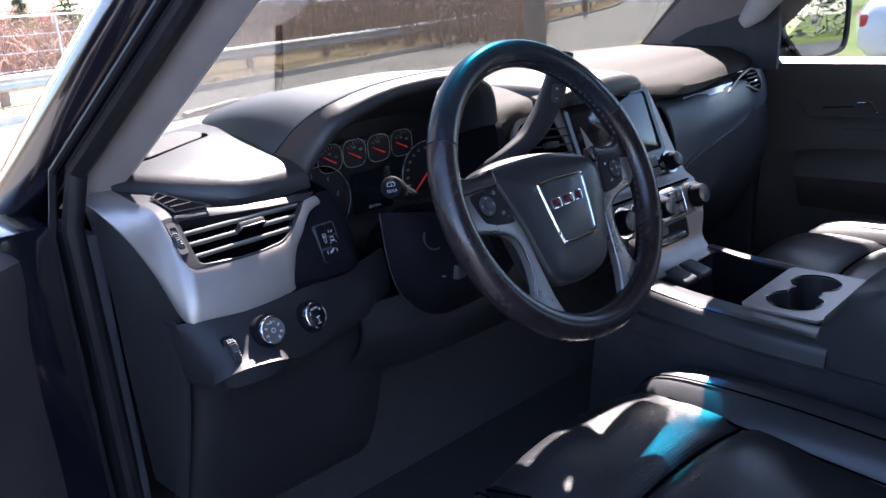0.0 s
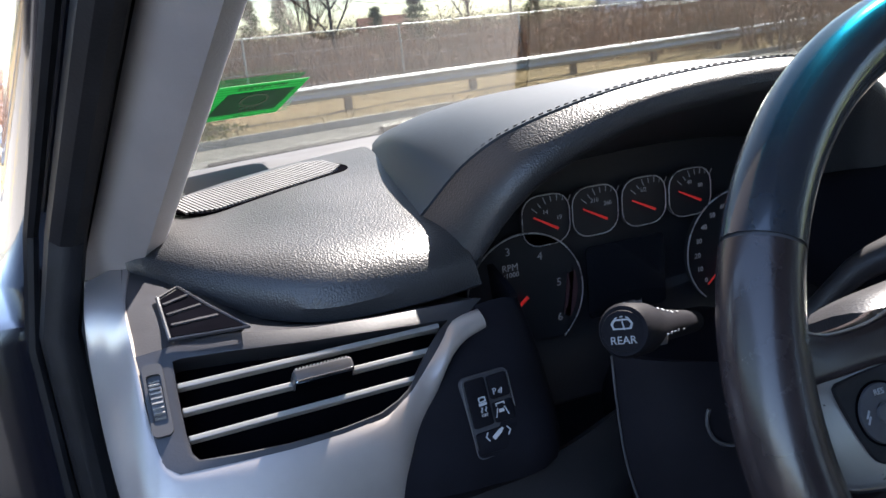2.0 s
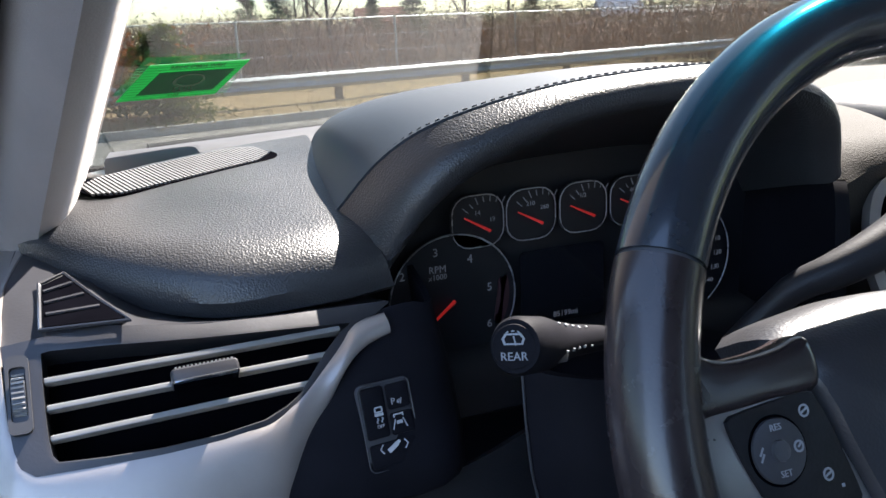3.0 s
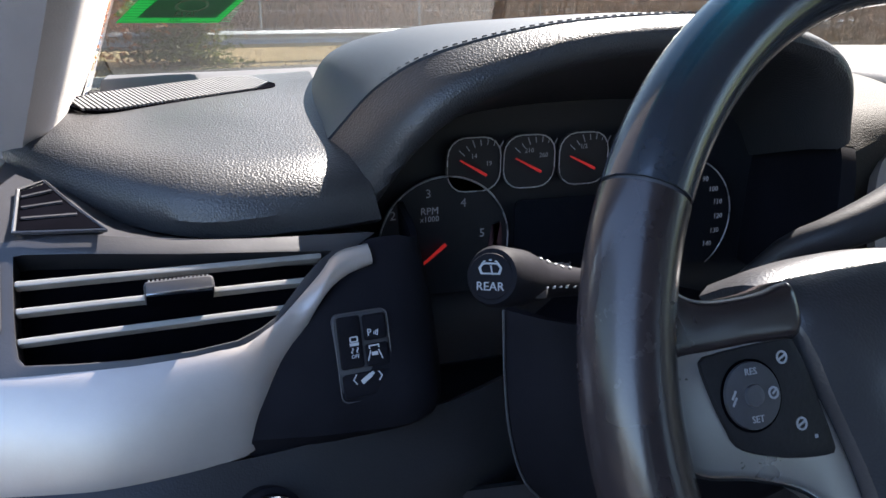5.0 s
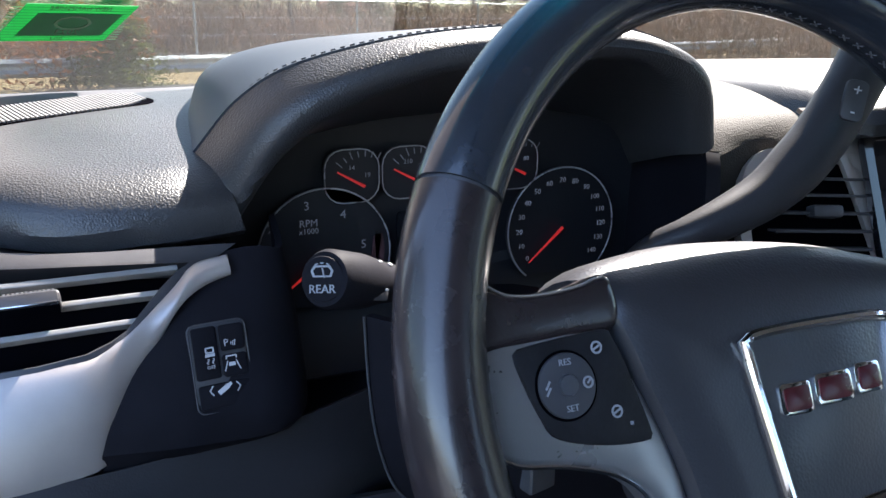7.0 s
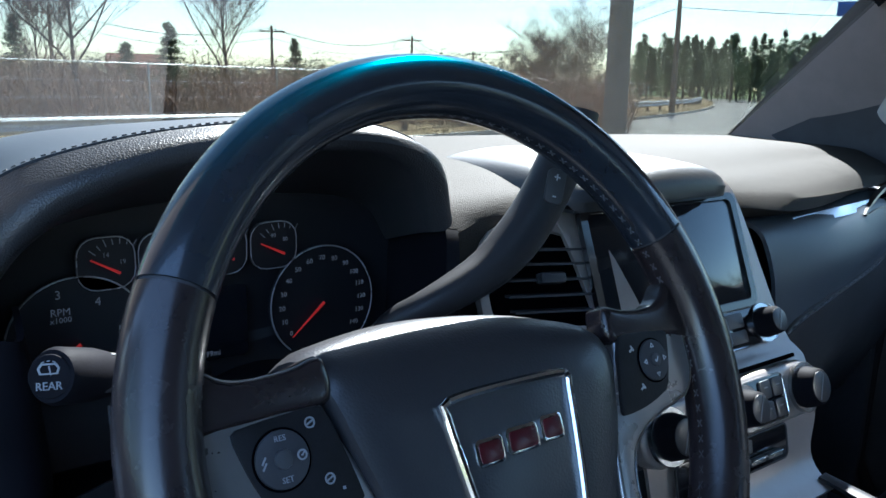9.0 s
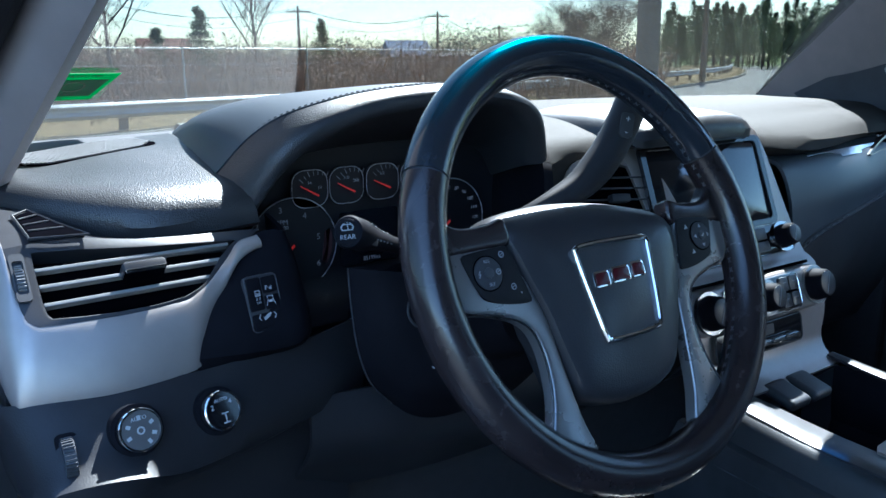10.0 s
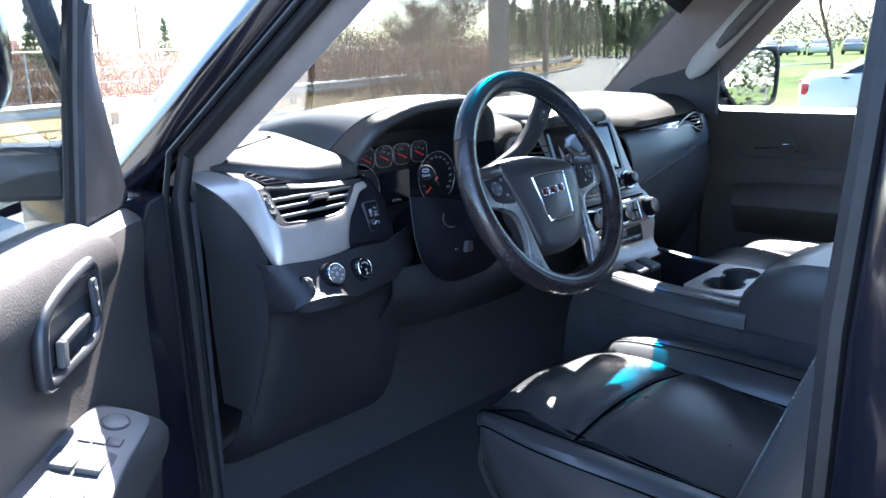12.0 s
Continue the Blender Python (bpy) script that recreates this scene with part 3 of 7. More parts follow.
def utility_pole(az, dist, height):
    x, y = at_az(az, dist)
    p = thing("utility_pole", (x, y, -0.3), "weathered wooden utility pole with a cross-arm", "pole", "utility poles")
    part("shaft", tube([(x, y, -0.4), (x, y, height)], [0.17, 0.11], 8), WOODPOLE, p)
    part("cross_arm", box((2.2, 0.1, 0.12), pose(x, y - 0.12, height - 0.5, 0, 0, -az), 0.01, 1), WOODPOLE, p)
    for i in (-0.9, -0.3, 0.3, 0.9):
        c = pose(x, y, height - 0.35, 0, 0, -az) @ V((i, -0.12, 0))
        part("insulator", tube([c - V((0, 0, 0.08)), c + V((0, 0, 0.1))], [0.05, 0.03], 6), STEEL, p)
    return V((x, y, height - 0.25))


_tops = [utility_pole(35.4, 88, 6.2), utility_pole(39.6, 120, 6.0), utility_pole(53.1, 46, 6.6), utility_pole(26.0, 75, 6.0), utility_pole(12.5, 66, 6.2)]
_tops = [_tops[4], _tops[3], _tops[0], _tops[1], _tops[2], V((60, 6, 8.2))]
_wb = bmesh.new()
for a, b in zip(_tops, _tops[1:]):
    for o in (-0.7, 0.7, 0.0):
        tube([a.lerp(b, t) + V((o * 0.6, o * 0.4, -1.1 * math.sin(math.pi * t) + (0.0 if o else -0.8))) for t in (i / 12 for i in range(13))], 0.02, 3, _wb)
solid("power_line", _wb, RUBBER, "dark overhead wires sagging between the poles", "cable", smooth=0)


def building(az, dist, width, depth, wall_h, roof_h, turn, walls, roof, label, bays, rows):
    """A house block with a pitched roof, its windows set into the front."""
    x, y = at_az(az, dist)
    m = pose(x, y, -0.3, 0, 0, turn)
    h = thing("house", (x, y, -0.3), label, "building", "buildings across the road")
    part("wall", box((width, depth, wall_h), m @ pose(0, 0, wall_h / 2)), walls, h, smooth=0)
    b = bmesh.new()
    w, d, e = width / 2 + 0.3, depth / 2 + 0.3, wall_h
    pts = [(-w, -d, e), (w, -d, e), (w, d, e), (-w, d, e), (-w, 0, e + roof_h), (w, 0, e + roof_h)]
    vs = [b.verts.new(m @ V(p)) for p in pts]
    for f in ((0, 1, 5, 4), (2, 3, 4, 5), (0, 4, 3), (1, 2, 5), (3, 2, 1, 0)):
        b.faces.new([vs[i] for i in f])
    part("roof", b, roof, h, smooth=0)
    for i in range(bays):
        for j in range(rows):
            c = m @ pose(-width / 2 + width * (i + 0.5) / bays, -depth / 2 - 0.03, wall_h * (j + 0.55) / rows)
            win = part("window", box((width / bays * 0.45, 0.08, wall_h / rows * 0.5), c), SIDING, h, smooth=0)
            part("pane", box((width / bays * 0.38, 0.03, wall_h / rows * 0.42), c @ pose(0, -0.045, 0)), GLOSS, win, smooth=0)
    return h


building(33.2, 78, 3.4, 5.0, 1.9, 1.5, -20, SIDING, ROOF, "small pale house with a steep slate-blue roof", 2, 1)
building(37.5, 84, 13, 8, 2.0, 0.3, -20, BRICK, SIDING, "long low brick building with a flat roof", 6, 1)
building(31.0, 92, 9, 8, 1.5, 0.4, -25, BRICK, BRICK, "low red-brick building among the trees", 4, 1)
building(17.3, 95, 5, 5, 2.6, 1.5, -10, BRICK, BRICK, "distant brown house behind bare trees", 2, 1)
_x, _yy = at_az(63.6, 30)
sign = thing("road_sign", (_x, _yy, 0), "blue street sign on a steel post", "sign")
part("post", tube([(_x, _yy, -0.03), (_x, _yy, 4.2)], 0.045, 8), STEEL, sign)
part("panel", box((1.3, 0.03, 0.45), pose(_x, _yy - 0.06, 4.0, 0, 0, -60), 0.01), shader("blue_sign", (0.05, 0.12, 0.45), 0.5, vary=0.1, scale=3), sign)


def parked_car(x, y, turn, paint, label, group="parked cars"):
    """A saloon car with cabin glass, wheels and lamps."""
    m = pose(x, y, 0, 0, 0, turn)
    car = thing("car", (x, y, 0), label, "car", group)
    stations = [(-2.25, 0.72, 0.45, 0.78), (-2.1, 0.82, 0.32, 0.98), (-1.4, 0.88, 0.24, 1.02), (0.0, 0.9, 0.22, 0.98), (1.1, 0.88, 0.24, 0.95), (1.9, 0.82, 0.3, 0.84), (2.25, 0.68, 0.42, 0.66)]
    rings = []
    for sx, w, lo, hi in stations:
        rings.append([m @ V((sx, px * w, lo + (hi - lo) * pz)) for px, pz in ((-0.9, 0), (0.9, 0), (1.0, 0.25), (0.99, 0.65), (0.9, 0.95), (0.75, 1.0), (-0.75, 1.0), (-0.9, 0.95), (-0.99, 0.65), (-1.0, 0.25))])
    body = part("body", loft(rings), paint, car, smooth=50)
    cab = [(-1.75, 0.72, 0.98), (-1.0, 0.64, 1.36), (-0.2, 0.62, 1.44), (0.45, 0.62, 1.38), (1.2, 0.74, 0.98)]
    part("cabin_glass", loft([[m @ V((sx, w * s, z)) for s, z in ((-1.12, 0.92), (1.12, 0.92), (1.0, hi), (-1.0, hi))] for sx, w, hi in cab]), GLOSS, car, smooth=30)
    part("roof", sheet([[m @ V((sx, w * s * 0.98, hi + 0.012)) for sx, w, hi in cab[1:4]] for s in (-1, 0, 1)], 0.015, 8, 5), paint, car)
    for sx in (-1.35, 1.4):
        for s in (-1, 1):
            c = m @ V((sx, 0.78 * s, 0.32))
            ax = (m.to_3x3() @ V((0, 1, 0)))
            wh = part("wheel", tube([c - ax * 0.1, c + ax * 0.1], 0.31, 20), RUBBER, car)
            part("rim", tube([c + ax * s * 0.09, c + ax * s * 0.115], 0.2, 14), STEEL, wh)
    for s in (-1, 1):
        part("tail_lamp", box((0.1, 0.34, 0.16), m @ pose(-2.17, 0.58 * s, 0.78, 0, 0, 12 * s), 0.03), TAIL, car)
        part("headlight", box((0.12, 0.32, 0.12), m @ pose(2.08, 0.55 * s, 0.66, 0, 0, -14 * s), 0.03), SATIN, car)
    return car


parked_car(12.2, 1.8, -68, WHITEPAINT, "white saloon car parked on the grass side")
for i, (az, d, t) in enumerate(((66.3, 80, 20), (67.6, 82, 20), (69.0, 84, 10), (70.6, 80, 15), (64.9, 86, 20), (72.4, 84, 20))):
    parked_car(*at_az(az, d), t, (WHITEPAINT, GREYPAINT, GREYPAINT, WHITEPAINT, GREYPAINT, GREYPAINT)[i], ("white car in a far row of parked cars", "grey-blue car in a far row of parked cars")[i in (1, 2, 4, 5)])
solid("lawn_island_kerb", tube([V((p[0], p[1], 0.02)) for p in ((14, 9, 0), (24, 12, 0), (38, 16.5, 0), (46, 17.5, 0), (48, 16, 0), (44, 13.5, 0), (34, 10, 0))], 0.09, 6), CONCRETE, "pale concrete kerb round the lawn", "kerb", kind="structure")
_isle = bmesh.new()
_isle.faces.new([_isle.verts.new((x, y, 0.035)) for x, y in ((10.5, 7.9), (14, 9), (24, 12), (38, 16.5), (46, 17.5), (52, 17.5), (75, 12), (75, -25), (10.5, -25))][::-1])
solid("lawn_island", _isle, GRASS, "mown green lawn inside the kerb", "lawn", kind="structure", smooth=0)
_bed = bmesh.new()
_bed.faces.new([_bed.verts.new((41 + 7 * math.cos(a) + 0.8 * math.sin(3 * a), 10.5 + 2.6 * math.sin(a), 0.045)) for a in (2 * math.pi * k / 28 for k in range(28))])
solid("mulch_bed", _bed, MULCH, "reddish-brown mulch bed on the lawn", "ground", kind="structure", smooth=0)

# ---- the car's shell round the cabin ----
MID = 0.40  # the car's centre line


def mx(p):
    """The same place on the other side of the car."""
    return V((2 * MID - p[0], p[1], p[2]))


shell = thing("car", (MID, -0.6, 0.3), "black painted car body round an open driver's doorway", "car")
PIL = V((0.24, -0.74, 0.63))  # slope of the windscreen pillars


def pil(x, y, z):
    return [V((x, y, z)) + PIL * t for t in (-0.06, 0.15, 0.4, 0.74)]


for flip in (False, True):
    f = (lambda p: mx(p)) if flip else (lambda p: V(p))
    # cloth-covered pillar lining
    d = 0.016 if flip else -0.026  # the cabin is not quite the same on both sides
    rows = [pil(-0.352 + d, 0.665, 1.300), pil(-0.350 + d, 0.55, 1.302), pil(-0.358 + d * 0.8, 0.44, 1.302), pil(-0.374 + d * 0.4, 0.375, 1.299), pil(-0.398, 0.352, 1.293), pil(-0.420, 0.368, 1.296), pil(-0.436, 0.40, 1.30)]
    part("pillar_lining", sheet([[f(p) for p in r] for r in rows], 0.004, 12, 26), PILLAR, shell, "beige cloth windscreen pillar lining")
    part("pillar_frame", loft([smooth_line([f(V(p) + PIL * t) for p in ((-0.390, 0.66, 1.305), (-0.415, 0.44, 1.305), (-0.44, 0.41, 1.30), (-0.475, 0.428, 1.295), (-0.496, 0.462, 1.297), (-0.500, 0.497, 1.30), (-0.468, 0.60, 1.30), (-0.42, 0.68, 1.30))], 40, True) for t in (-0.1, 0.0, 0.2, 0.4, 0.6, 0.78)]), PAINT, shell, "", 60)
    part("door_seal", tube([f(V((-0.452, 0.392, 1.298)) + PIL * t) for t in (0.74, 0.5, 0.2, 0.03)] + [f(p) for p in ((-0.462, 0.372, 1.25), (-0.460, 0.370, 1.1), (-0.455, 0.378, 0.9), (-0.45, 0.38, 0.72), (-0.47, 0.33, 0.60), (-0.47, 0.1, 0.58), (-0.47, -0.5, 0.58))], 0.013, 10), RUBBER, shell, "black rubber door seal")
    part("seal_bead", tube([f(V((-0.474, 0.405, 1.30)) + PIL * t) for t in (0.74, 0.4, 0.03)] + [f(p) for p in ((-0.482, 0.385, 1.24), (-0.48, 0.385, 0.9), (-0.47, 0.39, 0.7))], 0.005, 8), RUBBER, shell)
    part("hinge_pillar", box((0.12, 0.30, 0.80), Matrix.Translation(f((-0.535, 0.53, 0.86))), 0.015), PAINT, shell)
    part("kick_panel", box((0.03, 0.32, 0.62), Matrix.Translation(f((-0.448, 0.53, 0.93))), 0.01), PLASTIC_DARK, shell)
    part("sill", box((0.13, 1.9, 0.14), Matrix.Translation(f((-0.525, -0.35, 0.52))), 0.02), PAINT, shell)
    part("centre_pillar", loft([[f(V(p) + V((s, 0, z))) for p in ((-0.50, -0.64, 0), (-0.47, -0.605, 0), (-0.41, -0.605, 0), (-0.385, -0.66, 0), (-0.40, -0.86, 0), (-0.52, -0.86, 0))] for z, s in ((0.5, -0.03), (1.0, -0.02), (1.25, 0.0), (1.78, 0.14))]), PAINT, shell)
    part("pillar_trim", loft([[f(V(p) + V((s, 0, z))) for p in ((-0.455, -0.60, 0), (-0.405, -0.598, 0), (-0.37, -0.65, 0), (-0.37, -0.84, 0), (-0.39, -0.84, 0), (-0.41, -0.62, 0))] for z, s in ((0.6, -0.02), (1.0, -0.015), (1.25, 0.005), (1.76, 0.145))]), PLASTIC, shell, "grey plastic centre pillar trim")
    part("pillar_seal", tube([f(p) for p in ((-0.48, -0.592, 0.58), (-0.475, -0.592, 1.0), (-0.462, -0.592, 1.25), (-0.33, -0.592, 1.76))], 0.011, 8), RUBBER, shell)
    part("roof_rail", tube([f(p) for p in (V((-0.42, 0.40, 1.30)) + PIL * 0.72, V((-0.235, -0.3, 1.80)), V((-0.235, -0.8, 1.83)), V((-0.25, -2.4, 1.80)))], 0.055, 10, squash=0.7), PAINT, shell)
    # rear side: low wall and dark glass
    part("quarter_panel", box((0.10, 2.2, 0.72), Matrix.Translation(f((-0.52, -1.96, 0.90))), 0.03), PAINT, shell)
    part("quarter_glass", sheet([[f((-0.50, -0.87, 1.26)), f((-0.50, -3.0, 1.26))], [f((-0.27, -0.87, 1.77)), f((-0.27, -3.0, 1.77))]], 0.004, 4), GLASS_DARK, shell).visible_shadow = False
roof = part("roof_skin", sheet([[(-0.24, y, 1.80), (0.1, y, 1.86), (MID, y, 1.87), (0.7, y, 1.86), (1.04, y, 1.80)] for y in (0.0, -0.8, -3.0)], 0.02, 14, 6), PAINT, shell)
part("headliner", sheet([[(-0.22, y, 1.76), (0.1, y, 1.82), (MID, y, 1.83), (0.7, y, 1.82), (1.02, y, 1.76)] for y in (0.01, -0.8, -3.0)], 0.012, 14, 6), HEADLINER, shell)
part("tailgate", box((1.7, 0.08, 0.8), pose(MID, -3.05, 0.9), 0.03), PAINT, shell)
part("rear_glass", sheet([[(-0.45, -3.05, 1.28), (1.25, -3.05, 1.28)], [(-0.27, -3.0, 1.78), (1.07, -3.0, 1.78)]], 0.004, 4), GLASS_DARK, shell).visible_shadow = False
part("bonnet", sheet([[(-0.55, y, z0 - 0.03), (-0.3, y, z0 + 0.015), (MID, y, z0 + 0.03), (1.1, y, z0 + 0.015), (1.35, y, z0 - 0.03)] for y, z0 in ((0.98, 1.20), (1.3, 1.17), (1.75, 1.12), (2.05, 1.02))], 0.02, 20, 10), PAINT, shell)
for flip in (False, True):
    f = (lambda p: mx(p)) if flip else (lambda p: V(p))
    part("fender", sheet([[f((-0.55, y, 1.17)) for y in (0.52, 0.9, 1.4, 1.95)], [f((-0.61, y, 1.08)) for y in (0.52, 0.9, 1.4, 1.95)], [f((-0.62, y, 0.55)) for y in (0.52, 0.9, 1.4, 1.95)]], 0.02, 14, 8), PAINT, shell)
part("firewall", box((1.8, 0.05, 0.75), pose(MID, 0.62, 0.88)), CARPET, shell)
part("cabin_floor", box((1.75, 3.9, 0.05), pose(MID, -1.15, 0.50)), CARPET, shell)
part("cowl", sheet([[(x, 1.06 - 0.16 * ((x - MID) / 0.8) ** 2, 1.20) for x in (-0.42, 0, MID, 0.8, 1.22)], [(x, 0.87 - 0.16 * ((x - MID) / 0.8) ** 2, 1.278) for x in (-0.42, 0, MID, 0.8, 1.22)]], 0.01, 20, 4), PLASTIC, shell)

# ---- windscreen ----
def screen_row(top, inset=0.0, arch=0.0, skew=0.0):
    """A line across the windscreen; 0 at its foot, 1 at the roof; arch lowers its ends."""
    out = []
    for s in (-1, -0.75, -0.4, 0, 0.4, 0.75, 1):
        t = top - arch * s * s - skew * s
        half = 0.757 - 0.16 * t - inset
        bulge = (0.17 - 0.06 * t) * (1 - s * s)
        out.append(V((MID - 0.022 + half * s, 0.68 - 0.56 * t + bulge, 1.285 + 0.43 * t)))
    return out


windscreen = thing("windscreen", (MID, 0.6, 1.27), "clear curved windscreen with a dark dotted border", "windscreen")
part("glass", sheet([screen_row(t) for t in (-0.04, 0.2, 0.5, 0.8, 1.04)], 0.004, 40, 18), GLASS, windscreen).visible_shadow = False
part("border", sheet([[p + V((0, -0.006, 0.002)) for p in screen_row(t)] for t in (-0.03, 0.012)], 0.002, 40), RUBBER, windscreen, "black printed border")
_dots = bmesh.new()
for row, t in enumerate((0.020, 0.027, 0.034)):
    for p in smooth_line(screen_row(t), 300)[:110]:
        bmesh.ops.create_circle(_dots, cap_ends=True, segments=5, radius=0.0011 - 0.0002 * row, matrix=Matrix.Translation(p + V((0, -0.006, -0.002))) @ pose(0, 0, 0, 48))
part("dots", _dots, RUBBER, windscreen)
part("header_panel", sheet([screen_row(1.03), [(-0.26, 0.09, 1.775), (0.1, 0.11, 1.82), (MID, 0.12, 1.83), (0.7, 0.11, 1.82), (1.06, 0.09, 1.775)], [(-0.24, -0.02, 1.80), (0.1, -0.02, 1.865), (MID, -0.02, 1.875), (0.7, -0.02, 1.865), (1.04, -0.02, 1.80)]], 0.015, 24, 8), PAINT, shell)
_band = [[p + V((0, -0.012, 0)) for p in smooth_line(screen_row(t, 0, 0.22, 0.11), 41)] for t in (0.909, 0.948)]
part("shade_band", sheet([row[:31] for row in _band], 0.002, 40), SHADEBAND, windscreen, "blue tinted shade band")
# added sun blocker at the band's right end, tinted to match it
part("sun_block_corner", sheet([row[30:] for row in _band], 0.002, 12), SUN_BLOCK_BLUE, windscreen, "dense blue end of the shade band, added to block sun")
# unseen strip, its slanted lower edge set to cut the sun on the seat
part("sun_block_strip", sheet([[p + V((0, -0.012, 0)) for p in screen_row(t, 0, a, k)] for t, a, k in ((0.948, 0.22, 0.11), (1.05, 0.0, 0.0))], 0.002, 40), RUBBER, windscreen, "black strip above the shade band, added to block sun")


def glass_at(x, z, off=-0.006):
    """A place on the inside of the windscreen."""
    t = (z - 1.285) / 0.43
    s = (x - MID + 0.022) / (0.757 - 0.16 * t)
    return V((x, 0.68 - 0.56 * t + (0.17 - 0.06 * t) * (1 - s * s) + off, z))


# grab handle on the passenger's pillar
_g0 = mx((-0.352, 0.43, 1.30))
grab = part("grab_handle", tube([_g0 + V((-0.24, -0.74, 0.63)) * t + V((-0.012, 0, 0)) for t in (0.11, 0.16, 0.25, 0.42, 0.56, 0.62)], [0.018, 0.034, 0.036, 0.034, 0.034, 0.02], 12, squash=0.6), HEADLINER, shell, "grey pillar grab handle")
part("handle_pad", tube([_g0 + V((-0.24, -0.74, 0.63)) * t + V((-0.03, -0.012, -0.004)) for t in (0.24, 0.30, 0.5, 0.55)], [0.010, 0.017, 0.017, 0.010], 10), shader("grip_rubber", (0.10, 0.095, 0.095), 0.7, vary=0.1, scale=30, bump=0.3, grain=600), grab)
# mirror size and place are set so its shadow falls on the driver's seat
rvm = thing("rear_view_mirror", (0.475, 0.288, 1.596), "black rear-view mirror on the windscreen", "mirror")
_rm = pose(0.475, 0.288, 1.596, -8, 0, 12)
part("housing", box((0.24, 0.045, 0.078), _rm, 0.018, 3), PLASTIC, rvm)
part("glass", box((0.215, 0.002, 0.060), _rm @ pose(0, -0.023, 0)), MIRROR, rvm)
part("stem", tube([(0.465, 0.30, 1.612), (0.47, 0.335, 1.625)], 0.014, 8), PLASTIC, rvm)
# unseen block added behind the mirror to shade more of the seat
part("foot", box((0.085, 0.05, 0.075), pose(0.445, 0.352, 1.628, -40), 0.016, 3), PLASTIC, rvm, "black block behind the mirror, added to shade the seat")

# ---- dashboard ----
dash = thing("dashboard", (MID, 0.4, 0.95), "dark charcoal vinyl dashboard with silver trim and stitched seams", "dashboard")


def foot(x):
    """How far forward the windscreen's foot lies at x."""
    return 0.68 + 0.17 * (1 - ((x - MID) / 0.752) ** 2)


# carcass under the pads
part("carcass", sheet([[(x, foot(x) - 0.005, 1.285) for x in (-0.35, -0.2, 0.1, MID, 0.8, 1.15)], [(x, 0.55, 1.296) for x in (-0.36, -0.2, 0.1, MID, 0.8, 1.16)], [(x, 0.42, 1.262) for x in (-0.36, -0.2, 0.1, MID, 0.8, 1.16)], [(x, 0.38, 1.2) for x in (-0.36, -0.2, 0.1, MID, 0.8, 1.16)], [(x, 0.42, 0.95) for x in (-0.36, -0.2, 0.1, MID, 0.8, 1.16)]], 0.02, 20, 10), PLASTIC_DARK, dash)

# pad in front of the driver's pillar
part("speaker_pad", sheet([
    [(-0.392, 0.62, 1.290), (-0.33, 0.655, 1.292), (-0.26, 0.68, 1.294), (-0.17, 0.70, 1.296)],
    [(-0.400, 0.48, 1.300), (-0.33, 0.51, 1.308), (-0.26, 0.54, 1.312), (-0.182, 0.565, 1.314)],
    [(-0.408, 0.395, 1.301), (-0.34, 0.40, 1.307), (-0.27, 0.405, 1.310), (-0.205, 0.415, 1.311)],
    [(-0.409, 0.378, 1.2985), (-0.366, 0.330, 1.2985), (-0.314, 0.300, 1.2975), (-0.252, 0.290, 1.2955), (-0.212, 0.294, 1.2945)],
    [(-0.410, 0.366, 1.2925), (-0.369, 0.306, 1.2895), (-0.312, 0.266, 1.2855), (-0.250, 0.258, 1.2835), (-0.208, 0.266, 1.2825)],
    [(-0.408, 0.362, 1.2840), (-0.367, 0.298, 1.2770), (-0.31, 0.2565, 1.2715), (-0.25, 0.2500, 1.2695), (-0.204, 0.260, 1.2690)],
    [(-0.403, 0.368, 1.2770), (-0.362, 0.304, 1.2665), (-0.31, 0.2630, 1.2600), (-0.25, 0.2565, 1.2585), (-0.200, 0.266, 1.2590)],
    [(-0.395, 0.385, 1.2735), (-0.36, 0.335, 1.2615), (-0.31, 0.30, 1.2555), (-0.25, 0.29, 1.2540), (-0.20, 0.30, 1.256)],
], 0.004, 44, 52), VINYL, dash, "grained black vinyl pad")
# speaker grille with fine ribs
_gm = frame_at((-0.305, 0.446, 1.3140), (0.118, 0.062, 0.0062), (-0.5, 0.85, 0.05))
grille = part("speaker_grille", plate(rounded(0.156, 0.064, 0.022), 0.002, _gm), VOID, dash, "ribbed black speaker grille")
for i in range(46):
    x = -0.0742 + 0.0033 * i
    part("rib", box((0.0017, 0.060 - max(0.0, abs(x) - 0.056) * 1.5, 0.0018), _gm @ pose(x, 0, 0.0024, 0, 0, -12)), GRILLE, grille, smooth=0)

# instrument hood
HOOD = [
    [(-0.180, 0.58, 1.300), (-0.15, 0.60, 1.322), (-0.08, 0.60, 1.338), (0.0, 0.62, 1.340), (0.10, 0.63, 1.334), (0.17, 0.62, 1.322), (0.21, 0.60, 1.310)],
    [(-0.206, 0.42, 1.310), (-0.192, 0.41, 1.342), (-0.145, 0.40, 1.359), (-0.06, 0.40, 1.366), (0.05, 0.40, 1.368), (0.13, 0.405, 1.352), (0.168, 0.41, 1.315)],
    [(-0.220, 0.305, 1.297), (-0.193, 0.278, 1.334), (-0.155, 0.258, 1.356), (-0.07, 0.250, 1.372), (0.05, 0.250, 1.374), (0.122, 0.257, 1.350), (0.150, 0.275, 1.300)],
]
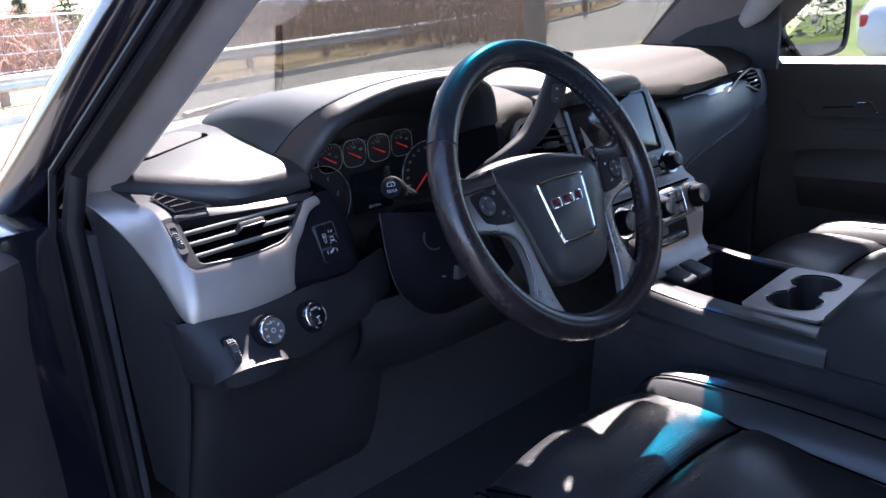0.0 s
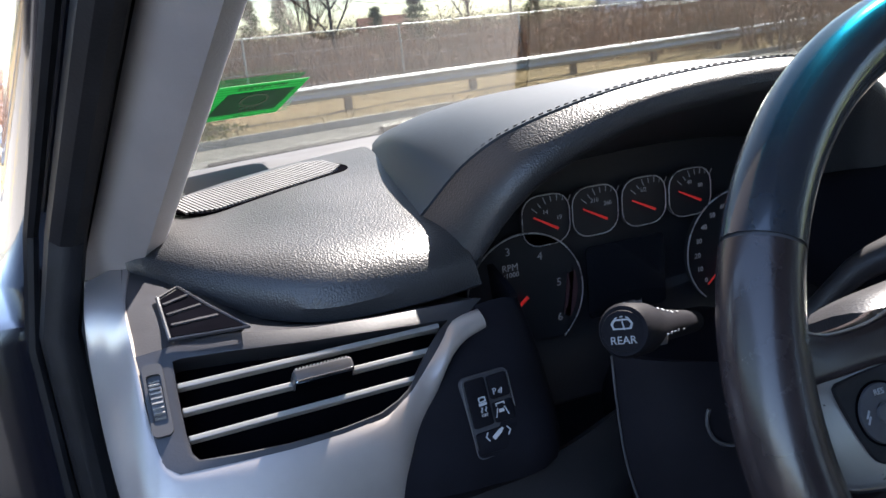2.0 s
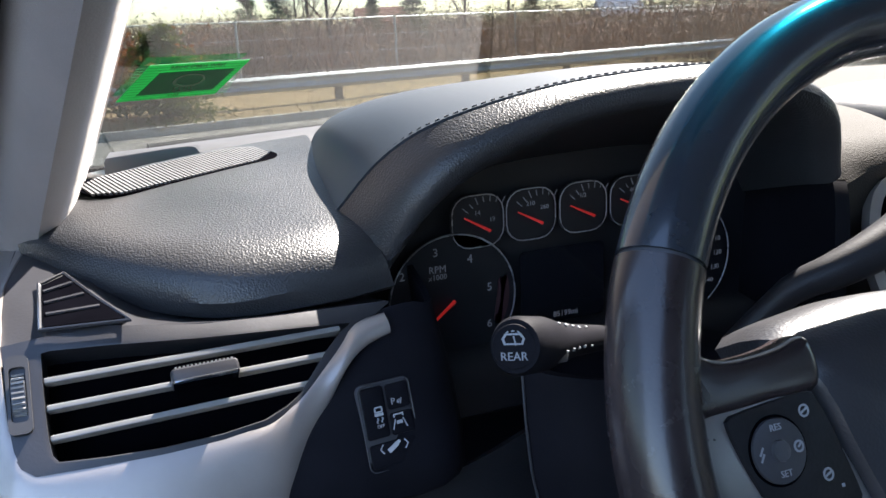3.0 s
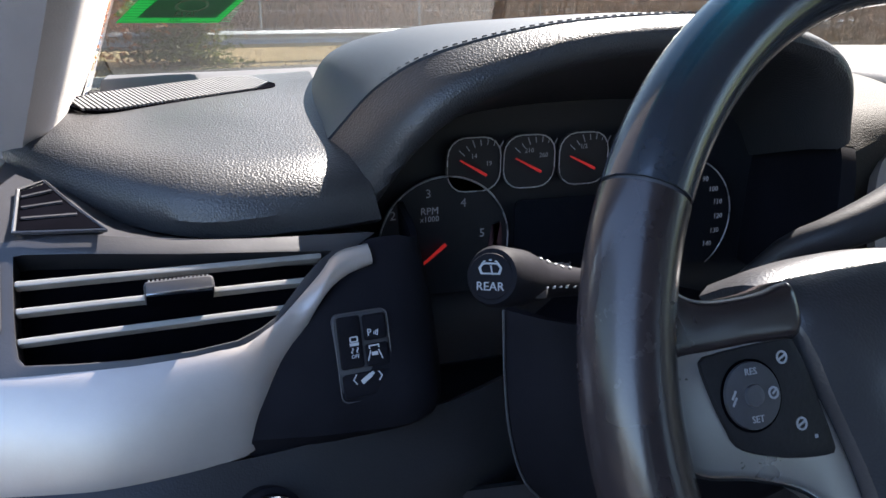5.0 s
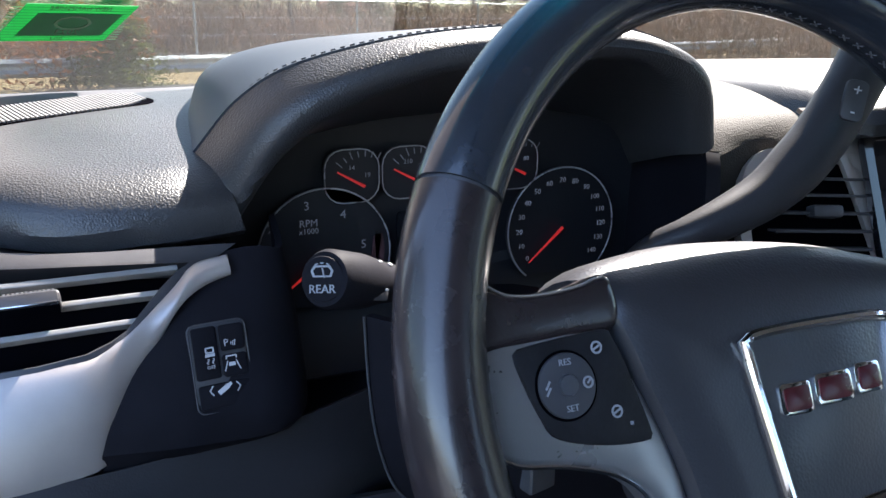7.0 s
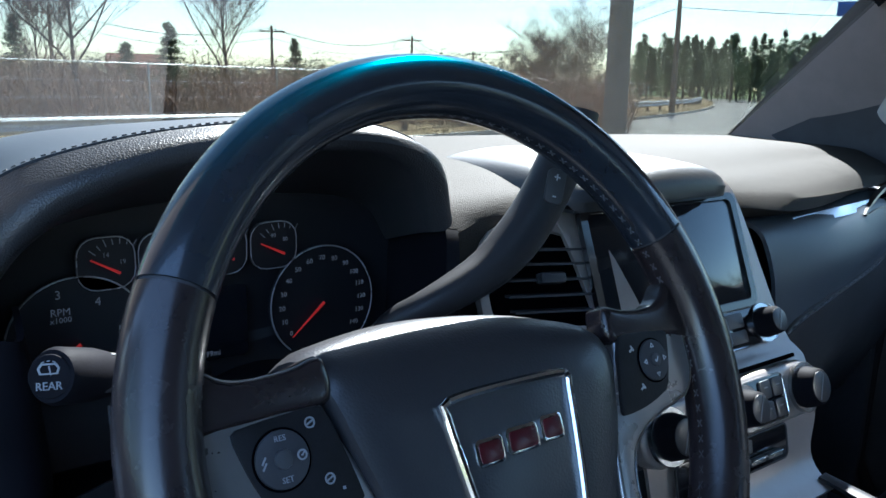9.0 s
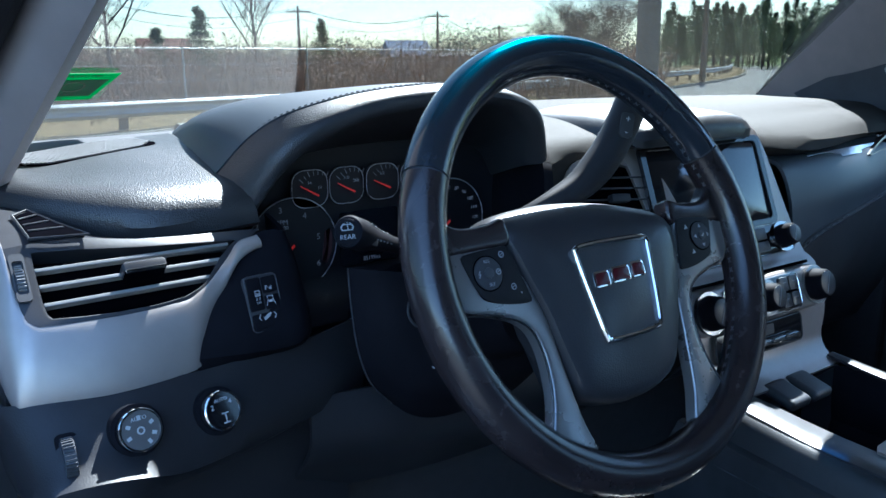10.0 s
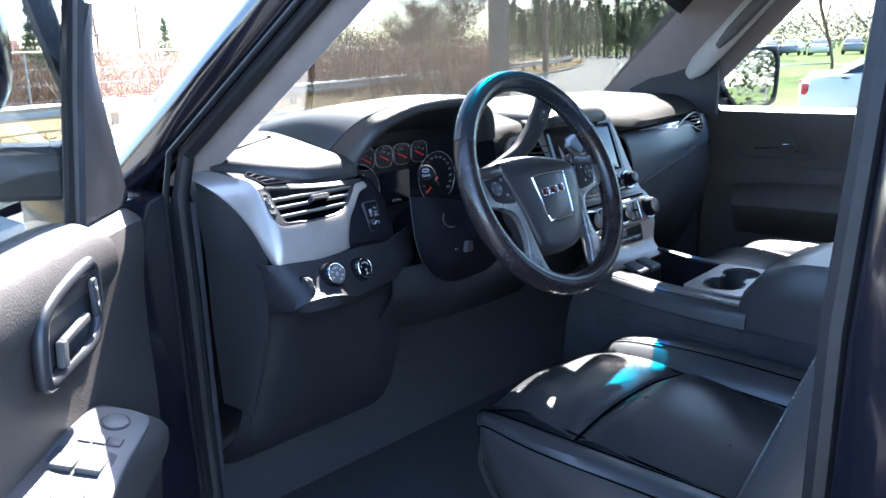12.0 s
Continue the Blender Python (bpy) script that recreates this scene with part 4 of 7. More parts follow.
LIP = [
    HOOD[2],
    [(-0.216, 0.280, 1.284), (-0.189, 0.252, 1.322), (-0.150, 0.240, 1.346), (-0.068, 0.236, 1.367), (0.05, 0.236, 1.369), (0.120, 0.241, 1.347), (0.147, 0.255, 1.295)],
    [(-0.210, 0.268, 1.270), (-0.183, 0.245, 1.311), (-0.144, 0.238, 1.337), (-0.065, 0.236, 1.358), (0.05, 0.236, 1.361), (0.114, 0.240, 1.340), (0.140, 0.252, 1.288)],
    [(-0.203, 0.278, 1.264), (-0.177, 0.262, 1.304), (-0.139, 0.258, 1.328), (-0.064, 0.256, 1.349), (0.05, 0.256, 1.352), (0.107, 0.258, 1.331), (0.131, 0.270, 1.284)],
    [(-0.192, 0.358, 1.262), (-0.167, 0.358, 1.288), (-0.131, 0.358, 1.303), (-0.06, 0.358, 1.313), (0.05, 0.358, 1.314), (0.125, 0.358, 1.300), (0.155, 0.358, 1.262)],
]
part("instrument_hood", sheet(HOOD, 0.004, 72, 26), VINYL_SMOOTH, dash, "smooth charcoal hood over the dials")
part("hood_lip", sheet(LIP, 0.003, 84, 48), VINYL, dash, "grained black hood lip")
_sl = smooth_line(HOOD[2], 150)
part("seam_cord", tube([p + V((0, -0.001, 0.0006)) for p in _sl], 0.0017, 6), VOID, dash)
_st = bmesh.new()
for a, b in zip(_sl[0:118:2], _sl[1:119:2]):
    span(a + V((-0.0006, 0.0026, 0.0044)), b + V((-0.0006, 0.0026, 0.0044)), (0.0009, 0.0009), bm=_st)
part("stitching", _st, shader("hood_thread", (0.055, 0.055, 0.06), 0.8, vary=0.1, scale=80), dash, "pale stitching along the hood", 0)
part("hood_side", sheet([[(0.150, 0.275, 1.30), (0.160, 0.36, 1.29), (0.17, 0.42, 1.30)], [(0.142, 0.252, 1.286), (0.15, 0.33, 1.25), (0.165, 0.42, 1.26)], [(0.13, 0.235, 1.245), (0.145, 0.31, 1.22), (0.165, 0.42, 1.22)], [(0.125, 0.23, 1.19), (0.14, 0.30, 1.17), (0.165, 0.42, 1.17)]], 0.012, 12, 12), COLUMN_PLASTIC, dash)

# silver trim round the side vents
OUT = [(-0.440, 0.383, 1.279), (-0.440, 0.315, 1.266), (-0.437, 0.255, 1.243), (-0.433, 0.213, 1.212), (-0.426, 0.184, 1.170), (-0.418, 0.178, 1.163), (-0.357, 0.171, 1.162), (-0.298, 0.176, 1.164), (-0.287, 0.183, 1.170), (-0.272, 0.198, 1.195), (-0.2493, 0.2060, 1.2305), (-0.2330, 0.2155, 1.2410), (-0.2170, 0.2190, 1.2450)]
INN = [(-0.410, 0.388, 1.288), (-0.4165, 0.300, 1.282), (-0.4150, 0.2405, 1.2735), (-0.4114, 0.204, 1.2307), (-0.4076, 0.195, 1.2200), (-0.3954, 0.1923, 1.2160), (-0.3456, 0.1920, 1.2152), (-0.305, 0.1925, 1.2158), (-0.2882, 0.1943, 1.2175), (-0.2688, 0.2030, 1.2277), (-0.2470, 0.2170, 1.2432), (-0.2365, 0.2242, 1.2515), (-0.2175, 0.2262, 1.2545)]
_mid = [tuple((a + b) / 2 + o for a, b, o in zip(p, q, (0, -0.004, 0.001))) for p, q in zip(OUT, INN)]
_edge = [tuple(a + o for a, o in zip(p, (-0.002, 0.010, 0.0))) for p in OUT]
_turn = [tuple(a + o for a, o in zip(p, (0.002, 0.008, -0.002))) for p in INN]
trim = part("silver_trim", sheet([_edge, OUT, _mid, INN, _turn], 0.003, 72, 22), SILVER, dash, "satin silver trim panel")

# black bezel behind it, with the vent openings
VENT = [(-0.3953, 0.2317, 1.2629), (-0.3957, 0.2178, 1.2466), (-0.3954, 0.2055, 1.2321), (-0.3942, 0.198, 1.2233), (-0.3914, 0.1953, 1.2202), (-0.3705, 0.1941, 1.2185), (-0.3452, 0.1934, 1.2173), (-0.3163, 0.1941, 1.2176), (-0.2941, 0.196, 1.2195), (-0.2818, 0.1993, 1.2231), (-0.2737, 0.2025, 1.2268), (-0.2551, 0.2162, 1.2425), (-0.2453, 0.2222, 1.2493), (-0.2378, 0.2253, 1.2529), (-0.2822, 0.2271, 1.2557), (-0.3176, 0.2285, 1.2578), (-0.3612, 0.231, 1.2614), (-0.3909, 0.2322, 1.2633)]
bez_out = [(-0.4155, 0.236, 1.268), (-0.4150, 0.222, 1.252), (-0.4130, 0.207, 1.234), (-0.4105, 0.197, 1.222), (-0.402, 0.1925, 1.2165), (-0.372, 0.1920, 1.2150), (-0.3456, 0.1915, 1.2145), (-0.316, 0.1920, 1.2148), (-0.289, 0.1945, 1.2166), (-0.2772, 0.1980, 1.2205), (-0.2690, 0.2030, 1.2268), (-0.2505, 0.2130, 1.2380), (-0.2395, 0.2200, 1.2465), (-0.210, 0.238, 1.2575), (-0.280, 0.2365, 1.2605), (-0.317, 0.2370, 1.2628), (-0.362, 0.2400, 1.2690), (-0.394, 0.2375, 1.2695)]
NV = V((0.0, -0.76, 0.65))  # the way the vent faces
UV = V((0.0, 0.65, 0.76))
bezel = part("vent_bezel", loft([bez_out, [V(a).lerp(V(b), 0.85) + NV * 0.0004 for a, b in zip(bez_out, VENT)], VENT, [V(p) - NV * 0.022 for p in VENT]], True, False), BEZEL, dash, "dark grey vent bezel")
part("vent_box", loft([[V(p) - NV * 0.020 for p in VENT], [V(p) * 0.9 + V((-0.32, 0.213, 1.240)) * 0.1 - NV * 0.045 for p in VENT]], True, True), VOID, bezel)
part("bezel_wing", sheet([
    [(-0.4165, 0.37, 1.286), (-0.4168, 0.30, 1.2815), (-0.4165, 0.262, 1.2755), (-0.4160, 0.2355, 1.2675)],
    [(-0.39, 0.37, 1.286), (-0.39, 0.30, 1.2815), (-0.39, 0.262, 1.2760), (-0.39, 0.2375, 1.2695)],
    [(-0.370, 0.36, 1.280), (-0.370, 0.30, 1.2780), (-0.370, 0.262, 1.2735), (-0.370, 0.2395, 1.2695)],
    [(-0.340, 0.35, 1.262), (-0.340, 0.30, 1.2600), (-0.340, 0.265, 1.2620), (-0.340, 0.2390, 1.2660)],
    [(-0.300, 0.34, 1.248), (-0.300, 0.29, 1.2500), (-0.300, 0.262, 1.2550), (-0.300, 0.2368, 1.2617)],
    [(-0.212, 0.34, 1.244), (-0.212, 0.29, 1.2470), (-0.212, 0.262, 1.2515), (-0.212, 0.2385, 1.2577)],
], 0.002, 24, 10), BEZEL, bezel)
# small side vent
SV = [(-0.3955, 0.288, 1.2815), (-0.3930, 0.2405, 1.2725), (-0.3545, 0.2400, 1.2708), (-0.3700, 0.270, 1.2765), (-0.384, 0.296, 1.2835)]
_svc = sum((V(p) for p in SV), V()) / 5
# closed block with no hollow: its black paints the shade inside the vent
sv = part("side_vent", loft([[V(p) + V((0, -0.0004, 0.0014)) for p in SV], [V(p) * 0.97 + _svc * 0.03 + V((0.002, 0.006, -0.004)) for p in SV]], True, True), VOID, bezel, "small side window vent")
part("side_vent_frame", tube([V(p) + (V(p) - _svc) * 0.10 + V((0, -0.0004, 0.0012)) for p in SV + SV[:1]], 0.0012, 6), BEZEL, sv)
for t, far in ((0.20, 0.93), (0.48, 0.90), (0.75, 0.90)):
    a = V(SV[0]).lerp(V(SV[1]), t)
    b = V(SV[4]).lerp(V(SV[3]), t / 0.55) if t < 0.55 else V(SV[3]).lerp(V(SV[2]), (t - 0.55) / 0.45)
    part("slat", span(a.lerp(b, 0.05) + V((0, -0.0004, 0.002)), a.lerp(b, far) + V((0, -0.0004, 0.002)), (0.0030, 0.0010)), BEZEL, sv, smooth=0)
# main slats
for a, b in (((-0.3955, 0.2227, 1.2523), (-0.2440, 0.2243, 1.2519)), ((-0.3952, 0.2134, 1.2415), (-0.2530, 0.2155, 1.2417)), ((-0.3947, 0.2034, 1.2298), (-0.2670, 0.2061, 1.2309))):
    a, b = V(a), V(b)
    part("slat", box(((b - a).length, 0.0032, 0.007), frame_at((a + b) / 2 - NV * 0.0050, b - a, UV), 0.0008), SLAT, bezel, "grey vent slat", 0)
for i in range(11):
    x = -0.385 + 0.0125 * i
    part("rear_blade", span(V((x, 0.200, 1.224)) - NV * 0.026, V((x, 0.222, 1.250)) - NV * 0.026, (0.001, 0.010)), PLASTIC_DARK, bezel, smooth=0)
_tm = frame_at(V((-0.3195, 0.2142, 1.2415)) + NV * 0.003, (1, 0.010, 0.01), UV)
tab = part("vent_tab", box((0.034, 0.0088, 0.016), _tm, 0.003, 3), BEZEL, bezel, "ribbed vent adjuster with a chrome edge")
part("tab_edge", box((0.0325, 0.0022, 0.0165), _tm @ pose(0, -0.0035, 0.0008), 0.0008, 1), CHROME, tab)
for i in range(15):
    part("rib", box((0.0009, 0.0012, 0.009), _tm @ pose(-0.014 + 0.002 * i, 0.0044, 0.002)), SLAT, tab, smooth=0)
_wm = frame_at((-0.4062, 0.2188, 1.2478), (1, 0, 0), UV)
wheelslot = part("thumbwheel", tube([_wm @ V((-0.0032, 0, -0.0145)), _wm @ V((0.0032, 0, -0.0145))], 0.018, 36), PLASTIC, bezel, "ribbed vent thumbwheel")
for i in range(17):
    a = radians(20 + 8.6 * i)
    part("rib", box((0.0055, 0.0009, 0.0012), _wm @ pose(0, 0.0182 * math.cos(a), -0.0145 + 0.0182 * math.sin(a), 90 - math.degrees(a))), SLAT, wheelslot, smooth=0)
part("thumbwheel_slot", band(rounded(0.0105, 0.040, 0.003), rounded(0.0075, 0.028, 0.002), 0.0022, _wm @ pose(0, 0, 0.0002)), PLASTIC_DARK, bezel)

# switch bezel between the trim and the dials
part("switch_bezel", sheet([
    [(-0.216, 0.2370, 1.252), (-0.20, 0.238, 1.253), (-0.186, 0.246, 1.251), (-0.178, 0.30, 1.258)],
    [(-0.256, 0.2120, 1.225), (-0.225, 0.208, 1.228), (-0.188, 0.222, 1.228), (-0.176, 0.30, 1.23)],
    [(-0.279, 0.1940, 1.195), (-0.235, 0.193, 1.197), (-0.188, 0.205, 1.198), (-0.174, 0.30, 1.20)],
    [(-0.293, 0.1810, 1.168), (-0.24, 0.183, 1.168), (-0.188, 0.196, 1.170), (-0.172, 0.30, 1.17)],
    [(-0.290, 0.1900, 1.160), (-0.24, 0.195, 1.158), (-0.188, 0.210, 1.158), (-0.172, 0.30, 1.155)],
], 0.004, 20, 18), COLUMN_PLASTIC, dash)
part("switch_bezel_edge", tube([(-0.216, 0.2365, 1.2525), (-0.256, 0.2112, 1.2255), (-0.279, 0.1930, 1.1955), (-0.293, 0.1800, 1.1685)], 0.0012, 6), DARKTRIM, dash)
_sm = frame_at((-0.2295, 0.1925, 1.2035), (1, 0.10, 0), (0, 0.30, 0.95))
sw = part("switch_panel", plate(rounded(0.030, 0.047, 0.004), 0.005, _sm @ pose(0, 0, -0.003), 0.001), PLASTIC_DARK, dash, "panel of four marked push switches")
part("panel_edge", tube([_sm @ V((x, y, 0.0022)) for x, y in rounded(0.0302, 0.0472, 0.004) + rounded(0.0302, 0.0472, 0.004)[:1]], 0.0004, 5), PLASTIC, sw)
for cx, cy, w, h in ((-0.0072, 0.008, 0.0136, 0.0285), (0.0072, 0.0145, 0.0136, 0.0145), (0.0072, -0.0004, 0.0136, 0.0125), (0, -0.0152, 0.028, 0.0135)):
    part("switch", plate(rounded(w - 0.0006, h - 0.0006, 0.0015), 0.0025, _sm @ pose(cx, cy, 0.001), 0.0006), COLUMN_PLASTIC, sw)
_pm = _sm @ pose(0, 0, 0.0036) @ Matrix.Diagonal((0.76, 0.76, 1.0, 1.0))
_b = words("OFF", 0.0034, _pm @ pose(-0.0072, 0.0005, 0))
words("P", 0.0068, _pm @ pose(0.0048, 0.0155, 0), bm=_b)
for i in range(3):
    box((0.0006, 0.002 + 0.0012 * i, 0.0003), _pm @ pose(0.0082 + 0.0013 * i, 0.0150, 0, 0, 0, -15), bm=_b)
box((0.0075, 0.001, 0.0003), _pm @ pose(0.0070, 0.0062, 0.0), bm=_b)
for x in (0.0036, 0.0105):
    box((0.0008, 0.0022, 0.0003), _pm @ pose(x, 0.0052, 0.0), bm=_b)
for s in (-1, 1):
    box((0.0007, 0.0075, 0.0003), _pm @ pose(0.0072 + s * 0.0042, -0.0006, 0, 0, 0, 20 * s), bm=_b)
    box((0.0008, 0.0045, 0.0003), _pm @ pose(s * 0.0095, -0.0141, 0, 0, 0, 35 * s), bm=_b)
    box((0.0008, 0.0045, 0.0003), _pm @ pose(s * 0.0095, -0.0172, 0, 0, 0, -35 * s), bm=_b)
box((0.0045, 0.0025, 0.0003), _pm @ pose(0.0072, 0.0004, 0), bm=_b)
box((0.0085, 0.0034, 0.0003), _pm @ pose(-0.001, -0.0160, 0, 0, 0, 30), bm=_b)
box((0.0040, 0.0022, 0.0003), _pm @ pose(0.003, -0.0135, 0, 0, 0, 30), bm=_b)
band(rounded(0.0062, 0.0042, 0.001, cx=-0.0072, cy=0.0125), rounded(0.0042, 0.0024, 0.0006, cx=-0.0072, cy=0.0125), 0.0003, _pm, _b)
box((0.0066, 0.0022, 0.0003), _pm @ pose(-0.0072, 0.0090, 0), bm=_b)
for s in (-1, 1):
    tube([_pm @ V((-0.0072 + s * 0.0018 + 0.0008 * math.sin(k * 1.6), 0.0066 - 0.0009 * k, 0)) for k in range(5)], 0.0004, 4, _b)
part("print", _b, MARK, sw, "white pictograms", 0)

# lower panel with lamp knobs
part("knee_panel", sheet([
    [(-0.434, 0.215, 1.166), (-0.424, 0.186, 1.162), (-0.36, 0.179, 1.160), (-0.29, 0.182, 1.160), (-0.19, 0.205, 1.158), (-0.12, 0.235, 1.158)],
    [(-0.432, 0.205, 1.150), (-0.420, 0.170, 1.146), (-0.36, 0.162, 1.146), (-0.29, 0.176, 1.146), (-0.19, 0.197, 1.140), (-0.12, 0.230, 1.14)],
    [(-0.430, 0.20, 1.115), (-0.418, 0.146, 1.121), (-0.36, 0.140, 1.120), (-0.29, 0.157, 1.110), (-0.19, 0.190, 1.108), (-0.12, 0.225, 1.11)],
    [(-0.425, 0.205, 1.094), (-0.416, 0.127, 1.108), (-0.36, 0.123, 1.106), (-0.29, 0.164, 1.090), (-0.19, 0.197, 1.090), (-0.12, 0.232, 1.09)],
    [(-0.425, 0.25, 1.070), (-0.40, 0.215, 1.068), (-0.36, 0.205, 1.066), (-0.29, 0.21, 1.066), (-0.19, 0.22, 1.066), (-0.12, 0.24, 1.06)],
    [(-0.425, 0.33, 0.86), (-0.40, 0.31, 0.85), (-0.36, 0.31, 0.84), (-0.29, 0.31, 0.84), (-0.19, 0.31, 0.84), (-0.12, 0.31, 0.84)],
    [(-0.425, 0.45, 0.76), (-0.40, 0.45, 0.75), (-0.36, 0.45, 0.74), (-0.29, 0.45, 0.74), (-0.19, 0.45, 0.74), (-0.12, 0.45, 0.74)],
], 0.006, 34, 40), DARKTRIM, dash, "matt black lower panel")
for i, (c, txt) in enumerate((((-0.353, 0.1415, 1.1420), "AUTO"), ((-0.287, 0.1560, 1.134), "AUTO"))):
    km = frame_at(c, (1, 0.10 + 0.12 * i, 0), (0, 0.35, 0.93))
    k = part("lamp_knob" if not i else "drive_knob", knob(0.0168, 0.012, km @ pose(0, 0, -0.006), taper=0.9), GLOSS, dash, "round black rotary knob with a chrome ring")
    part("collar", band(disc(0.0192, 40), disc(0.0160, 40), 0.012, km @ pose(0, 0, -0.013)), COLUMN_PLASTIC, k)
    part("ring", tube([km @ V((0.0149 * math.cos(a), 0.0149 * math.sin(a), 0.006)) for a in (2 * math.pi * j / 40 for j in range(41))], 0.0011, 6), CHROME, k)
    part("face", plate(disc(0.0142, 36), 0.0006, km @ pose(0, 0, 0.0056)), SWITCHPLATE if not i else GLOSS, k, "printed knob face")
    b = words(txt, 0.0042, km @ pose(0, 0.0082, 0.0064))
    if i:
        words("2", 0.006, km @ pose(-0.0085, 0.004, 0.0064), bm=b)
        words("4", 0.006, km @ pose(0.0075, 0.005, 0.0064), bm=b)
        for x, y, w, h in ((0.001, -0.006, 0.001, 0.008), (0.001, -0.0025, 0.006, 0.001), (0.001, -0.010, 0.006, 0.001)):
            box((w, h, 0.0003), km @ pose(x, y, 0.0064), bm=b)
    else:
        for a0 in (200, 150, 90, 30, -20, -60):
            a = radians(a0)
            box((0.0034, 0.0026, 0.0003), km @ pose(0.0098 * math.cos(a), 0.0098 * math.sin(a) - 0.001, 0.0064, 0, 0, a0), bm=b)
        band(disc(0.0030, 16, 0, -0.0005), disc(0.0018, 16, 0, -0.0005), 0.0003, km @ pose(0, 0, 0.0064), b)
    part("print", b, MARK, k, "white lamp symbols", 0)
_dm = frame_at((-0.4000, 0.1430, 1.1330), (1, -0.05, 0), (0, 0.60, 0.80))
dim = part("dimmer_wheel", tube([_dm @ V((-0.004, 0, -0.006)), _dm @ V((0.004, 0, -0.006))], 0.0165, 30), PLASTIC, dash, "ribbed dimmer thumbwheel")
for i in range(13):
    a = radians(30 + 10 * i)
    part("rib", box((0.007, 0.001, 0.0012), _dm @ pose(0, 0.0167 * math.cos(a), -0.006 + 0.0167 * math.sin(a), 90 - math.degrees(a))), PLASTIC, dim, smooth=0)
part("dimmer_bezel", band(rounded(0.0150, 0.038, 0.004), rounded(0.0100, 0.030, 0.003), 0.003, _dm @ pose(0, 0, -0.0045)), COLUMN_PLASTIC, dash)

part("dash_end_cap", sheet([[(-0.436, 0.40, 1.275), (-0.438, 0.36, 1.18), (-0.436, 0.36, 1.05), (-0.43, 0.36, 0.90)], [(-0.438, 0.29, 1.255), (-0.434, 0.25, 1.19), (-0.432, 0.26, 1.05), (-0.428, 0.29, 0.90)], [(-0.430, 0.215, 1.20), (-0.428, 0.20, 1.165), (-0.428, 0.22, 1.05), (-0.424, 0.29, 0.88)]], 0.004, 14, 14), VINYL, dash, "dark end panel of the dashboard")
part("knee_bolster", sheet([[(-0.19, 0.200, 1.105), (-0.05, 0.200, 1.095), (0.10, 0.22, 1.09), (0.25, 0.25, 1.085)], [(-0.19, 0.203, 1.05), (-0.05, 0.195, 1.037), (0.10, 0.205, 1.028), (0.25, 0.24, 1.02)], [(-0.19, 0.27, 0.98), (-0.05, 0.25, 0.97), (0.10, 0.26, 0.96), (0.25, 0.28, 0.95)]], 0.005, 20, 16), DARKTRIM, dash, "smooth black panel below the column")
# dash top from the hood to the passenger's pillar
part("dash_top", sheet([
    [(x, foot(x) + 0.02, 1.288) for x in (0.10, 0.25, MID, 0.62, 0.85, 1.06, 1.17)],
    [(x, foot(x) - 0.03, 1.315) for x in (0.10, 0.25, MID, 0.62, 0.85, 1.06, 1.17)],
    [(0.13, 0.42, 1.318), (0.25, 0.42, 1.322), (MID, 0.44, 1.322), (0.62, 0.43, 1.328), (0.85, 0.42, 1.325), (1.06, 0.42, 1.315), (1.21, 0.42, 1.300)],
    [(0.14, 0.30, 1.308), (0.25, 0.29, 1.308), (MID, 0.30, 1.306), (0.62, 0.290, 1.306), (0.85, 0.315, 1.309), (1.06, 0.35, 1.301), (1.21, 0.39, 1.292)],
    [(0.142, 0.262, 1.290), (0.25, 0.262, 1.294), (MID, 0.275, 1.294), (0.62, 0.240, 1.290), (0.85, 0.272, 1.297), (1.06, 0.325, 1.291), (1.21, 0.37, 1.283)],
    [(0.143, 0.255, 1.272), (0.25, 0.265, 1.280), (MID, 0.275, 1.285), (0.62, 0.222, 1.279), (0.85, 0.255, 1.286), (1.06, 0.31, 1.281), (1.21, 0.365, 1.276)],
    [(0.15, 0.27, 1.22), (0.25, 0.28, 1.24), (MID, 0.29, 1.27), (0.62, 0.222, 1.271), (0.85, 0.255, 1.277), (1.06, 0.312, 1.274), (1.21, 0.37, 1.270)],
    [(0.15, 0.31, 1.22), (0.25, 0.31, 1.24), (MID, 0.32, 1.26), (0.62, 0.275, 1.262), (0.85, 0.31, 1.266), (1.06, 0.36, 1.264), (1.21, 0.41, 1.258)],
], 0.005, 56, 64), VINYL_TOP, dash, "grained charcoal dash top")
part("screen_hood", sheet([
    [(0.258, 0.42, 1.312), (0.285, 0.43, 1.326), (0.375, 0.44, 1.333), (0.455, 0.43, 1.327), (0.480, 0.42, 1.312)],
    [(0.252, 0.31, 1.306), (0.278, 0.31, 1.328), (0.370, 0.315, 1.337), (0.452, 0.31, 1.330), (0.478, 0.31, 1.306)],
    [(0.252, 0.235, 1.304), (0.272, 0.225, 1.324), (0.368, 0.222, 1.332), (0.450, 0.228, 1.326), (0.472, 0.238, 1.304)],
    [(0.252, 0.215, 1.303), (0.270, 0.203, 1.318), (0.368, 0.200, 1.324), (0.450, 0.205, 1.319), (0.470, 0.218, 1.303)],
    [(0.253, 0.212, 1.300), (0.270, 0.198, 1.308), (0.368, 0.195, 1.311), (0.450, 0.200, 1.308), (0.469, 0.214, 1.300)],
    [(0.255, 0.215, 1.299), (0.272, 0.206, 1.301), (0.368, 0.203, 1.302), (0.448, 0.208, 1.301), (0.467, 0.218, 1.299)],
    [(0.258, 0.26, 1.299), (0.274, 0.26, 1.300), (0.368, 0.26, 1.301), (0.447, 0.26, 1.300), (0.465, 0.26, 1.299)],
], 0.003, 36, 36), VINYL, dash, "grained black hood over the centre screen")

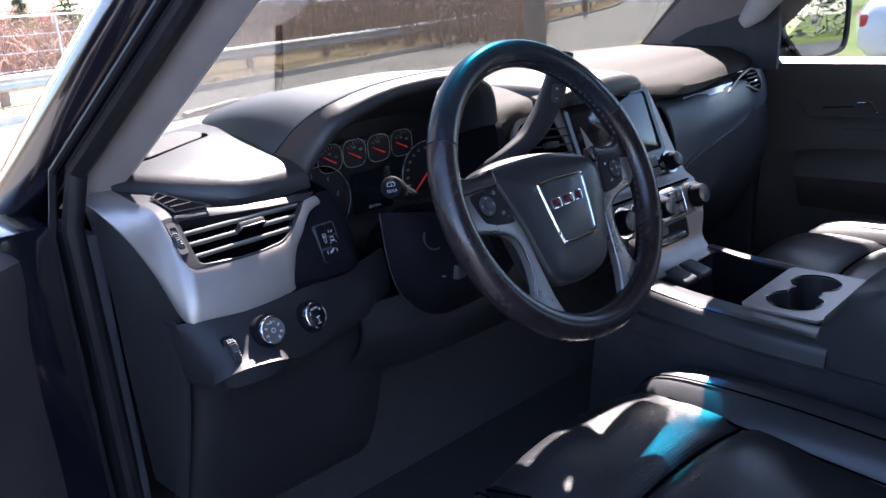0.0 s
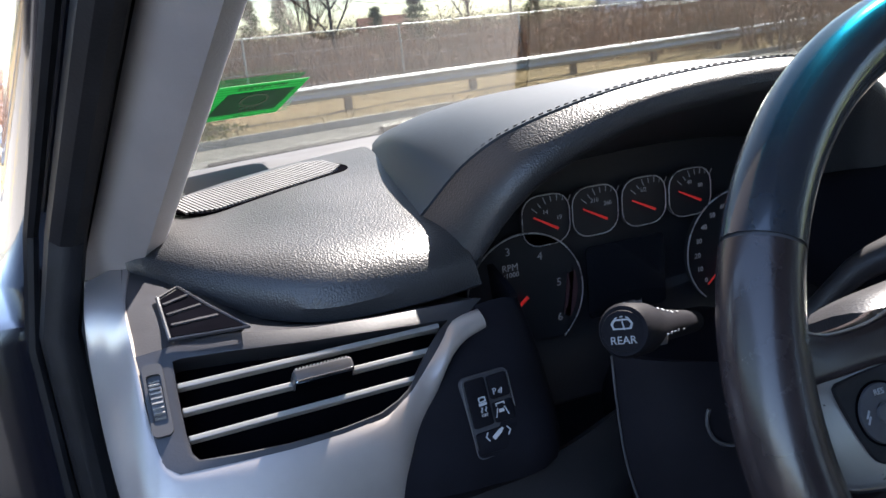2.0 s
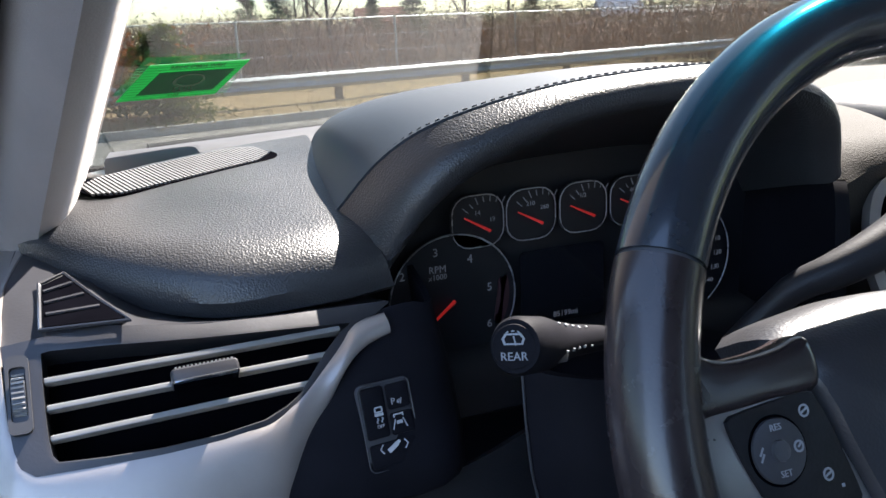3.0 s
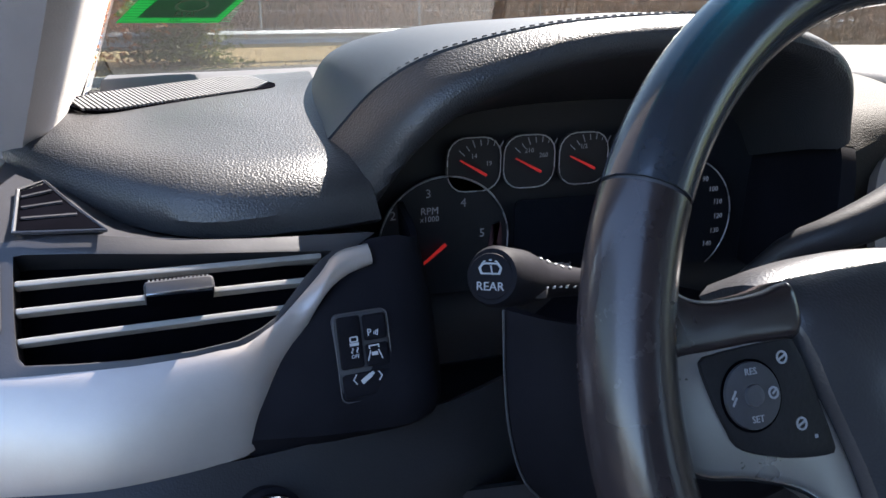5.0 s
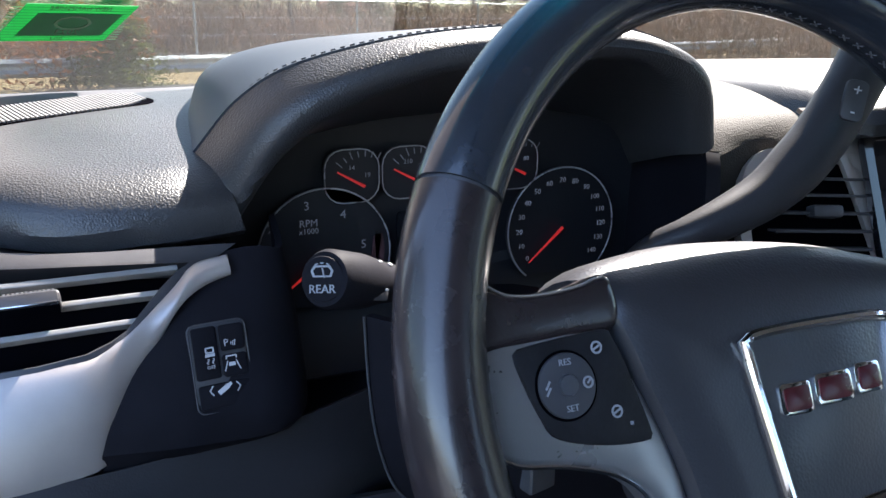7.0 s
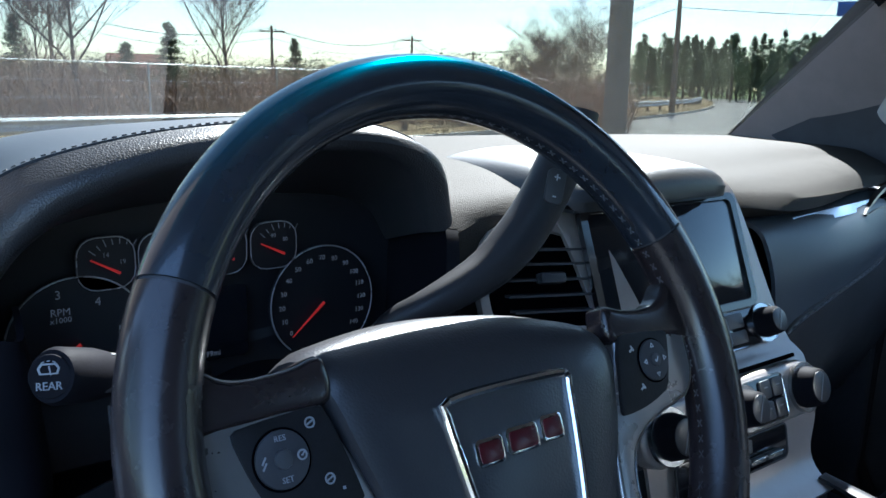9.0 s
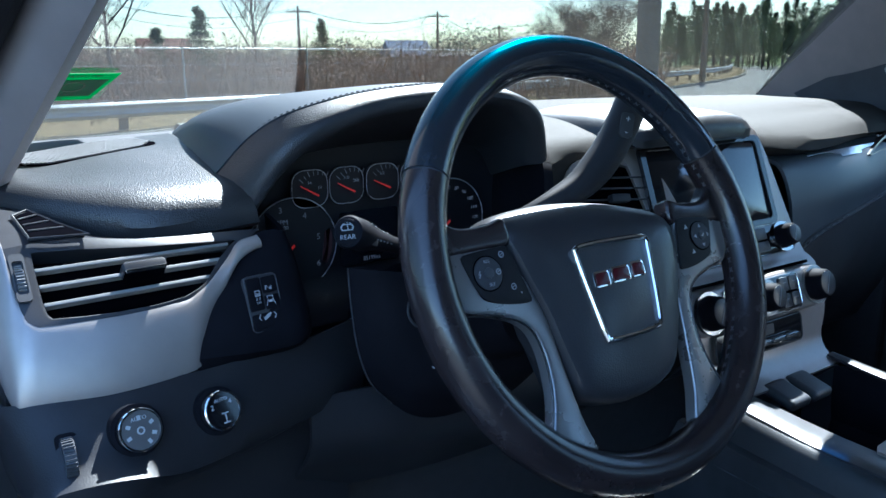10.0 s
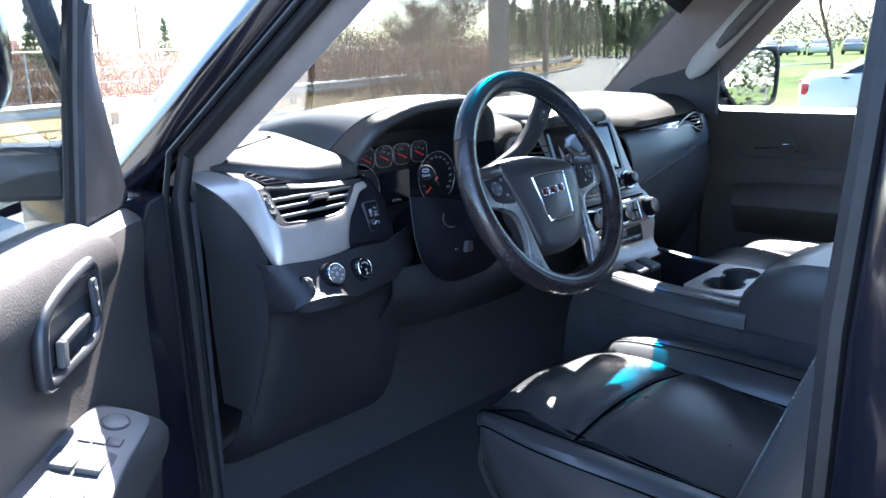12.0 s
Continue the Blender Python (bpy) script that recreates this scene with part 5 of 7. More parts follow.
# passenger side
PAS = [
    [(0.550, 0.245, 1.258), (0.70, 0.250, 1.264), (0.90, 0.275, 1.262), (1.03, 0.305, 1.255)],
    [(0.553, 0.215, 1.250), (0.70, 0.215, 1.254), (0.895, 0.245, 1.250), (1.025, 0.285, 1.240)],
    [(0.558, 0.198, 1.205), (0.70, 0.193, 1.212), (0.89, 0.225, 1.210), (1.025, 0.272, 1.208)],
    [(0.562, 0.194, 1.150), (0.62, 0.192, 1.166), (0.72, 0.196, 1.182), (0.87, 0.224, 1.192), (1.015, 0.270, 1.198)],
    [(0.568, 0.195, 1.105), (0.60, 0.193, 1.138), (0.70, 0.198, 1.161), (0.86, 0.225, 1.175), (1.01, 0.272, 1.182)],
]
part("passenger_panel", sheet(PAS, 0.005, 30, 20), PANEL_VINYL, dash, "blue-black stitched passenger panel")
_seam = smooth_line(PAS[4], 60)
for o in (0.0, 0.008):
    part("seam_cord", tube([p + V((0, -0.006, 0.001 + o)) for p in _seam], 0.0020, 6), PLASTIC_DARK, dash)
_b = bmesh.new()
for a, b in zip(_seam[0::2], _seam[1::2]):
    span(a + V((0, -0.0075, 0.0050)), b + V((0, -0.0075, 0.0050)), (0.0014, 0.0014), bm=_b)
part("stitching", _b, THREAD, dash, "pale double stitching", 0)
part("passenger_end", sheet([[(1.03, 0.305, 1.257), (1.12, 0.325, 1.262), (1.24, 0.37, 1.257)], [(1.024, 0.276, 1.22), (1.12, 0.30, 1.22), (1.24, 0.35, 1.22)], [(1.008, 0.271, 1.178), (1.12, 0.295, 1.18), (1.24, 0.345, 1.18)]], 0.004, 12, 10), PANEL_VINYL, dash)
part("glovebox", sheet([PAS[4] + [(1.22, 0.345, 1.182)], [(0.57, 0.21, 1.04), (0.72, 0.215, 1.06), (0.96, 0.26, 1.10), (1.22, 0.33, 1.12)], [(0.58, 0.29, 0.98), (0.72, 0.29, 0.98), (0.96, 0.30, 0.99), (1.22, 0.35, 1.0)], [(0.58, 0.42, 0.86), (0.72, 0.42, 0.86), (0.96, 0.42, 0.86), (1.22, 0.42, 0.86)]], 0.005, 30, 18), VINYL, dash)
part("silver_strip", sheet([[(0.625, 0.218, 1.2605), (0.74, 0.224, 1.2635), (0.88, 0.248, 1.2610)], [(0.635, 0.2105, 1.2515), (0.74, 0.2145, 1.2540), (0.87, 0.2380, 1.2510)]], 0.002, 16, 4), SATIN, dash, "thin bright strip")
_pv = frame_at((0.975, 0.262, 1.2470), (0.955, 0.235, 0.015), (0, 0.35, 0.93))
PVO = smooth2([(-0.165, 0.008), (-0.08, 0.021), (0.0, 0.028), (0.060, 0.026), (0.088, 0.010), (0.092, -0.012), (0.066, -0.030), (0.02, -0.022), (-0.03, -0.006), (-0.09, 0.002), (-0.165, 0.002)], 60)
PVI = smooth2([(-0.158, 0.007), (-0.08, 0.0175), (0.0, 0.0235), (0.056, 0.0215), (0.081, 0.008), (0.085, -0.010), (0.062, -0.025), (0.02, -0.0175), (-0.03, -0.002), (-0.09, 0.0045), (-0.158, 0.004)], 60)
pv = part("passenger_vent", band(PVO, PVI, 0.010, _pv @ pose(0, 0, -0.004)), BEZEL, dash, "dark-framed passenger air vent")
part("vent_box", plate(PVI, 0.002, _pv @ pose(0, 0, -0.006)), VOID, pv)
for t in (-0.013, -0.003, 0.007, 0.016):
    part("slat", box((0.092 - 1.2 * abs(t - 0.002), 0.0022, 0.010), _pv @ pose(0.034, t, 0.0, 0, 0, -4)), PLASTIC, pv, smooth=0)
part("vent_tab", box((0.018, 0.007, 0.008), _pv @ pose(0.040, -0.003, 0.006), 0.002), CHROME, pv)

# centre vent on the driver's side of the screen
_cv = frame_at((0.243, 0.230, 1.235), (1, -0.25, -0.05), (0, 0.36, 0.93))
CV = smooth2([(-0.060, 0.030), (-0.02, 0.044), (0.030, 0.034), (0.052, 0.0), (0.060, -0.040), (0.0, -0.042), (-0.06, -0.038)], 40)
# flat plate whose black paints the shade behind the slats
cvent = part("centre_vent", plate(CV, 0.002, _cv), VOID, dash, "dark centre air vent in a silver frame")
part("frame", band([(x * (1.42 if x > 0 else 1.16) + 0.002, y * 1.17) for x, y in CV], CV, 0.010, _cv), SILVER, cvent)
for t in (-0.028, -0.014, 0.0, 0.014, 0.027):
    part("slat", box((0.095 - abs(t) * 0.6, 0.0022, 0.014), _cv @ pose(-0.004, t, 0.006, 12)), PLASTIC_DARK, cvent, smooth=0)
part("vent_tab", box((0.026, 0.010, 0.012), _cv @ pose(-0.005, 0.0, 0.013), 0.003), PLASTIC, cvent)

# ---- instrument cluster ----
cluster = thing("instrument_cluster", (0.0, 0.36, 1.13), "black instrument cluster with chrome-ringed dials and red needles", "instrument cluster")
CY = 0.347
_cm = frame_at((0, CY, 0), (1, 0, 0), (0, 0.0, 1))  # x right, y up, z towards the driver
part("panel", sheet([[(-0.205, 0.355, 1.325), (0.0, 0.366, 1.335), (0.20, 0.355, 1.325)], [(-0.205, 0.360, 1.24), (0.0, 0.366, 1.24), (0.20, 0.360, 1.24)], [(-0.20, 0.357, 1.155), (0.0, 0.362, 1.155), (0.20, 0.357, 1.155)], [(-0.19, 0.33, 1.12), (0.0, 0.33, 1.12), (0.19, 0.33, 1.12)]], 0.004, 12, 12), DIAL, cluster)


def dial(cx, cz, outline, numbers, size, hub, needle_at, needle_len, title=(), ring=True, ticks=None):
    d = part("dial", plate([(cx + x, cz + y) for x, y in outline], 0.003, _cm @ pose(0, 0, -0.004)), DIAL, cluster, "dark dial with grey numerals")
    part("ring", tube([_cm @ V((cx + x, cz + y, 0.001)) for x, y in outline + ([] if size > 0.006 else outline[:1])], 0.0007 if size > 0.006 else 0.0005, 6), DIALRING, d, "chrome ring")
    for txt, x, y in numbers:
        part("numeral", words(txt, size, _cm @ pose(cx + x, cz + y, 0.0002)), DIALMARK, d, smooth=0)
    for txt, x, y, s in title:
        part("title", words(txt, s, _cm @ pose(cx + x, cz + y, 0.0002)), DIALMARK, d, smooth=0)
    for a0, r0, r1, w in ticks or ():
        a = radians(a0)
        part("tick", box((r1 - r0, w, 0.0003), _cm @ pose(cx + math.cos(a) * (r0 + r1) / 2 + hub[0], cz + math.sin(a) * (r0 + r1) / 2 + hub[1], 0.0002, 0, 0, a0)), DIALMARK, d, smooth=0)
    a = radians(needle_at)
    o = _cm @ V((cx + hub[0], cz + hub[1], 0.003))
    e = _cm @ V((cx + hub[0] + math.cos(a) * needle_len, cz + hub[1] + math.sin(a) * needle_len, 0.003))
    part("needle", tube([o, e], [0.0016 * (needle_len / 0.045) ** 0.5, 0.0006], 6), NEEDLE, d, "red needle")
    return d


BIG = [(0.051 * math.cos(radians(a)), 0.051 * math.sin(radians(a))) for a in range(-52, 233, 6)]
RPM = [("0", -0.039, -0.031), ("1", -0.045, -0.003), ("2", -0.040, 0.024), ("3", -0.013, 0.0385), ("4", 0.0145, 0.030), ("5", 0.030, 0.0055), ("6", 0.029, -0.024)]
dial(-0.127, 1.211, BIG, RPM, 0.0092, (0, 0), 218, 0.047, (("RPM", -0.012, 0.0255, 0.0075), ("x1000", -0.012, 0.0195, 0.006)))
part("red_zone", band([(0.047 * math.cos(radians(a)), 0.047 * math.sin(radians(a))) for a in range(-34, 21, 5)] , [(0.040 * math.cos(radians(a)), 0.040 * math.sin(radians(a))) for a in range(-34, 21, 5)], 0.0005, _cm @ pose(-0.127, 1.211, -0.001)), shader("red_zone_print", (0.05, 0.02, 0.025), 0.5, vary=0.1, scale=50), cluster, smooth=0)
SPD = [(str(10 * i), 0.040 * math.cos(radians(218 - 18.2 * i)), 0.040 * math.sin(radians(218 - 18.2 * i))) for i in range(15)]
dial(0.078, 1.213, BIG, SPD, 0.0062, (0, 0), 221, 0.042)
for cx, nums, t0 in ((-0.105, (("14", 0.0, 0.006), ("19", 0.012, 0.0)), 150), (-0.0605, (("210", 0.0, 0.008), ("260", 0.012, 0.004)), 152), (-0.0145, (("1/2", 0.0, 0.009),), 154), (0.031, (("40", 0.0, 0.008), ("80", 0.011, 0.004)), 154)):
    dial(cx, 1.2695, rounded(0.042, 0.040, 0.014, 5), nums, 0.0050, (0.009, -0.008), t0, 0.024, ticks=[(a, 0.022, 0.0265 if i % 2 else 0.028, 0.0007) for i, a in enumerate(range(60, 150, 13))])
info = part("display", plate(rounded(0.076, 0.062, 0.004, 4, -0.030, 1.207), 0.001, _cm @ pose(0, 0, -0.006)), SCREEN, cluster, "switched-off grey information display")
part("odometer", words("85199mi", 0.0065, _cm @ pose(-0.028, 1.182, -0.0046)), DIALMARK, info, smooth=0)

# ---- steering wheel ----
SW = frame_at((0.002, 0.023, 1.244), (1, 0, -0.017), (0, 0.416, 0.909))
steer = thing("steering_wheel", (0.002, 0.06, 1.22), "black leather steering wheel with silver spokes and a shield badge", "steering wheel")


def on_wheel(x, y, z=0.0):
    return SW @ V((x, y, z))


def rim_arc(a0, a1, n, r=0.1768, rx=0.0174, rz=0.0185):
    """A stretch of the rim between two angles, oval in section."""
    rings = []
    for i in range(n):
        a = radians(a0 + (a1 - a0) * i / (n - 1))
        e = V((math.cos(a), math.sin(a), 0))
        rings.append([SW @ (e * (r + rx * math.cos(t)) + V((0, 0, rz * math.sin(t)))) for t in (2 * math.pi * j / 20 for j in range(20))])
    return loft(rings)


part("upper_rim", rim_arc(26.6, 153.4, 60), RIM_GLOSS, steer, "smooth polished upper rim")
part("lower_rim", rim_arc(-206, 26, 96), RIM, steer, "worn leather lower rim")
for a in (26.3, 153.7):
    part("rim_joint", rim_arc(a - 0.25, a + 0.25, 2, rx=0.0160, rz=0.0174), PLASTIC_DARK, steer)
_b = bmesh.new()
for i in range(118):
    a = radians(-200 + 3.4 * i)
    if i % 1 == 0 and not 240 < (math.degrees(a) % 360) < 300:
        for s in (-1, 1):
            c = V((math.cos(a) * 0.1598, math.sin(a) * 0.1598, 0.0))
            t = V((-math.sin(a), math.cos(a), 0)) * 0.0022
            span(SW @ (c - t + V((0, 0, -0.0014 * s))), SW @ (c + t + V((0, 0, 0.0014 * s))), (0.0008, 0.0008), bm=_b)
part("stitching", _b, shader("dark_thread", (0.09, 0.09, 0.095), 0.8, vary=0.1, scale=80), steer, "cross stitching inside the rim", 0)

COVER = smooth2([(-0.105, 0.0365), (-0.086, 0.0428), (-0.045, 0.047), (0.0, 0.0445), (0.045, 0.036), (0.0855, 0.020), (0.083, -0.018), (0.071, -0.050), (0.056, -0.085), (0.038, -0.108), (0.0, -0.119), (-0.040, -0.117), (-0.066, -0.104), (-0.076, -0.07), (-0.082, -0.040), (-0.094, -0.005), (-0.102, 0.022)], 64)
_ctr = (-0.008, -0.030)
CROWN = [(x, y + 0.006 * min(1.0, max(0.0, y / 0.04))) for x, y in COVER]
_rings = []
for z, s in ((-0.035, 0.97), (-0.012, 1.0), (0.000, 1.0), (0.007, 0.985), (0.0115, 0.95), (0.0145, 0.86), (0.0165, 0.66), (0.0175, 0.4), (0.018, 0.15)):
    _rings.append([on_wheel(_ctr[0] + (x - _ctr[0]) * s, _ctr[1] + (y - _ctr[1]) * s, z - 0.006 - 9.0 * max(0.0, _ctr[1] + (y - _ctr[1]) * s - 0.004) ** 2) for x, y in CROWN])
part("airbag_cover", loft(_rings), AIRBAG, steer, "grained black airbag cover")
SHIELD = smooth2([(-0.043, 0.007), (-0.004, 0.0085), (0.036, 0.007), (0.0375, 0.0), (0.0325, -0.04), (0.028, -0.064), (0.024, -0.0675), (-0.004, -0.0695), (-0.032, -0.069), (-0.036, -0.065), (-0.040, -0.04), (-0.0455, 0.0)], 60)
_em = SW @ pose(0, 0, 0.0100)
badge = part("badge", plate([(x * 0.97 - 0.0001, y) for x, y in SHIELD], 0.003, _em, 0.001), LEATHER, steer, "shield badge framed in chrome")
part("badge_frame", tube([_em @ V((x, y, 0.003)) for x, y in SHIELD + SHIELD[:1]], 0.0026, 10), CHROME, badge, "chrome frame")
for x, w in ((-0.0250, 0.0175), (-0.0030, 0.0215), (0.0180, 0.0155)):
    k = part("badge_block", plate(rounded(w, 0.0135, 0.0025, cx=x, cy=-0.0195 + 0.06 * x), 0.0016, _em @ pose(0, 0, 0.003), 0.0004), CHROME, badge, "chrome-edged red block")
    part("inlay", plate(rounded(w - 0.0032, 0.0100, 0.002, cx=x, cy=-0.0195 + 0.06 * x), 0.0007, _em @ pose(0, 0, 0.0046), 0.0002), REDPLATE, k)

BEZ = [(-0.166, 0.006), (-0.1645, 0.019), (-0.156, 0.0245), (-0.130, 0.0250), (-0.107, 0.0262), (-0.100, 0.010), (-0.089, -0.015), (-0.0800, -0.045), (-0.0750, -0.085), (-0.0690, -0.125), (-0.060, -0.152), (-0.062, -0.166), (-0.090, -0.163), (-0.120, -0.144), (-0.104, -0.127), (-0.0940, -0.100), (-0.0915, -0.072), (-0.0960, -0.050), (-0.108, -0.038), (-0.130, -0.0300), (-0.153, -0.0250), (-0.164, -0.013)]
PADL = [(-0.1475, 0.0150), (-0.142, 0.0172), (-0.125, 0.0188), (-0.106, 0.0195), (-0.1025, 0.0150), (-0.0985, 0.004), (-0.0920, -0.022), (-0.0940, -0.0262), (-0.115, -0.0245), (-0.1345, -0.0185), (-0.1400, -0.010), (-0.1445, 0.002)]
SHOULDER = [(-0.164, 0.052), (-0.150, 0.0415), (-0.140, 0.0378), (-0.125, 0.0375), (-0.112, 0.0388), (-0.098, 0.0405), (-0.098, 0.020), (-0.125, 0.0180), (-0.150, 0.0170), (-0.170, 0.018)]


def flip(pts, about=-0.004):
    return [(2 * about - x, y) for x, y in pts]


for side in (0, 1):
    fl = flip if side else (lambda p: p)
    sp = part("spoke", plate(smooth2(fl(BEZ), 110), 0.012, SW @ pose(0, 0, -0.010), 0.003, 3), SPOKE, steer, "satin silver spoke bezel")
    part("spoke_edge", tube([SW @ V((x, y, 0.0006)) for x, y in smooth2(fl([(-0.096, 0.0268)] + BEZ[4::-1] + BEZ[:13:-1]), 60, False)], 0.0011, 6), SATIN, sp, "polished edge")
    part("spoke_shoulder", plate(smooth2(fl(SHOULDER), 50), 0.016, SW @ pose(0, 0, -0.0125) @ pose(0, 0, 0, 0, 0, -2 if side else 0), 0.005, 4), RIM, steer, "leather spoke shoulder")
    pad = part("button_pad", plate(smooth2(fl(PADL), 50), 0.003, SW @ pose(0, 0, 0.001), 0.001), RUBBER, steer, "black rubber button pad")
    cx = -0.1275 if not side else 0.1205
    m = SW @ pose(cx, 0.0005, 0.004)
    part("ring_button", plate(disc(0.0125, 36), 0.0016, m, 0.0006), PLASTIC_DARK, pad)
    part("ring_groove", band(disc(0.0136, 36), disc(0.0126, 36), 0.0004, m), VOID, pad)
    part("centre_button", plate(disc(0.0042, 24), 0.0030, m, 0.0008), PLASTIC, pad)
    b = bmesh.new()
    pm = m @ pose(0, 0, 0.0018)
    if side:
        for a in (0, 90, 180, 270):
            r = pm @ pose(0.0088 * math.cos(radians(a)), 0.0088 * math.sin(radians(a)), 0, 0, 0, a - 90)
            tri = [(-0.0018, -0.0012), (0.0018, -0.0012), (0, 0.0018)]
            band(tri, [(x * 0.5, y * 0.5) for x, y in tri], 0.0003, r, b)
        box((0.0009, 0.0032, 0.0003), m @ pose(0.0006, 0.0002, 0.0032, 0, 0, -35), bm=b)
        box((0.0009, 0.0018, 0.0003), m @ pose(-0.0010, -0.0006, 0.0032, 0, 0, 40), bm=b)
        for x, y in ((-0.019, 0.009), (-0.017, -0.014)):
            box((0.0038, 0.0012, 0.0003), pm @ pose(x, y, 0, 0, 0, 30), bm=b)
            box((0.0012, 0.0036, 0.0003), pm @ pose(x + 0.0012, y + 0.0008, 0, 0, 0, 30), bm=b)
    else:
        words("RES", 0.0036, pm @ pose(0, 0.0088, 0), bm=b)
        words("SET", 0.0036, pm @ pose(0.0004, -0.0088, 0), bm=b)
        band(disc(0.0024, 16, 0.0088, 0), disc(0.0016, 16, 0.0088, 0), 0.0003, pm, b)
        box((0.0024, 0.0007, 0.0003), pm @ pose(0.0094, 0.0004, 0, 0, 0, 40), bm=b)
        for y in (-0.0012, 0.0012):
            box((0.0036, 0.0008, 0.0003), pm @ pose(-0.0088, y, 0, 0, 0, 55), bm=b)
        for x, y in ((0.0150, 0.0125), (0.0195, -0.0130)):
            band(disc(0.0026, 14, x, y), disc(0.0018, 14, x, y), 0.0003, pm, b)
            box((0.0042, 0.0008, 0.0003), pm @ pose(x, y, 0, 0, 0, 25), bm=b)
        box((0.0014, 0.0014, 0.0003), pm @ pose(0.0255, -0.0185, 0), bm=b)
    part("print", b, MARK if side else MARK_DIM, pad, "pale grey button symbols", 0)
part("hub_back", loft([[on_wheel(-0.005 + w * math.cos(t), -0.035 + h * math.sin(t), z) for t in (2 * math.pi * j / 28 for j in range(28))] for z, w, h in ((-0.005, 0.09, 0.075), (-0.03, 0.085, 0.07), (-0.06, 0.055, 0.05))]), PLASTIC_DARK, steer)
# ---- steering column, stalk and shift lever ----
column = thing("steering_column", (0.0, 0.2, 1.12), "matt black steering column shroud with control stalks", "steering column")
part("shroud", loft([[V((w * math.cos(t), y + 0.0, z + h * math.sin(t))) for t in (2 * math.pi * j / 28 for j in range(28))] for y, z, w, h in ((0.085, 1.190, 0.058, 0.046), (0.13, 1.172, 0.070, 0.050), (0.22, 1.145, 0.078, 0.056), (0.32, 1.12, 0.08, 0.06))]), COLUMN_PLASTIC, column)
EDGE = [(-0.150, 0.187, 1.222), (-0.149, 0.184, 1.182), (-0.145, 0.182, 1.146), (-0.134, 0.181, 1.112), (-0.108, 0.186, 1.082)]
part("lower_cover", sheet([
    EDGE,
    [(-0.135, 0.166, 1.222), (-0.133, 0.160, 1.185), (-0.128, 0.157, 1.146), (-0.117, 0.160, 1.108), (-0.094, 0.178, 1.070)],
    [(-0.095, 0.155, 1.215), (-0.095, 0.144, 1.180), (-0.092, 0.141, 1.145), (-0.084, 0.147, 1.102), (-0.070, 0.174, 1.061)],
    [(-0.03, 0.150, 1.20), (-0.03, 0.130, 1.17), (-0.03, 0.130, 1.14), (-0.03, 0.142, 1.096), (-0.03, 0.174, 1.058)],
    [(0.05, 0.155, 1.20), (0.05, 0.140, 1.17), (0.05, 0.140, 1.14), (0.05, 0.150, 1.098), (0.045, 0.180, 1.062)],
    [(0.13, 0.19, 1.22), (0.13, 0.18, 1.18), (0.125, 0.175, 1.14), (0.11, 0.184, 1.105), (0.09, 0.20, 1.08)],
], 0.006, 22, 28), COLUMN_PLASTIC, column, "smooth black column cover")
part("cover_edge", tube(smooth_line([V(p) + V((-0.001, -0.001, 0)) for p in EDGE], 20), 0.0008, 6), PLASTIC, column, "pale cover edge")
part("tilt_switch", box((0.020, 0.012, 0.020), pose(-0.064, 0.1375, 1.130, 0, 0, 12), 0.003, 3), PLASTIC, column)
_tp = frame_at((-0.088, 0.1425, 1.130), (1, -0.25, 0), (0, 0.0, 1))
_b = bmesh.new()
for a in (0, 90, 180, 270):
    box((0.0034, 0.0010, 0.0003), _tp @ pose(0.0026 * math.cos(radians(a + 45)), 0.0026 * math.sin(radians(a + 45)), 0.001, 0, 0, a - 45), bm=_b)
part("print", _b, MARK, column, "white tilt symbol", 0)
part("key_ring", tube([V((-0.098 + 0.016 * math.cos(t), 0.142 - 0.004 * math.cos(t), 1.186 + 0.018 * math.sin(t))) for t in (2 * math.pi * j / 30 for j in range(13, 25))], 0.0012, 6), PLASTIC, column)
S0, S1 = V((-0.100, 0.175, 1.236)), V((-0.1965, 0.1005, 1.2757))
ax = (S1 - S0).normalized()
stalk = part("wiper_stalk", tube([S0, S0.lerp(S1, 0.5), S0.lerp(S1, 0.68), S0.lerp(S1, 0.80), S1 - ax * 0.003, S1], [0.0065, 0.0085, 0.0105, 0.0128, 0.0132, 0.0118], 28), COLUMN_PLASTIC, column, "black wiper stalk with white printed symbols")
_km = frame_at(S1, (0.77, -0.62, 0.10), (0.05, 0.32, 0.94))
if _km.to_3x3().col[2].dot(ax) < 0:
    _km = frame_at(S1, (-0.77, 0.62, -0.10), (0.05, 0.32, 0.94))
part("end_button", plate(disc(0.0098, 36), 0.002, _km, 0.0006), COLUMN_PLASTIC, stalk, "round rear wiper button")
_b = words("REAR", 0.0052, _km @ pose(0, -0.0044, 0.0023))
band([(-0.0042, 0.0008), (0.0042, 0.0008), (0.0052, 0.0035), (0.0036, 0.0058), (-0.0036, 0.0058), (-0.0052, 0.0035)], [(-0.0034, 0.0015), (0.0034, 0.0015), (0.0042, 0.0034), (0.0029, 0.0050), (-0.0029, 0.0050), (-0.0042, 0.0034)], 0.0003, _km @ pose(0, 0, 0.0021), _b)
box((0.0006, 0.0042, 0.0003), _km @ pose(0.0006, 0.0026, 0.0023, 0, 0, 12), bm=_b)
for x in (-0.0026, 0.0, 0.0026):
    box((0.0014, 0.0005, 0.0003), _km @ pose(x, 0.0068 - abs(x) * 0.2, 0.0023, 0, 0, -x * 9000), bm=_b)
part("print", _b, MARK_DIM, stalk, "pale rear-wiper symbol", 0)
_u = V((0, 0, 1)) - ax * ax.z
_u.normalize()
_b = bmesh.new()
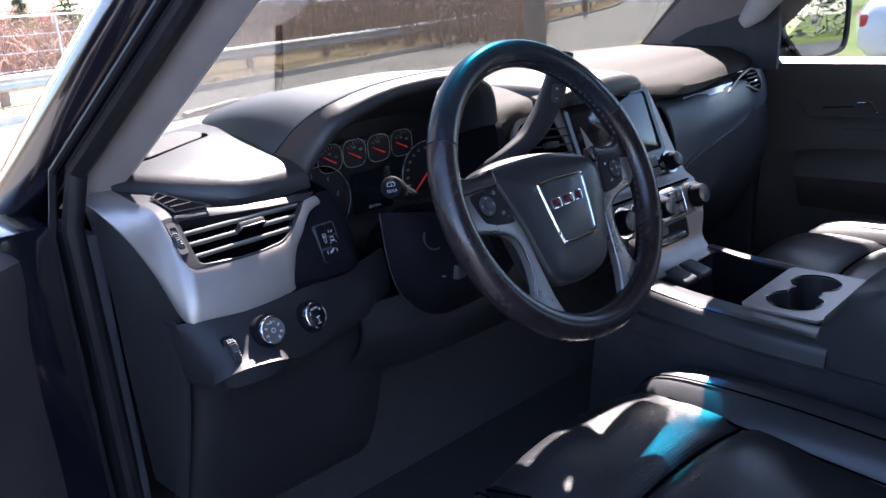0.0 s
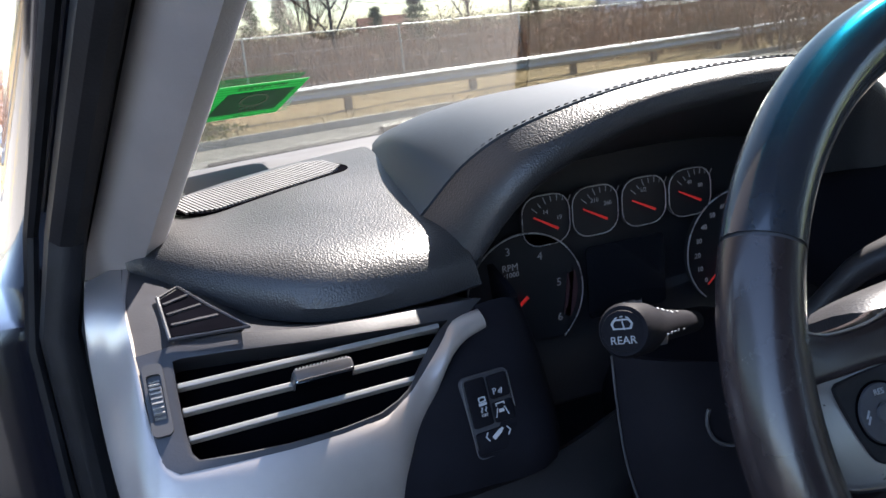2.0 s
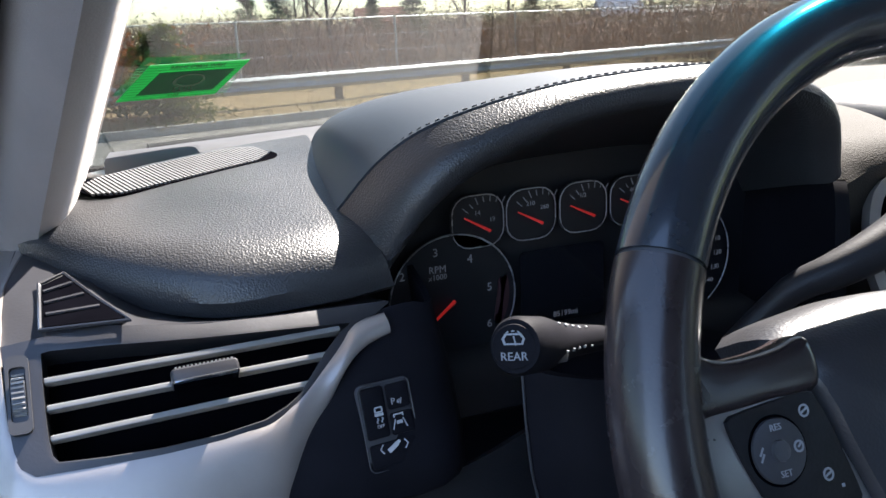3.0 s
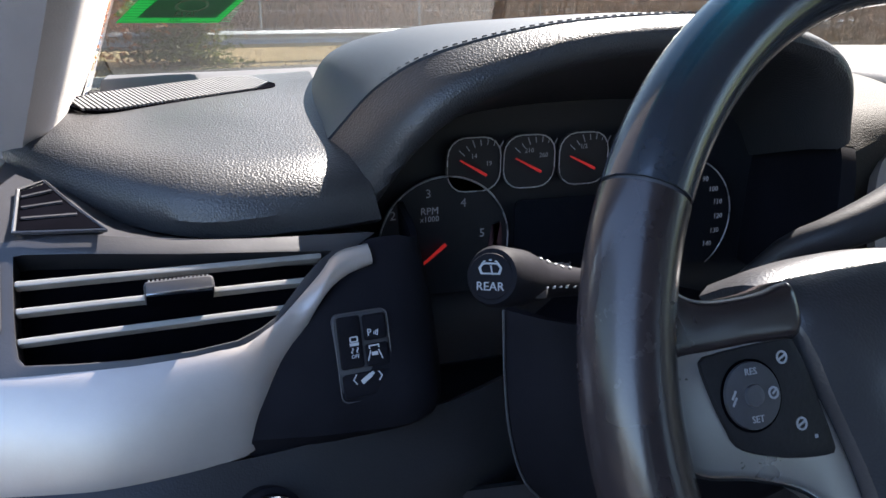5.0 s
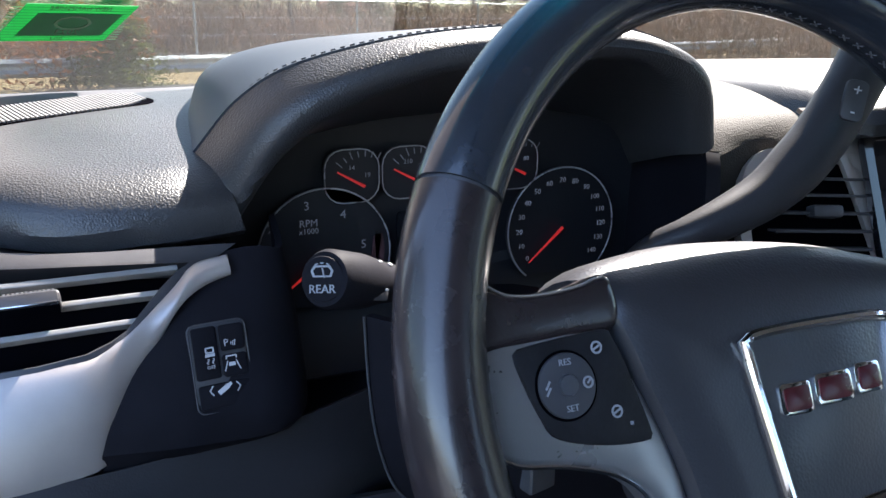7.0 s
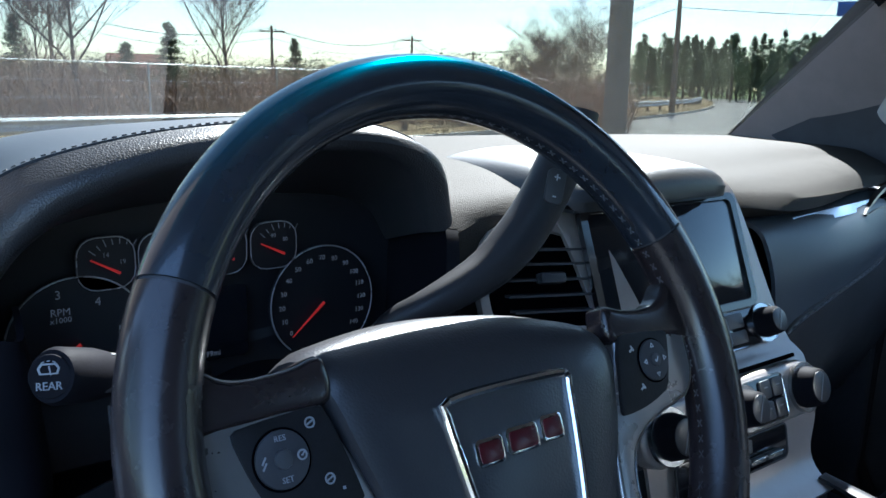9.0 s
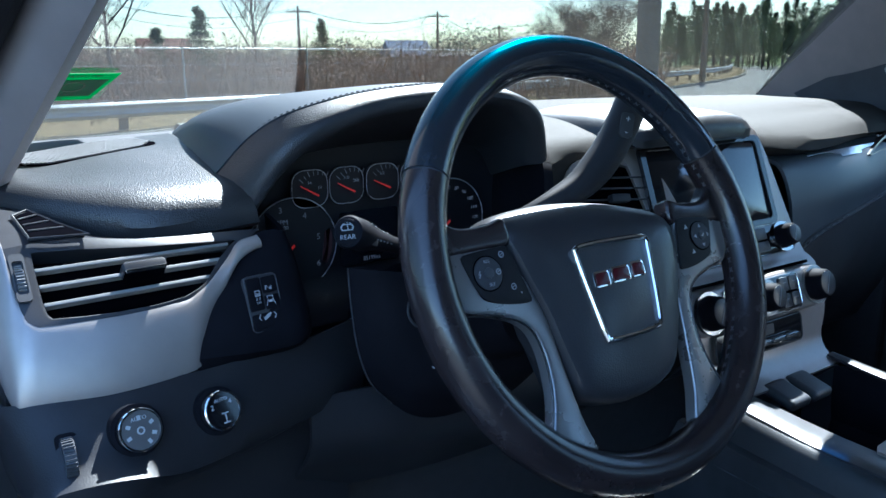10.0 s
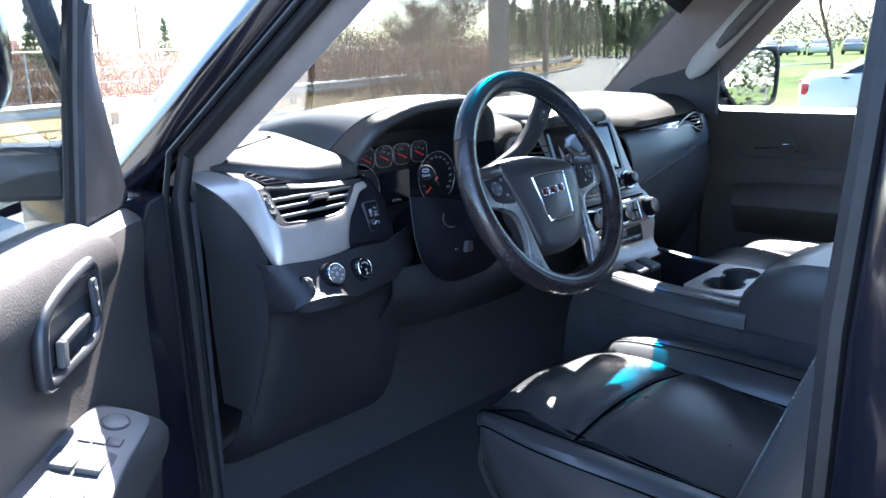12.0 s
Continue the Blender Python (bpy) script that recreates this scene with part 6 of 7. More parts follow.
for i, (t, l) in enumerate(((0.42, 0.008), (0.50, 0.010), (0.58, 0.008), (0.66, 0.009), (0.74, 0.006))):
    for k, s in enumerate((0.25, -0.35)):
        n = (_u * math.cos(s) + ax.cross(_u) * math.sin(s)) * -1 if False else (_u * 0.5 + ax.cross(_u) * (0.85 if k else -0.2) * -1)
        n = (V((-0.25, -0.85, 0.46)) + _u * (0.7 if k else -0.3))
        n = (n - ax * ax.dot(n)).normalized()
        r = 0.0085 + max(0, (t - 0.5)) * 0.013
        c = S0.lerp(S1, t) + n * (r + 0.0004)
        box((0.0026, 0.0009 + 0.0006 * (i % 2), 0.0004), frame_at(c, ax, n.cross(ax)), bm=_b)
part("print", _b, MARK_DIM, stalk, "grey wiper markings", 0)
part("collar_switch", box((0.012, 0.005, 0.012), frame_at(S0.lerp(S1, 0.70) + V((-0.004, -0.010, -0.002)), ax, (0, 0, 1)), 0.0012), PLASTIC_DARK, stalk)
lev = smooth_line([(0.004, 0.205, 1.190), (0.036, 0.184, 1.236), (0.056, 0.171, 1.250), (0.080, 0.164, 1.261), (0.113, 0.160, 1.277), (0.143, 0.158, 1.303), (0.165, 0.157, 1.333), (0.183, 0.157, 1.365), (0.190, 0.158, 1.388)], 24)
lever = part("shift_lever", tube(lev, [0.0085 + 0.0095 * min(1, max(0, i - 4) / 10) for i in range(24)], 16), DARKTRIM, column, "black column shift lever")
_lm = frame_at(lev[18] + V((-0.0085, -0.0155, 0.0035)), (0.80, -0.48, -0.2), lev[21] - lev[15])
part("shift_button", plate(rounded(0.014, 0.026, 0.004), 0.003, _lm @ pose(0, 0, -0.001), 0.001), PLASTIC_DARK, lever)
part("print", words("+", 0.010, _lm @ pose(0, 0.006, 0.0024), bm=words("-", 0.010, _lm @ pose(0, -0.007, 0.0024))), MARK, lever, "white plus and minus", 0)

# ---- centre stack and console ----
console = thing("centre_console", (MID, -0.1, 0.55), "silver and black centre console with screen, knobs and cup holders", "centre console")
STACK = [
    [(0.238, 0.262, 1.312), (MID, 0.252, 1.316), (0.515, 0.250, 1.312)],
    [(0.255, 0.240, 1.288), (MID, 0.232, 1.290), (0.520, 0.228, 1.288)],
    [(0.278, 0.196, 1.186), (MID, 0.192, 1.186), (0.540, 0.188, 1.186)],
    [(0.284, 0.176, 1.140), (MID, 0.170, 1.140), (0.548, 0.166, 1.140)],
    [(0.284, 0.160, 1.126), (MID, 0.152, 1.126), (0.552, 0.150, 1.126)],
    [(0.284, 0.142, 1.075), (MID, 0.134, 1.075), (0.552, 0.132, 1.075)],
    [(0.286, 0.132, 1.036), (MID, 0.126, 1.034), (0.540, 0.126, 1.034)],
    [(0.284, 0.114, 1.020), (MID, 0.110, 1.014), (0.532, 0.110, 1.014)],
    [(0.284, 0.082, 1.012), (MID, 0.088, 1.004), (0.530, 0.088, 1.004)],
]
part("facia", sheet(STACK, 0.004, 20, 40), SILVER, console, "satin silver centre stack")
part("facia_side", sheet([[V((0.516, 0.26, 1.315)), V((0.522, 0.24, 1.288)), V((0.542, 0.20, 1.186)), V((0.553, 0.165, 1.126)), V((0.553, 0.145, 1.075)), V((0.54, 0.13, 1.03)), V((0.53, 0.09, 1.0))], [V((0.53, 0.34, 1.31)), V((0.535, 0.34, 1.28)), V((0.555, 0.34, 1.18)), V((0.565, 0.34, 1.12)), V((0.565, 0.32, 1.07)), V((0.55, 0.30, 1.0)), V((0.54, 0.25, 0.85))]], 0.004, 20), PLASTIC_DARK, console)


def on_stack(x, z, lift=0.0):
    """A pose on the face of the stack at height z: x right, y up the face, z towards the seats."""
    ln = [(r[1][2], r[1][1]) for r in STACK]
    for (z1, y1), (z0, y0) in zip(ln, ln[1:]):
        if z0 <= z <= z1:
            t = (z - z0) / (z1 - z0)
            ey = V((0, y1 - y0, z1 - z0)).normalized()
            m = frame_at((x, y0 + (y1 - y0) * t, z), (1, -0.02, 0), ey)
            return m @ pose(0, 0, lift + 0.004)


m = on_stack(0.392, 1.2385)
scr = part("screen", plate(rounded(0.222, 0.112, 0.008), 0.004, m @ pose(0, 0, -0.001), 0.001), SCREEN, console, "switched-off glossy black touch screen")
part("bezel", band(rounded(0.236, 0.122, 0.010), rounded(0.218, 0.108, 0.007), 0.006, m @ pose(0, 0, -0.001)), GLOSS, scr)
m = on_stack(0.402, 1.1625)
radio = part("radio_panel", plate(rounded(0.262, 0.037, 0.012), 0.0025, m, 0.0008), GLOSS, console, "black radio control panel")
part("panel_edge", tube([m @ V((x, y, 0.0020)) for x, y in rounded(0.264, 0.039, 0.013) + rounded(0.264, 0.039, 0.013)[:1]], 0.0012, 6), SATIN, radio)
for i, x in enumerate((-0.060, -0.030, 0.0, 0.030, 0.060)):
    part("button", plate(rounded(0.027, 0.015, 0.002), 0.003, m @ pose(x, 0.0085, 0.001), 0.0008), SWITCHPLATE, radio)
    part("button", plate(rounded(0.027, 0.013, 0.002), 0.003, m @ pose(x, -0.0085, 0.001), 0.0008), SWITCHPLATE, radio)
part("print", box((0.0008, 0.026, 0.0004), m @ pose(0.045, 0.0, 0.0044), bm=box((0.012, 0.0008, 0.0004), m @ pose(0.038, -0.002, 0.0044))), MARK, radio, smooth=0)


def control_knob(m, x, r, d, parent, label):
    """A ribbed knob with a satin foot, a dished face and an index line."""
    k = part("knob", knob(r, d, m @ pose(x, 0, 0.001), 36, taper=0.86), COLUMN_PLASTIC, parent, label)
    part("foot", band(disc(r + 0.0042, 40), disc(r - 0.001, 40), 0.0045, m @ pose(x, 0, 0.0008)), SATIN, k)
    part("face", plate(disc(r * 0.72, 36), 0.0008, m @ pose(x, 0, d + 0.0008), 0.0003), BEZEL, k)
    part("index", box((r * 1.3, 0.0009, 0.0005), m @ pose(x, 0, d + 0.0018, 0, 0, 62)), MARK_DIM, k)
    return k


for x in (-0.106, 0.107):
    control_knob(m, x, 0.0165, 0.022, radio, "ribbed black knob on a satin foot")
m = on_stack(0.404, 1.102)
shelf = part("climate_shelf", plate(rounded(0.276, 0.056, 0.028, 8), 0.020, m @ pose(0, 0, -0.006), 0.007, 4), SILVER, console, "satin silver shelf with rounded ends")
part("shelf_groove", box((0.250, 0.004, 0.003), m @ pose(0, 0.0315, 0.001)), VOID, shelf)
m = m @ pose(0, 0, 0.0138)
clim = part("climate_panel", plate(rounded(0.150, 0.044, 0.007), 0.0016, m, 0.0005), GLOSS, console, "black climate control panel")
part("panel_edge", tube([m @ V((x, y, 0.0014)) for x, y in rounded(0.151, 0.045, 0.007) + rounded(0.151, 0.045, 0.007)[:1]], 0.0009, 6), SATIN, clim)
for x in (-0.062, -0.042, 0.042, 0.062):
    for y in (0.0105, -0.0105):
        part("button", plate(rounded(0.0175, 0.018, 0.003), 0.003, m @ pose(x, y, 0.001), 0.0008), PLASTIC, clim)
        part("print", box((0.006, 0.0012, 0.0004), m @ pose(x, y + 0.002, 0.0042)), MARK_DIM, clim, smooth=0)
for x, r, d in ((-0.108, 0.0215, 0.021), (0.004, 0.0185, 0.020), (0.108, 0.0215, 0.021)):
    control_knob(m, x, r, d, clim, "large black temperature knob")
m = on_stack(0.402, 1.056)
slot = part("media_slot", plate(rounded(0.175, 0.034, 0.006), 0.002, m, 0.0006), GLOSS, console, "gloss black slot with toggle switches")
part("slot_edge", tube([m @ V((x, y, 0.0014)) for x, y in rounded(0.177, 0.036, 0.007) + rounded(0.177, 0.036, 0.007)[:1]], 0.0012, 6), PLASTIC_DARK, slot)
part("display", plate(rounded(0.070, 0.013, 0.002), 0.001, m @ pose(-0.008, 0.0075, 0.002)), SWITCHPLATE, slot, "grey display window")
for x in (-0.058, -0.029, 0.0, 0.029, 0.058):
    part("toggle", box((0.026, 0.0075, 0.008), m @ pose(x, -0.0075, 0.004, -20), 0.003, 3), PLASTIC, slot, "rounded toggle")
    part("toggle_edge", box((0.023, 0.0018, 0.003), m @ pose(x, -0.0048, 0.0085, -20), 0.0007, 1), SATIN, slot, "bright toggle edge")
# console top, sides
part("console_top", sheet([
    [(0.262, 0.11, 0.985), (0.258, -0.02, 0.975), (0.258, -0.12, 0.968), (0.262, -0.215, 0.965)],
    [(0.272, 0.10, 1.010), (0.268, -0.02, 0.998), (0.268, -0.12, 0.992), (0.270, -0.215, 0.990)],
    [(0.292, 0.085, 1.018), (0.288, -0.02, 1.006), (0.288, -0.12, 1.001), (0.290, -0.215, 0.998)],
    [(0.325, 0.080, 1.014), (0.325, -0.02, 1.004), (0.325, -0.12, 1.000), (0.325, -0.215, 0.997)],
], 0.005, 20, 16), LEATHER, console, "stitched black leather console edge")
part("edge_seam", tube([(0.281, 0.093, 1.0165), (0.278, -0.02, 1.004), (0.278, -0.12, 0.999), (0.280, -0.215, 0.996)], 0.0012, 5), PLASTIC_DARK, console)
part("console_side", sheet([[(0.264, 0.13, 0.985), (0.260, -0.02, 0.975), (0.262, -0.21, 0.965), (0.262, -0.60, 0.965)], [(0.270, 0.16, 0.90), (0.272, -0.02, 0.90), (0.272, -0.21, 0.90), (0.272, -0.60, 0.90)], [(0.25, 0.18, 0.55), (0.25, -0.02, 0.55), (0.25, -0.21, 0.55), (0.25, -0.60, 0.55)]], 0.01, 14, 10), PLASTIC, console)
part("console_far_side", sheet([[(0.54, 0.13, 1.0), (0.548, -0.02, 0.995), (0.548, -0.60, 0.97)], [(0.55, 0.16, 0.55), (0.55, -0.02, 0.55), (0.55, -0.60, 0.55)]], 0.01, 10, 6), PLASTIC, console)
part("side_crease", tube([(0.262, 0.10, 0.945), (0.259, -0.05, 0.935), (0.262, -0.20, 0.93)], 0.003, 6), PLASTIC, console)
part("tray", sheet([[(0.325, 0.09, 1.006), (0.325, -0.060, 1.001)], [(0.333, 0.086, 0.96), (0.333, -0.060, 0.95)], [(0.345, 0.082, 0.915), (0.345, -0.060, 0.905)], [(0.50, 0.082, 0.915), (0.50, -0.060, 0.905)], [(0.514, 0.086, 0.96), (0.514, -0.060, 0.95)], [(0.522, 0.09, 1.004), (0.522, -0.060, 1.001)]], 0.004, 10, 20), COLUMN_PLASTIC, console, "black storage tray")
for x in (0.385, 0.432):
    part("tray_switch", box((0.040, 0.046, 0.014), pose(x, 0.074, 1.002, 16), 0.007, 4), PLASTIC, console, "rounded rocker switch")
part("right_rail", sheet([[(0.520, 0.10, 1.016), (0.520, 0.0, 1.004), (0.522, -0.215, 0.998)], [(0.535, 0.10, 1.016), (0.538, 0.0, 1.006), (0.540, -0.215, 0.999)], [(0.548, 0.11, 1.0), (0.550, 0.0, 0.992), (0.552, -0.215, 0.985)]], 0.004, 14, 8), BEZEL, console, "dark console rail")


def cup_surround():
    """A plate with two round wells cut through it, joined by a notch."""
    b = bmesh.new()
    n = 64
    inner = []
    for i in range(n):
        a = 2 * math.pi * i / n
        d = V((math.cos(a), math.sin(a)))
        best = 0.0
        for cx, r in ((-0.042, 0.039), (0.045, 0.036), (0.0, 0.024)):
            k = d.x * cx
            q = k * k - cx * cx + r * r
            if q > 0:
                best = max(best, k + math.sqrt(q))
        inner.append((d.x * best, d.y * best))
    outer = []
    for i in range(n):
        a = 2 * math.pi * i / n
        c, s = math.cos(a), math.sin(a)
        k = min(0.102 / max(1e-6, abs(c)), 0.060 / max(1e-6, abs(s)))
        outer.append((c * k, s * k))
    return outer, inner


_out, _inn = cup_surround()
_cm2 = frame_at((0.4245, -0.118, 1.0005), (1, 0.05, 0), (0, 1, 0.015))
cup = part("cup_holder", band(_out, _inn, 0.004, _cm2), SILVER, console, "silver double cup holder")
part("lip", tube([_cm2 @ V((x, y, 0.0045)) for x, y in _inn + _inn[:1]], 0.0016, 6), GLOSS, cup)
part("well", loft([[_cm2 @ V((x, y, 0.002)) for x, y in _inn], [_cm2 @ V((x * 0.95, y * 0.95, -0.06)) for x, y in _inn]], True, False), PLASTIC_DARK, cup)
part("well_floor", plate([(x * 0.95, y * 0.95) for x, y in _inn], 0.002, _cm2 @ pose(0, 0, -0.061)), PLASTIC_DARK, cup)
arm = part("armrest", loft([[V((MID + 0.005 + w * a, y, 0.955 + (h - 0.955) * b)) for a, b in ((-1, 0), (-1.0, 0.45), (-0.96, 0.8), (-0.85, 0.96), (-0.5, 1.0), (0.5, 1.0), (0.85, 0.96), (0.96, 0.8), (1.0, 0.45), (1, 0))] for y, w, h in ((-0.188, 0.125, 0.985), (-0.20, 0.132, 1.03), (-0.235, 0.137, 1.075), (-0.30, 0.14, 1.098), (-0.45, 0.14, 1.105), (-0.68, 0.14, 1.10), (-0.70, 0.13, 1.07))]), LEATHER, console, "padded black leather armrest")
part("latch_slot", box((0.075, 0.03, 0.006), pose(MID + 0.03, -0.33, 1.1005), 0.002), PLASTIC_DARK, arm)

# ---- front seats ----
def seat(cx, label, lit=False):
    """A leather front seat: perforated middle, bolsters, piping and backrest."""
    s = thing("front_seat", (cx, -0.25, 0.55), label, "seat", "front seats")

    def row(y, dz, half, crown):
        return [(cx - half, y, 0.898 + dz), (cx - half * 0.5, y, 0.912 + dz + crown), (cx, y, 0.916 + dz + crown), (cx + half * 0.5, y, 0.912 + dz + crown), (cx + half, y, 0.898 + dz)]

    part("cushion_front", sheet([row(0.032, -0.060, 0.150, 0.0), row(0.028, -0.024, 0.152, 0.0), row(0.005, 0.004, 0.154, 0.004), row(-0.05, 0.012, 0.156, 0.006), row(-0.12, 0.008, 0.162, 0.004), row(-0.148, 0.000, 0.162, 0.0), row(-0.152, -0.012, 0.162, -0.004)][::-1], 0.02, 24, 26), PERF, s, "perforated leather thigh panel")
    part("cushion_rear", sheet([row(-0.154, -0.012, 0.162, -0.004), row(-0.158, 0.000, 0.162, 0.0), row(-0.19, 0.006, 0.160, 0.003), row(-0.30, -0.008, 0.158, 0.0), row(-0.44, -0.020, 0.155, 0.0), row(-0.52, -0.020, 0.155, 0.0)][::-1], 0.02, 24, 24), PERF, s, "perforated leather seat panel")
    for side in (-1, 1):
        def bol(x, y, z):
            return (cx + side * x, y, z)
        k = 1.0 if side > 0 else 0.82  # the outer bolster tapers more towards the front
        dip = 0.0 if side > 0 else 0.010  # worn lower where one climbs in
        part("bolster", sheet([
            [bol(0.146, 0.030, 0.845), bol(0.152, 0.0, 0.882), bol(0.158, -0.15, 0.888), bol(0.158, -0.35, 0.878), bol(0.156, -0.52, 0.868)],
            [bol(0.162 * (k + 1) / 2, 0.034, 0.868), bol(0.170, 0.0, 0.900 - dip / 2), bol(0.175, -0.15, 0.909 - dip / 2), bol(0.175, -0.35, 0.904), bol(0.175, -0.52, 0.895)],
            [bol(0.190 * (k + 1) / 2, 0.028, 0.884 - dip / 2), bol(0.206 * (k + 2) / 3, -0.012, 0.920 - dip), bol(0.212, -0.15, 0.930 - dip), bol(0.214, -0.35, 0.926 - dip / 2), bol(0.214, -0.52, 0.918)],
            [bol(0.224 * k, 0.010, 0.876 - dip), bol(0.242 * (k + 1) / 2, -0.03, 0.912 - dip), bol(0.247, -0.15, 0.921 - dip), bol(0.250, -0.35, 0.918 - dip / 2), bol(0.250, -0.52, 0.908)],
            [bol(0.212 * k, 0.000, 0.83), bol(0.238 * (k + 1) / 2, -0.03, 0.84), bol(0.242, -0.15, 0.84), bol(0.246, -0.35, 0.84), bol(0.248, -0.52, 0.84)],
            [bol(0.17 * k, -0.030, 0.72), bol(0.19 * (k + 1) / 2, -0.05, 0.72), bol(0.205, -0.15, 0.72), bol(0.21, -0.35, 0.72), bol(0.21, -0.52, 0.72)],
        ][::side], 0.012, 24, 24), LEATHER, s, "smooth leather side bolster")
        part("piping", tube(smooth_line([bol(0.180 * (k + 1) / 2, 0.030, 0.882), bol(0.196 * (k + 2) / 3, -0.006, 0.9185 - dip), bol(0.200, -0.15, 0.9285 - dip), bol(0.20, -0.35, 0.9230 - dip / 2), bol(0.20, -0.5, 0.914)], 30), 0.0012, 6), VOID, s)
        part("edge_piping", tube(smooth_line([bol(0.226 * k, 0.012, 0.874 - dip), bol(0.2425 * (k + 1) / 2, -0.03, 0.9125 - dip), bol(0.2475, -0.15, 0.9215 - dip), bol(0.2505, -0.35, 0.9185 - dip / 2), bol(0.2505, -0.5, 0.909)], 30), 0.0012, 6), VOID, s)
    part("cross_seam", tube(smooth_line(row(-0.153, -0.001, 0.160, 0.0), 20), 0.0016, 6), VOID, s)
    for side in (-1, 1):
        part("side_seam", tube([(cx + side * 0.155, y, z) for y, z in ((0.02, 0.890), (-0.05, 0.911), (-0.15, 0.903), (-0.3, 0.894), (-0.5, 0.882))], 0.0016, 6), VOID, s)
    part("front_apron", sheet([row(0.033, -0.058, 0.155, 0.0), row(0.030, -0.10, 0.17, 0.0), row(0.0, -0.17, 0.16, 0.0)], 0.012, 20, 10), LEATHER, s)
    part("cushion_base", box((0.38, 0.5, 0.22), pose(cx, -0.28, 0.72), 0.03), PLASTIC_DARK, s)

    # backrest
    def back(x, up, out):
        return (cx + x, -0.49 - 0.26 * up + out * 0.9, 0.86 + 0.72 * up)
    part("backrest", sheet([[back(x, u, 0.02 if abs(x) < 0.1 else 0.035) for x in (-0.16, -0.05, 0.05, 0.16)] for u in (0.0, 0.3, 0.6, 0.9)], 0.03, 16, 14), PERF, s, "perforated leather backrest")
    for side in (-1, 1):
        part("back_bolster", sheet([[back(side * 0.155, u, 0.03) for u in (0, 0.3, 0.6, 0.9)], [back(side * 0.185, u, 0.085) for u in (0, 0.3, 0.6, 0.9)], [back(side * 0.225, u, 0.105 - 0.02 * u) for u in (0, 0.3, 0.6, 0.9)], [back(side * 0.250, u, 0.07) for u in (0, 0.3, 0.6, 0.9)], [back(side * 0.255, u, -0.05) for u in (0, 0.3, 0.6, 0.9)]][::side], 0.012, 18, 18), LEATHER, s, "leather backrest bolster")
        _b = bmesh.new()
        ln = smooth_line([back(side * 0.238, u, 0.0985 - 0.012 * u) for u in (0, 0.3, 0.6, 0.9)], 220)
        for a, b in zip(ln[0::2], ln[1::2]):
            span(a, b, (0.0010, 0.0010), bm=_b)
        part("stitching", _b, THREAD, s, "pale stitching on the bolster edge", 0)
    part("back_shell", box((0.5, 0.10, 0.75), pose(cx, -0.70, 1.2, -20), 0.04), PLASTIC, s)
    hr = part("headrest", box((0.26, 0.10, 0.18), pose(cx, -0.80, 1.66, -12), 0.04, 3), LEATHER, s)
    return s


seat(0.0, "black leather driver's seat with a perforated middle")
# the passenger seat is slid further forward
seat(2 * MID + 0.02, "black leather passenger seat beside the console").location += V((0.0, 0.10, 0.02))

# ---- driver's door, standing open ----
HINGE = V((-0.522, 0.412, 0))
OPEN = 44.0
DM = pose(HINGE.x, HINGE.y, 0, 0, 0, -OPEN)  # door frame: x outward through the skin is minus x, y along to the hinge


def dd(x, y, z):
    """A place on the driver's door: x from its inner face (minus is outward), y back from the hinge is minus."""
    return DM @ V((x, y, z))


door = thing("driver_door", dd(0, -0.5, 0.4), "open black driver's door with grained trim and switches", "car door")
YS = (0.0, -0.2, -0.5, -0.8, -1.12)
part("door_skin", sheet([[dd(-0.05, y, 1.22) for y in YS], [dd(-0.085, y, 1.1) for y in YS], [dd(-0.09, y, 0.8) for y in YS], [dd(-0.06, y, 0.45) for y in YS]], 0.015, 16, 10), PAINT, door)
part("door_lining", sheet([[dd(-0.045, y, 1.245) for y in YS], [dd(-0.010, y, 1.250) for y in YS], [dd(0.016 + min(0.024, -0.1 * y), y, 1.232) for y in YS], [dd(0.018 + min(0.024, -0.1 * y), y, 1.19) for y in YS], [dd(0.012 + min(0.024, -0.1 * y), y, 1.14) for y in YS], [dd(0.010 + min(0.024, -0.1 * y), y, 1.06) for y in YS], [dd(0.008 + min(0.024, -0.1 * y), y, 0.85) for y in YS], [dd(-0.03, y, 0.45) for y in YS]], 0.01, 24, 34), DOORSKIN, door, "grained dark vinyl door lining")
part("door_edge", box((0.07, 0.02, 0.8), DM @ pose(-0.045, 0.008, 0.84), 0.006), PAINT, door)
part("top_pad", sheet([[dd(-0.02, y, z) for y, z in ((-0.20, 1.252), (-0.26, 1.268), (-0.5, 1.270), (-1.1, 1.270))], [dd(0.028, y, z) for y, z in ((-0.22, 1.250), (-0.26, 1.264), (-0.5, 1.268), (-1.1, 1.268))], [dd(0.048, y, z) for y, z in ((-0.22, 1.235), (-0.28, 1.243), (-0.5, 1.245), (-1.1, 1.245))], [dd(0.050, y, z) for y, z in ((-0.22, 1.20), (-0.26, 1.205), (-0.5, 1.205), (-1.1, 1.205))], [dd(0.030, y, z) for y, z in ((-0.22, 1.17), (-0.26, 1.17), (-0.5, 1.165), (-1.1, 1.165))]], 0.008, 24, 20), DOORSKIN, door, "padded door top")
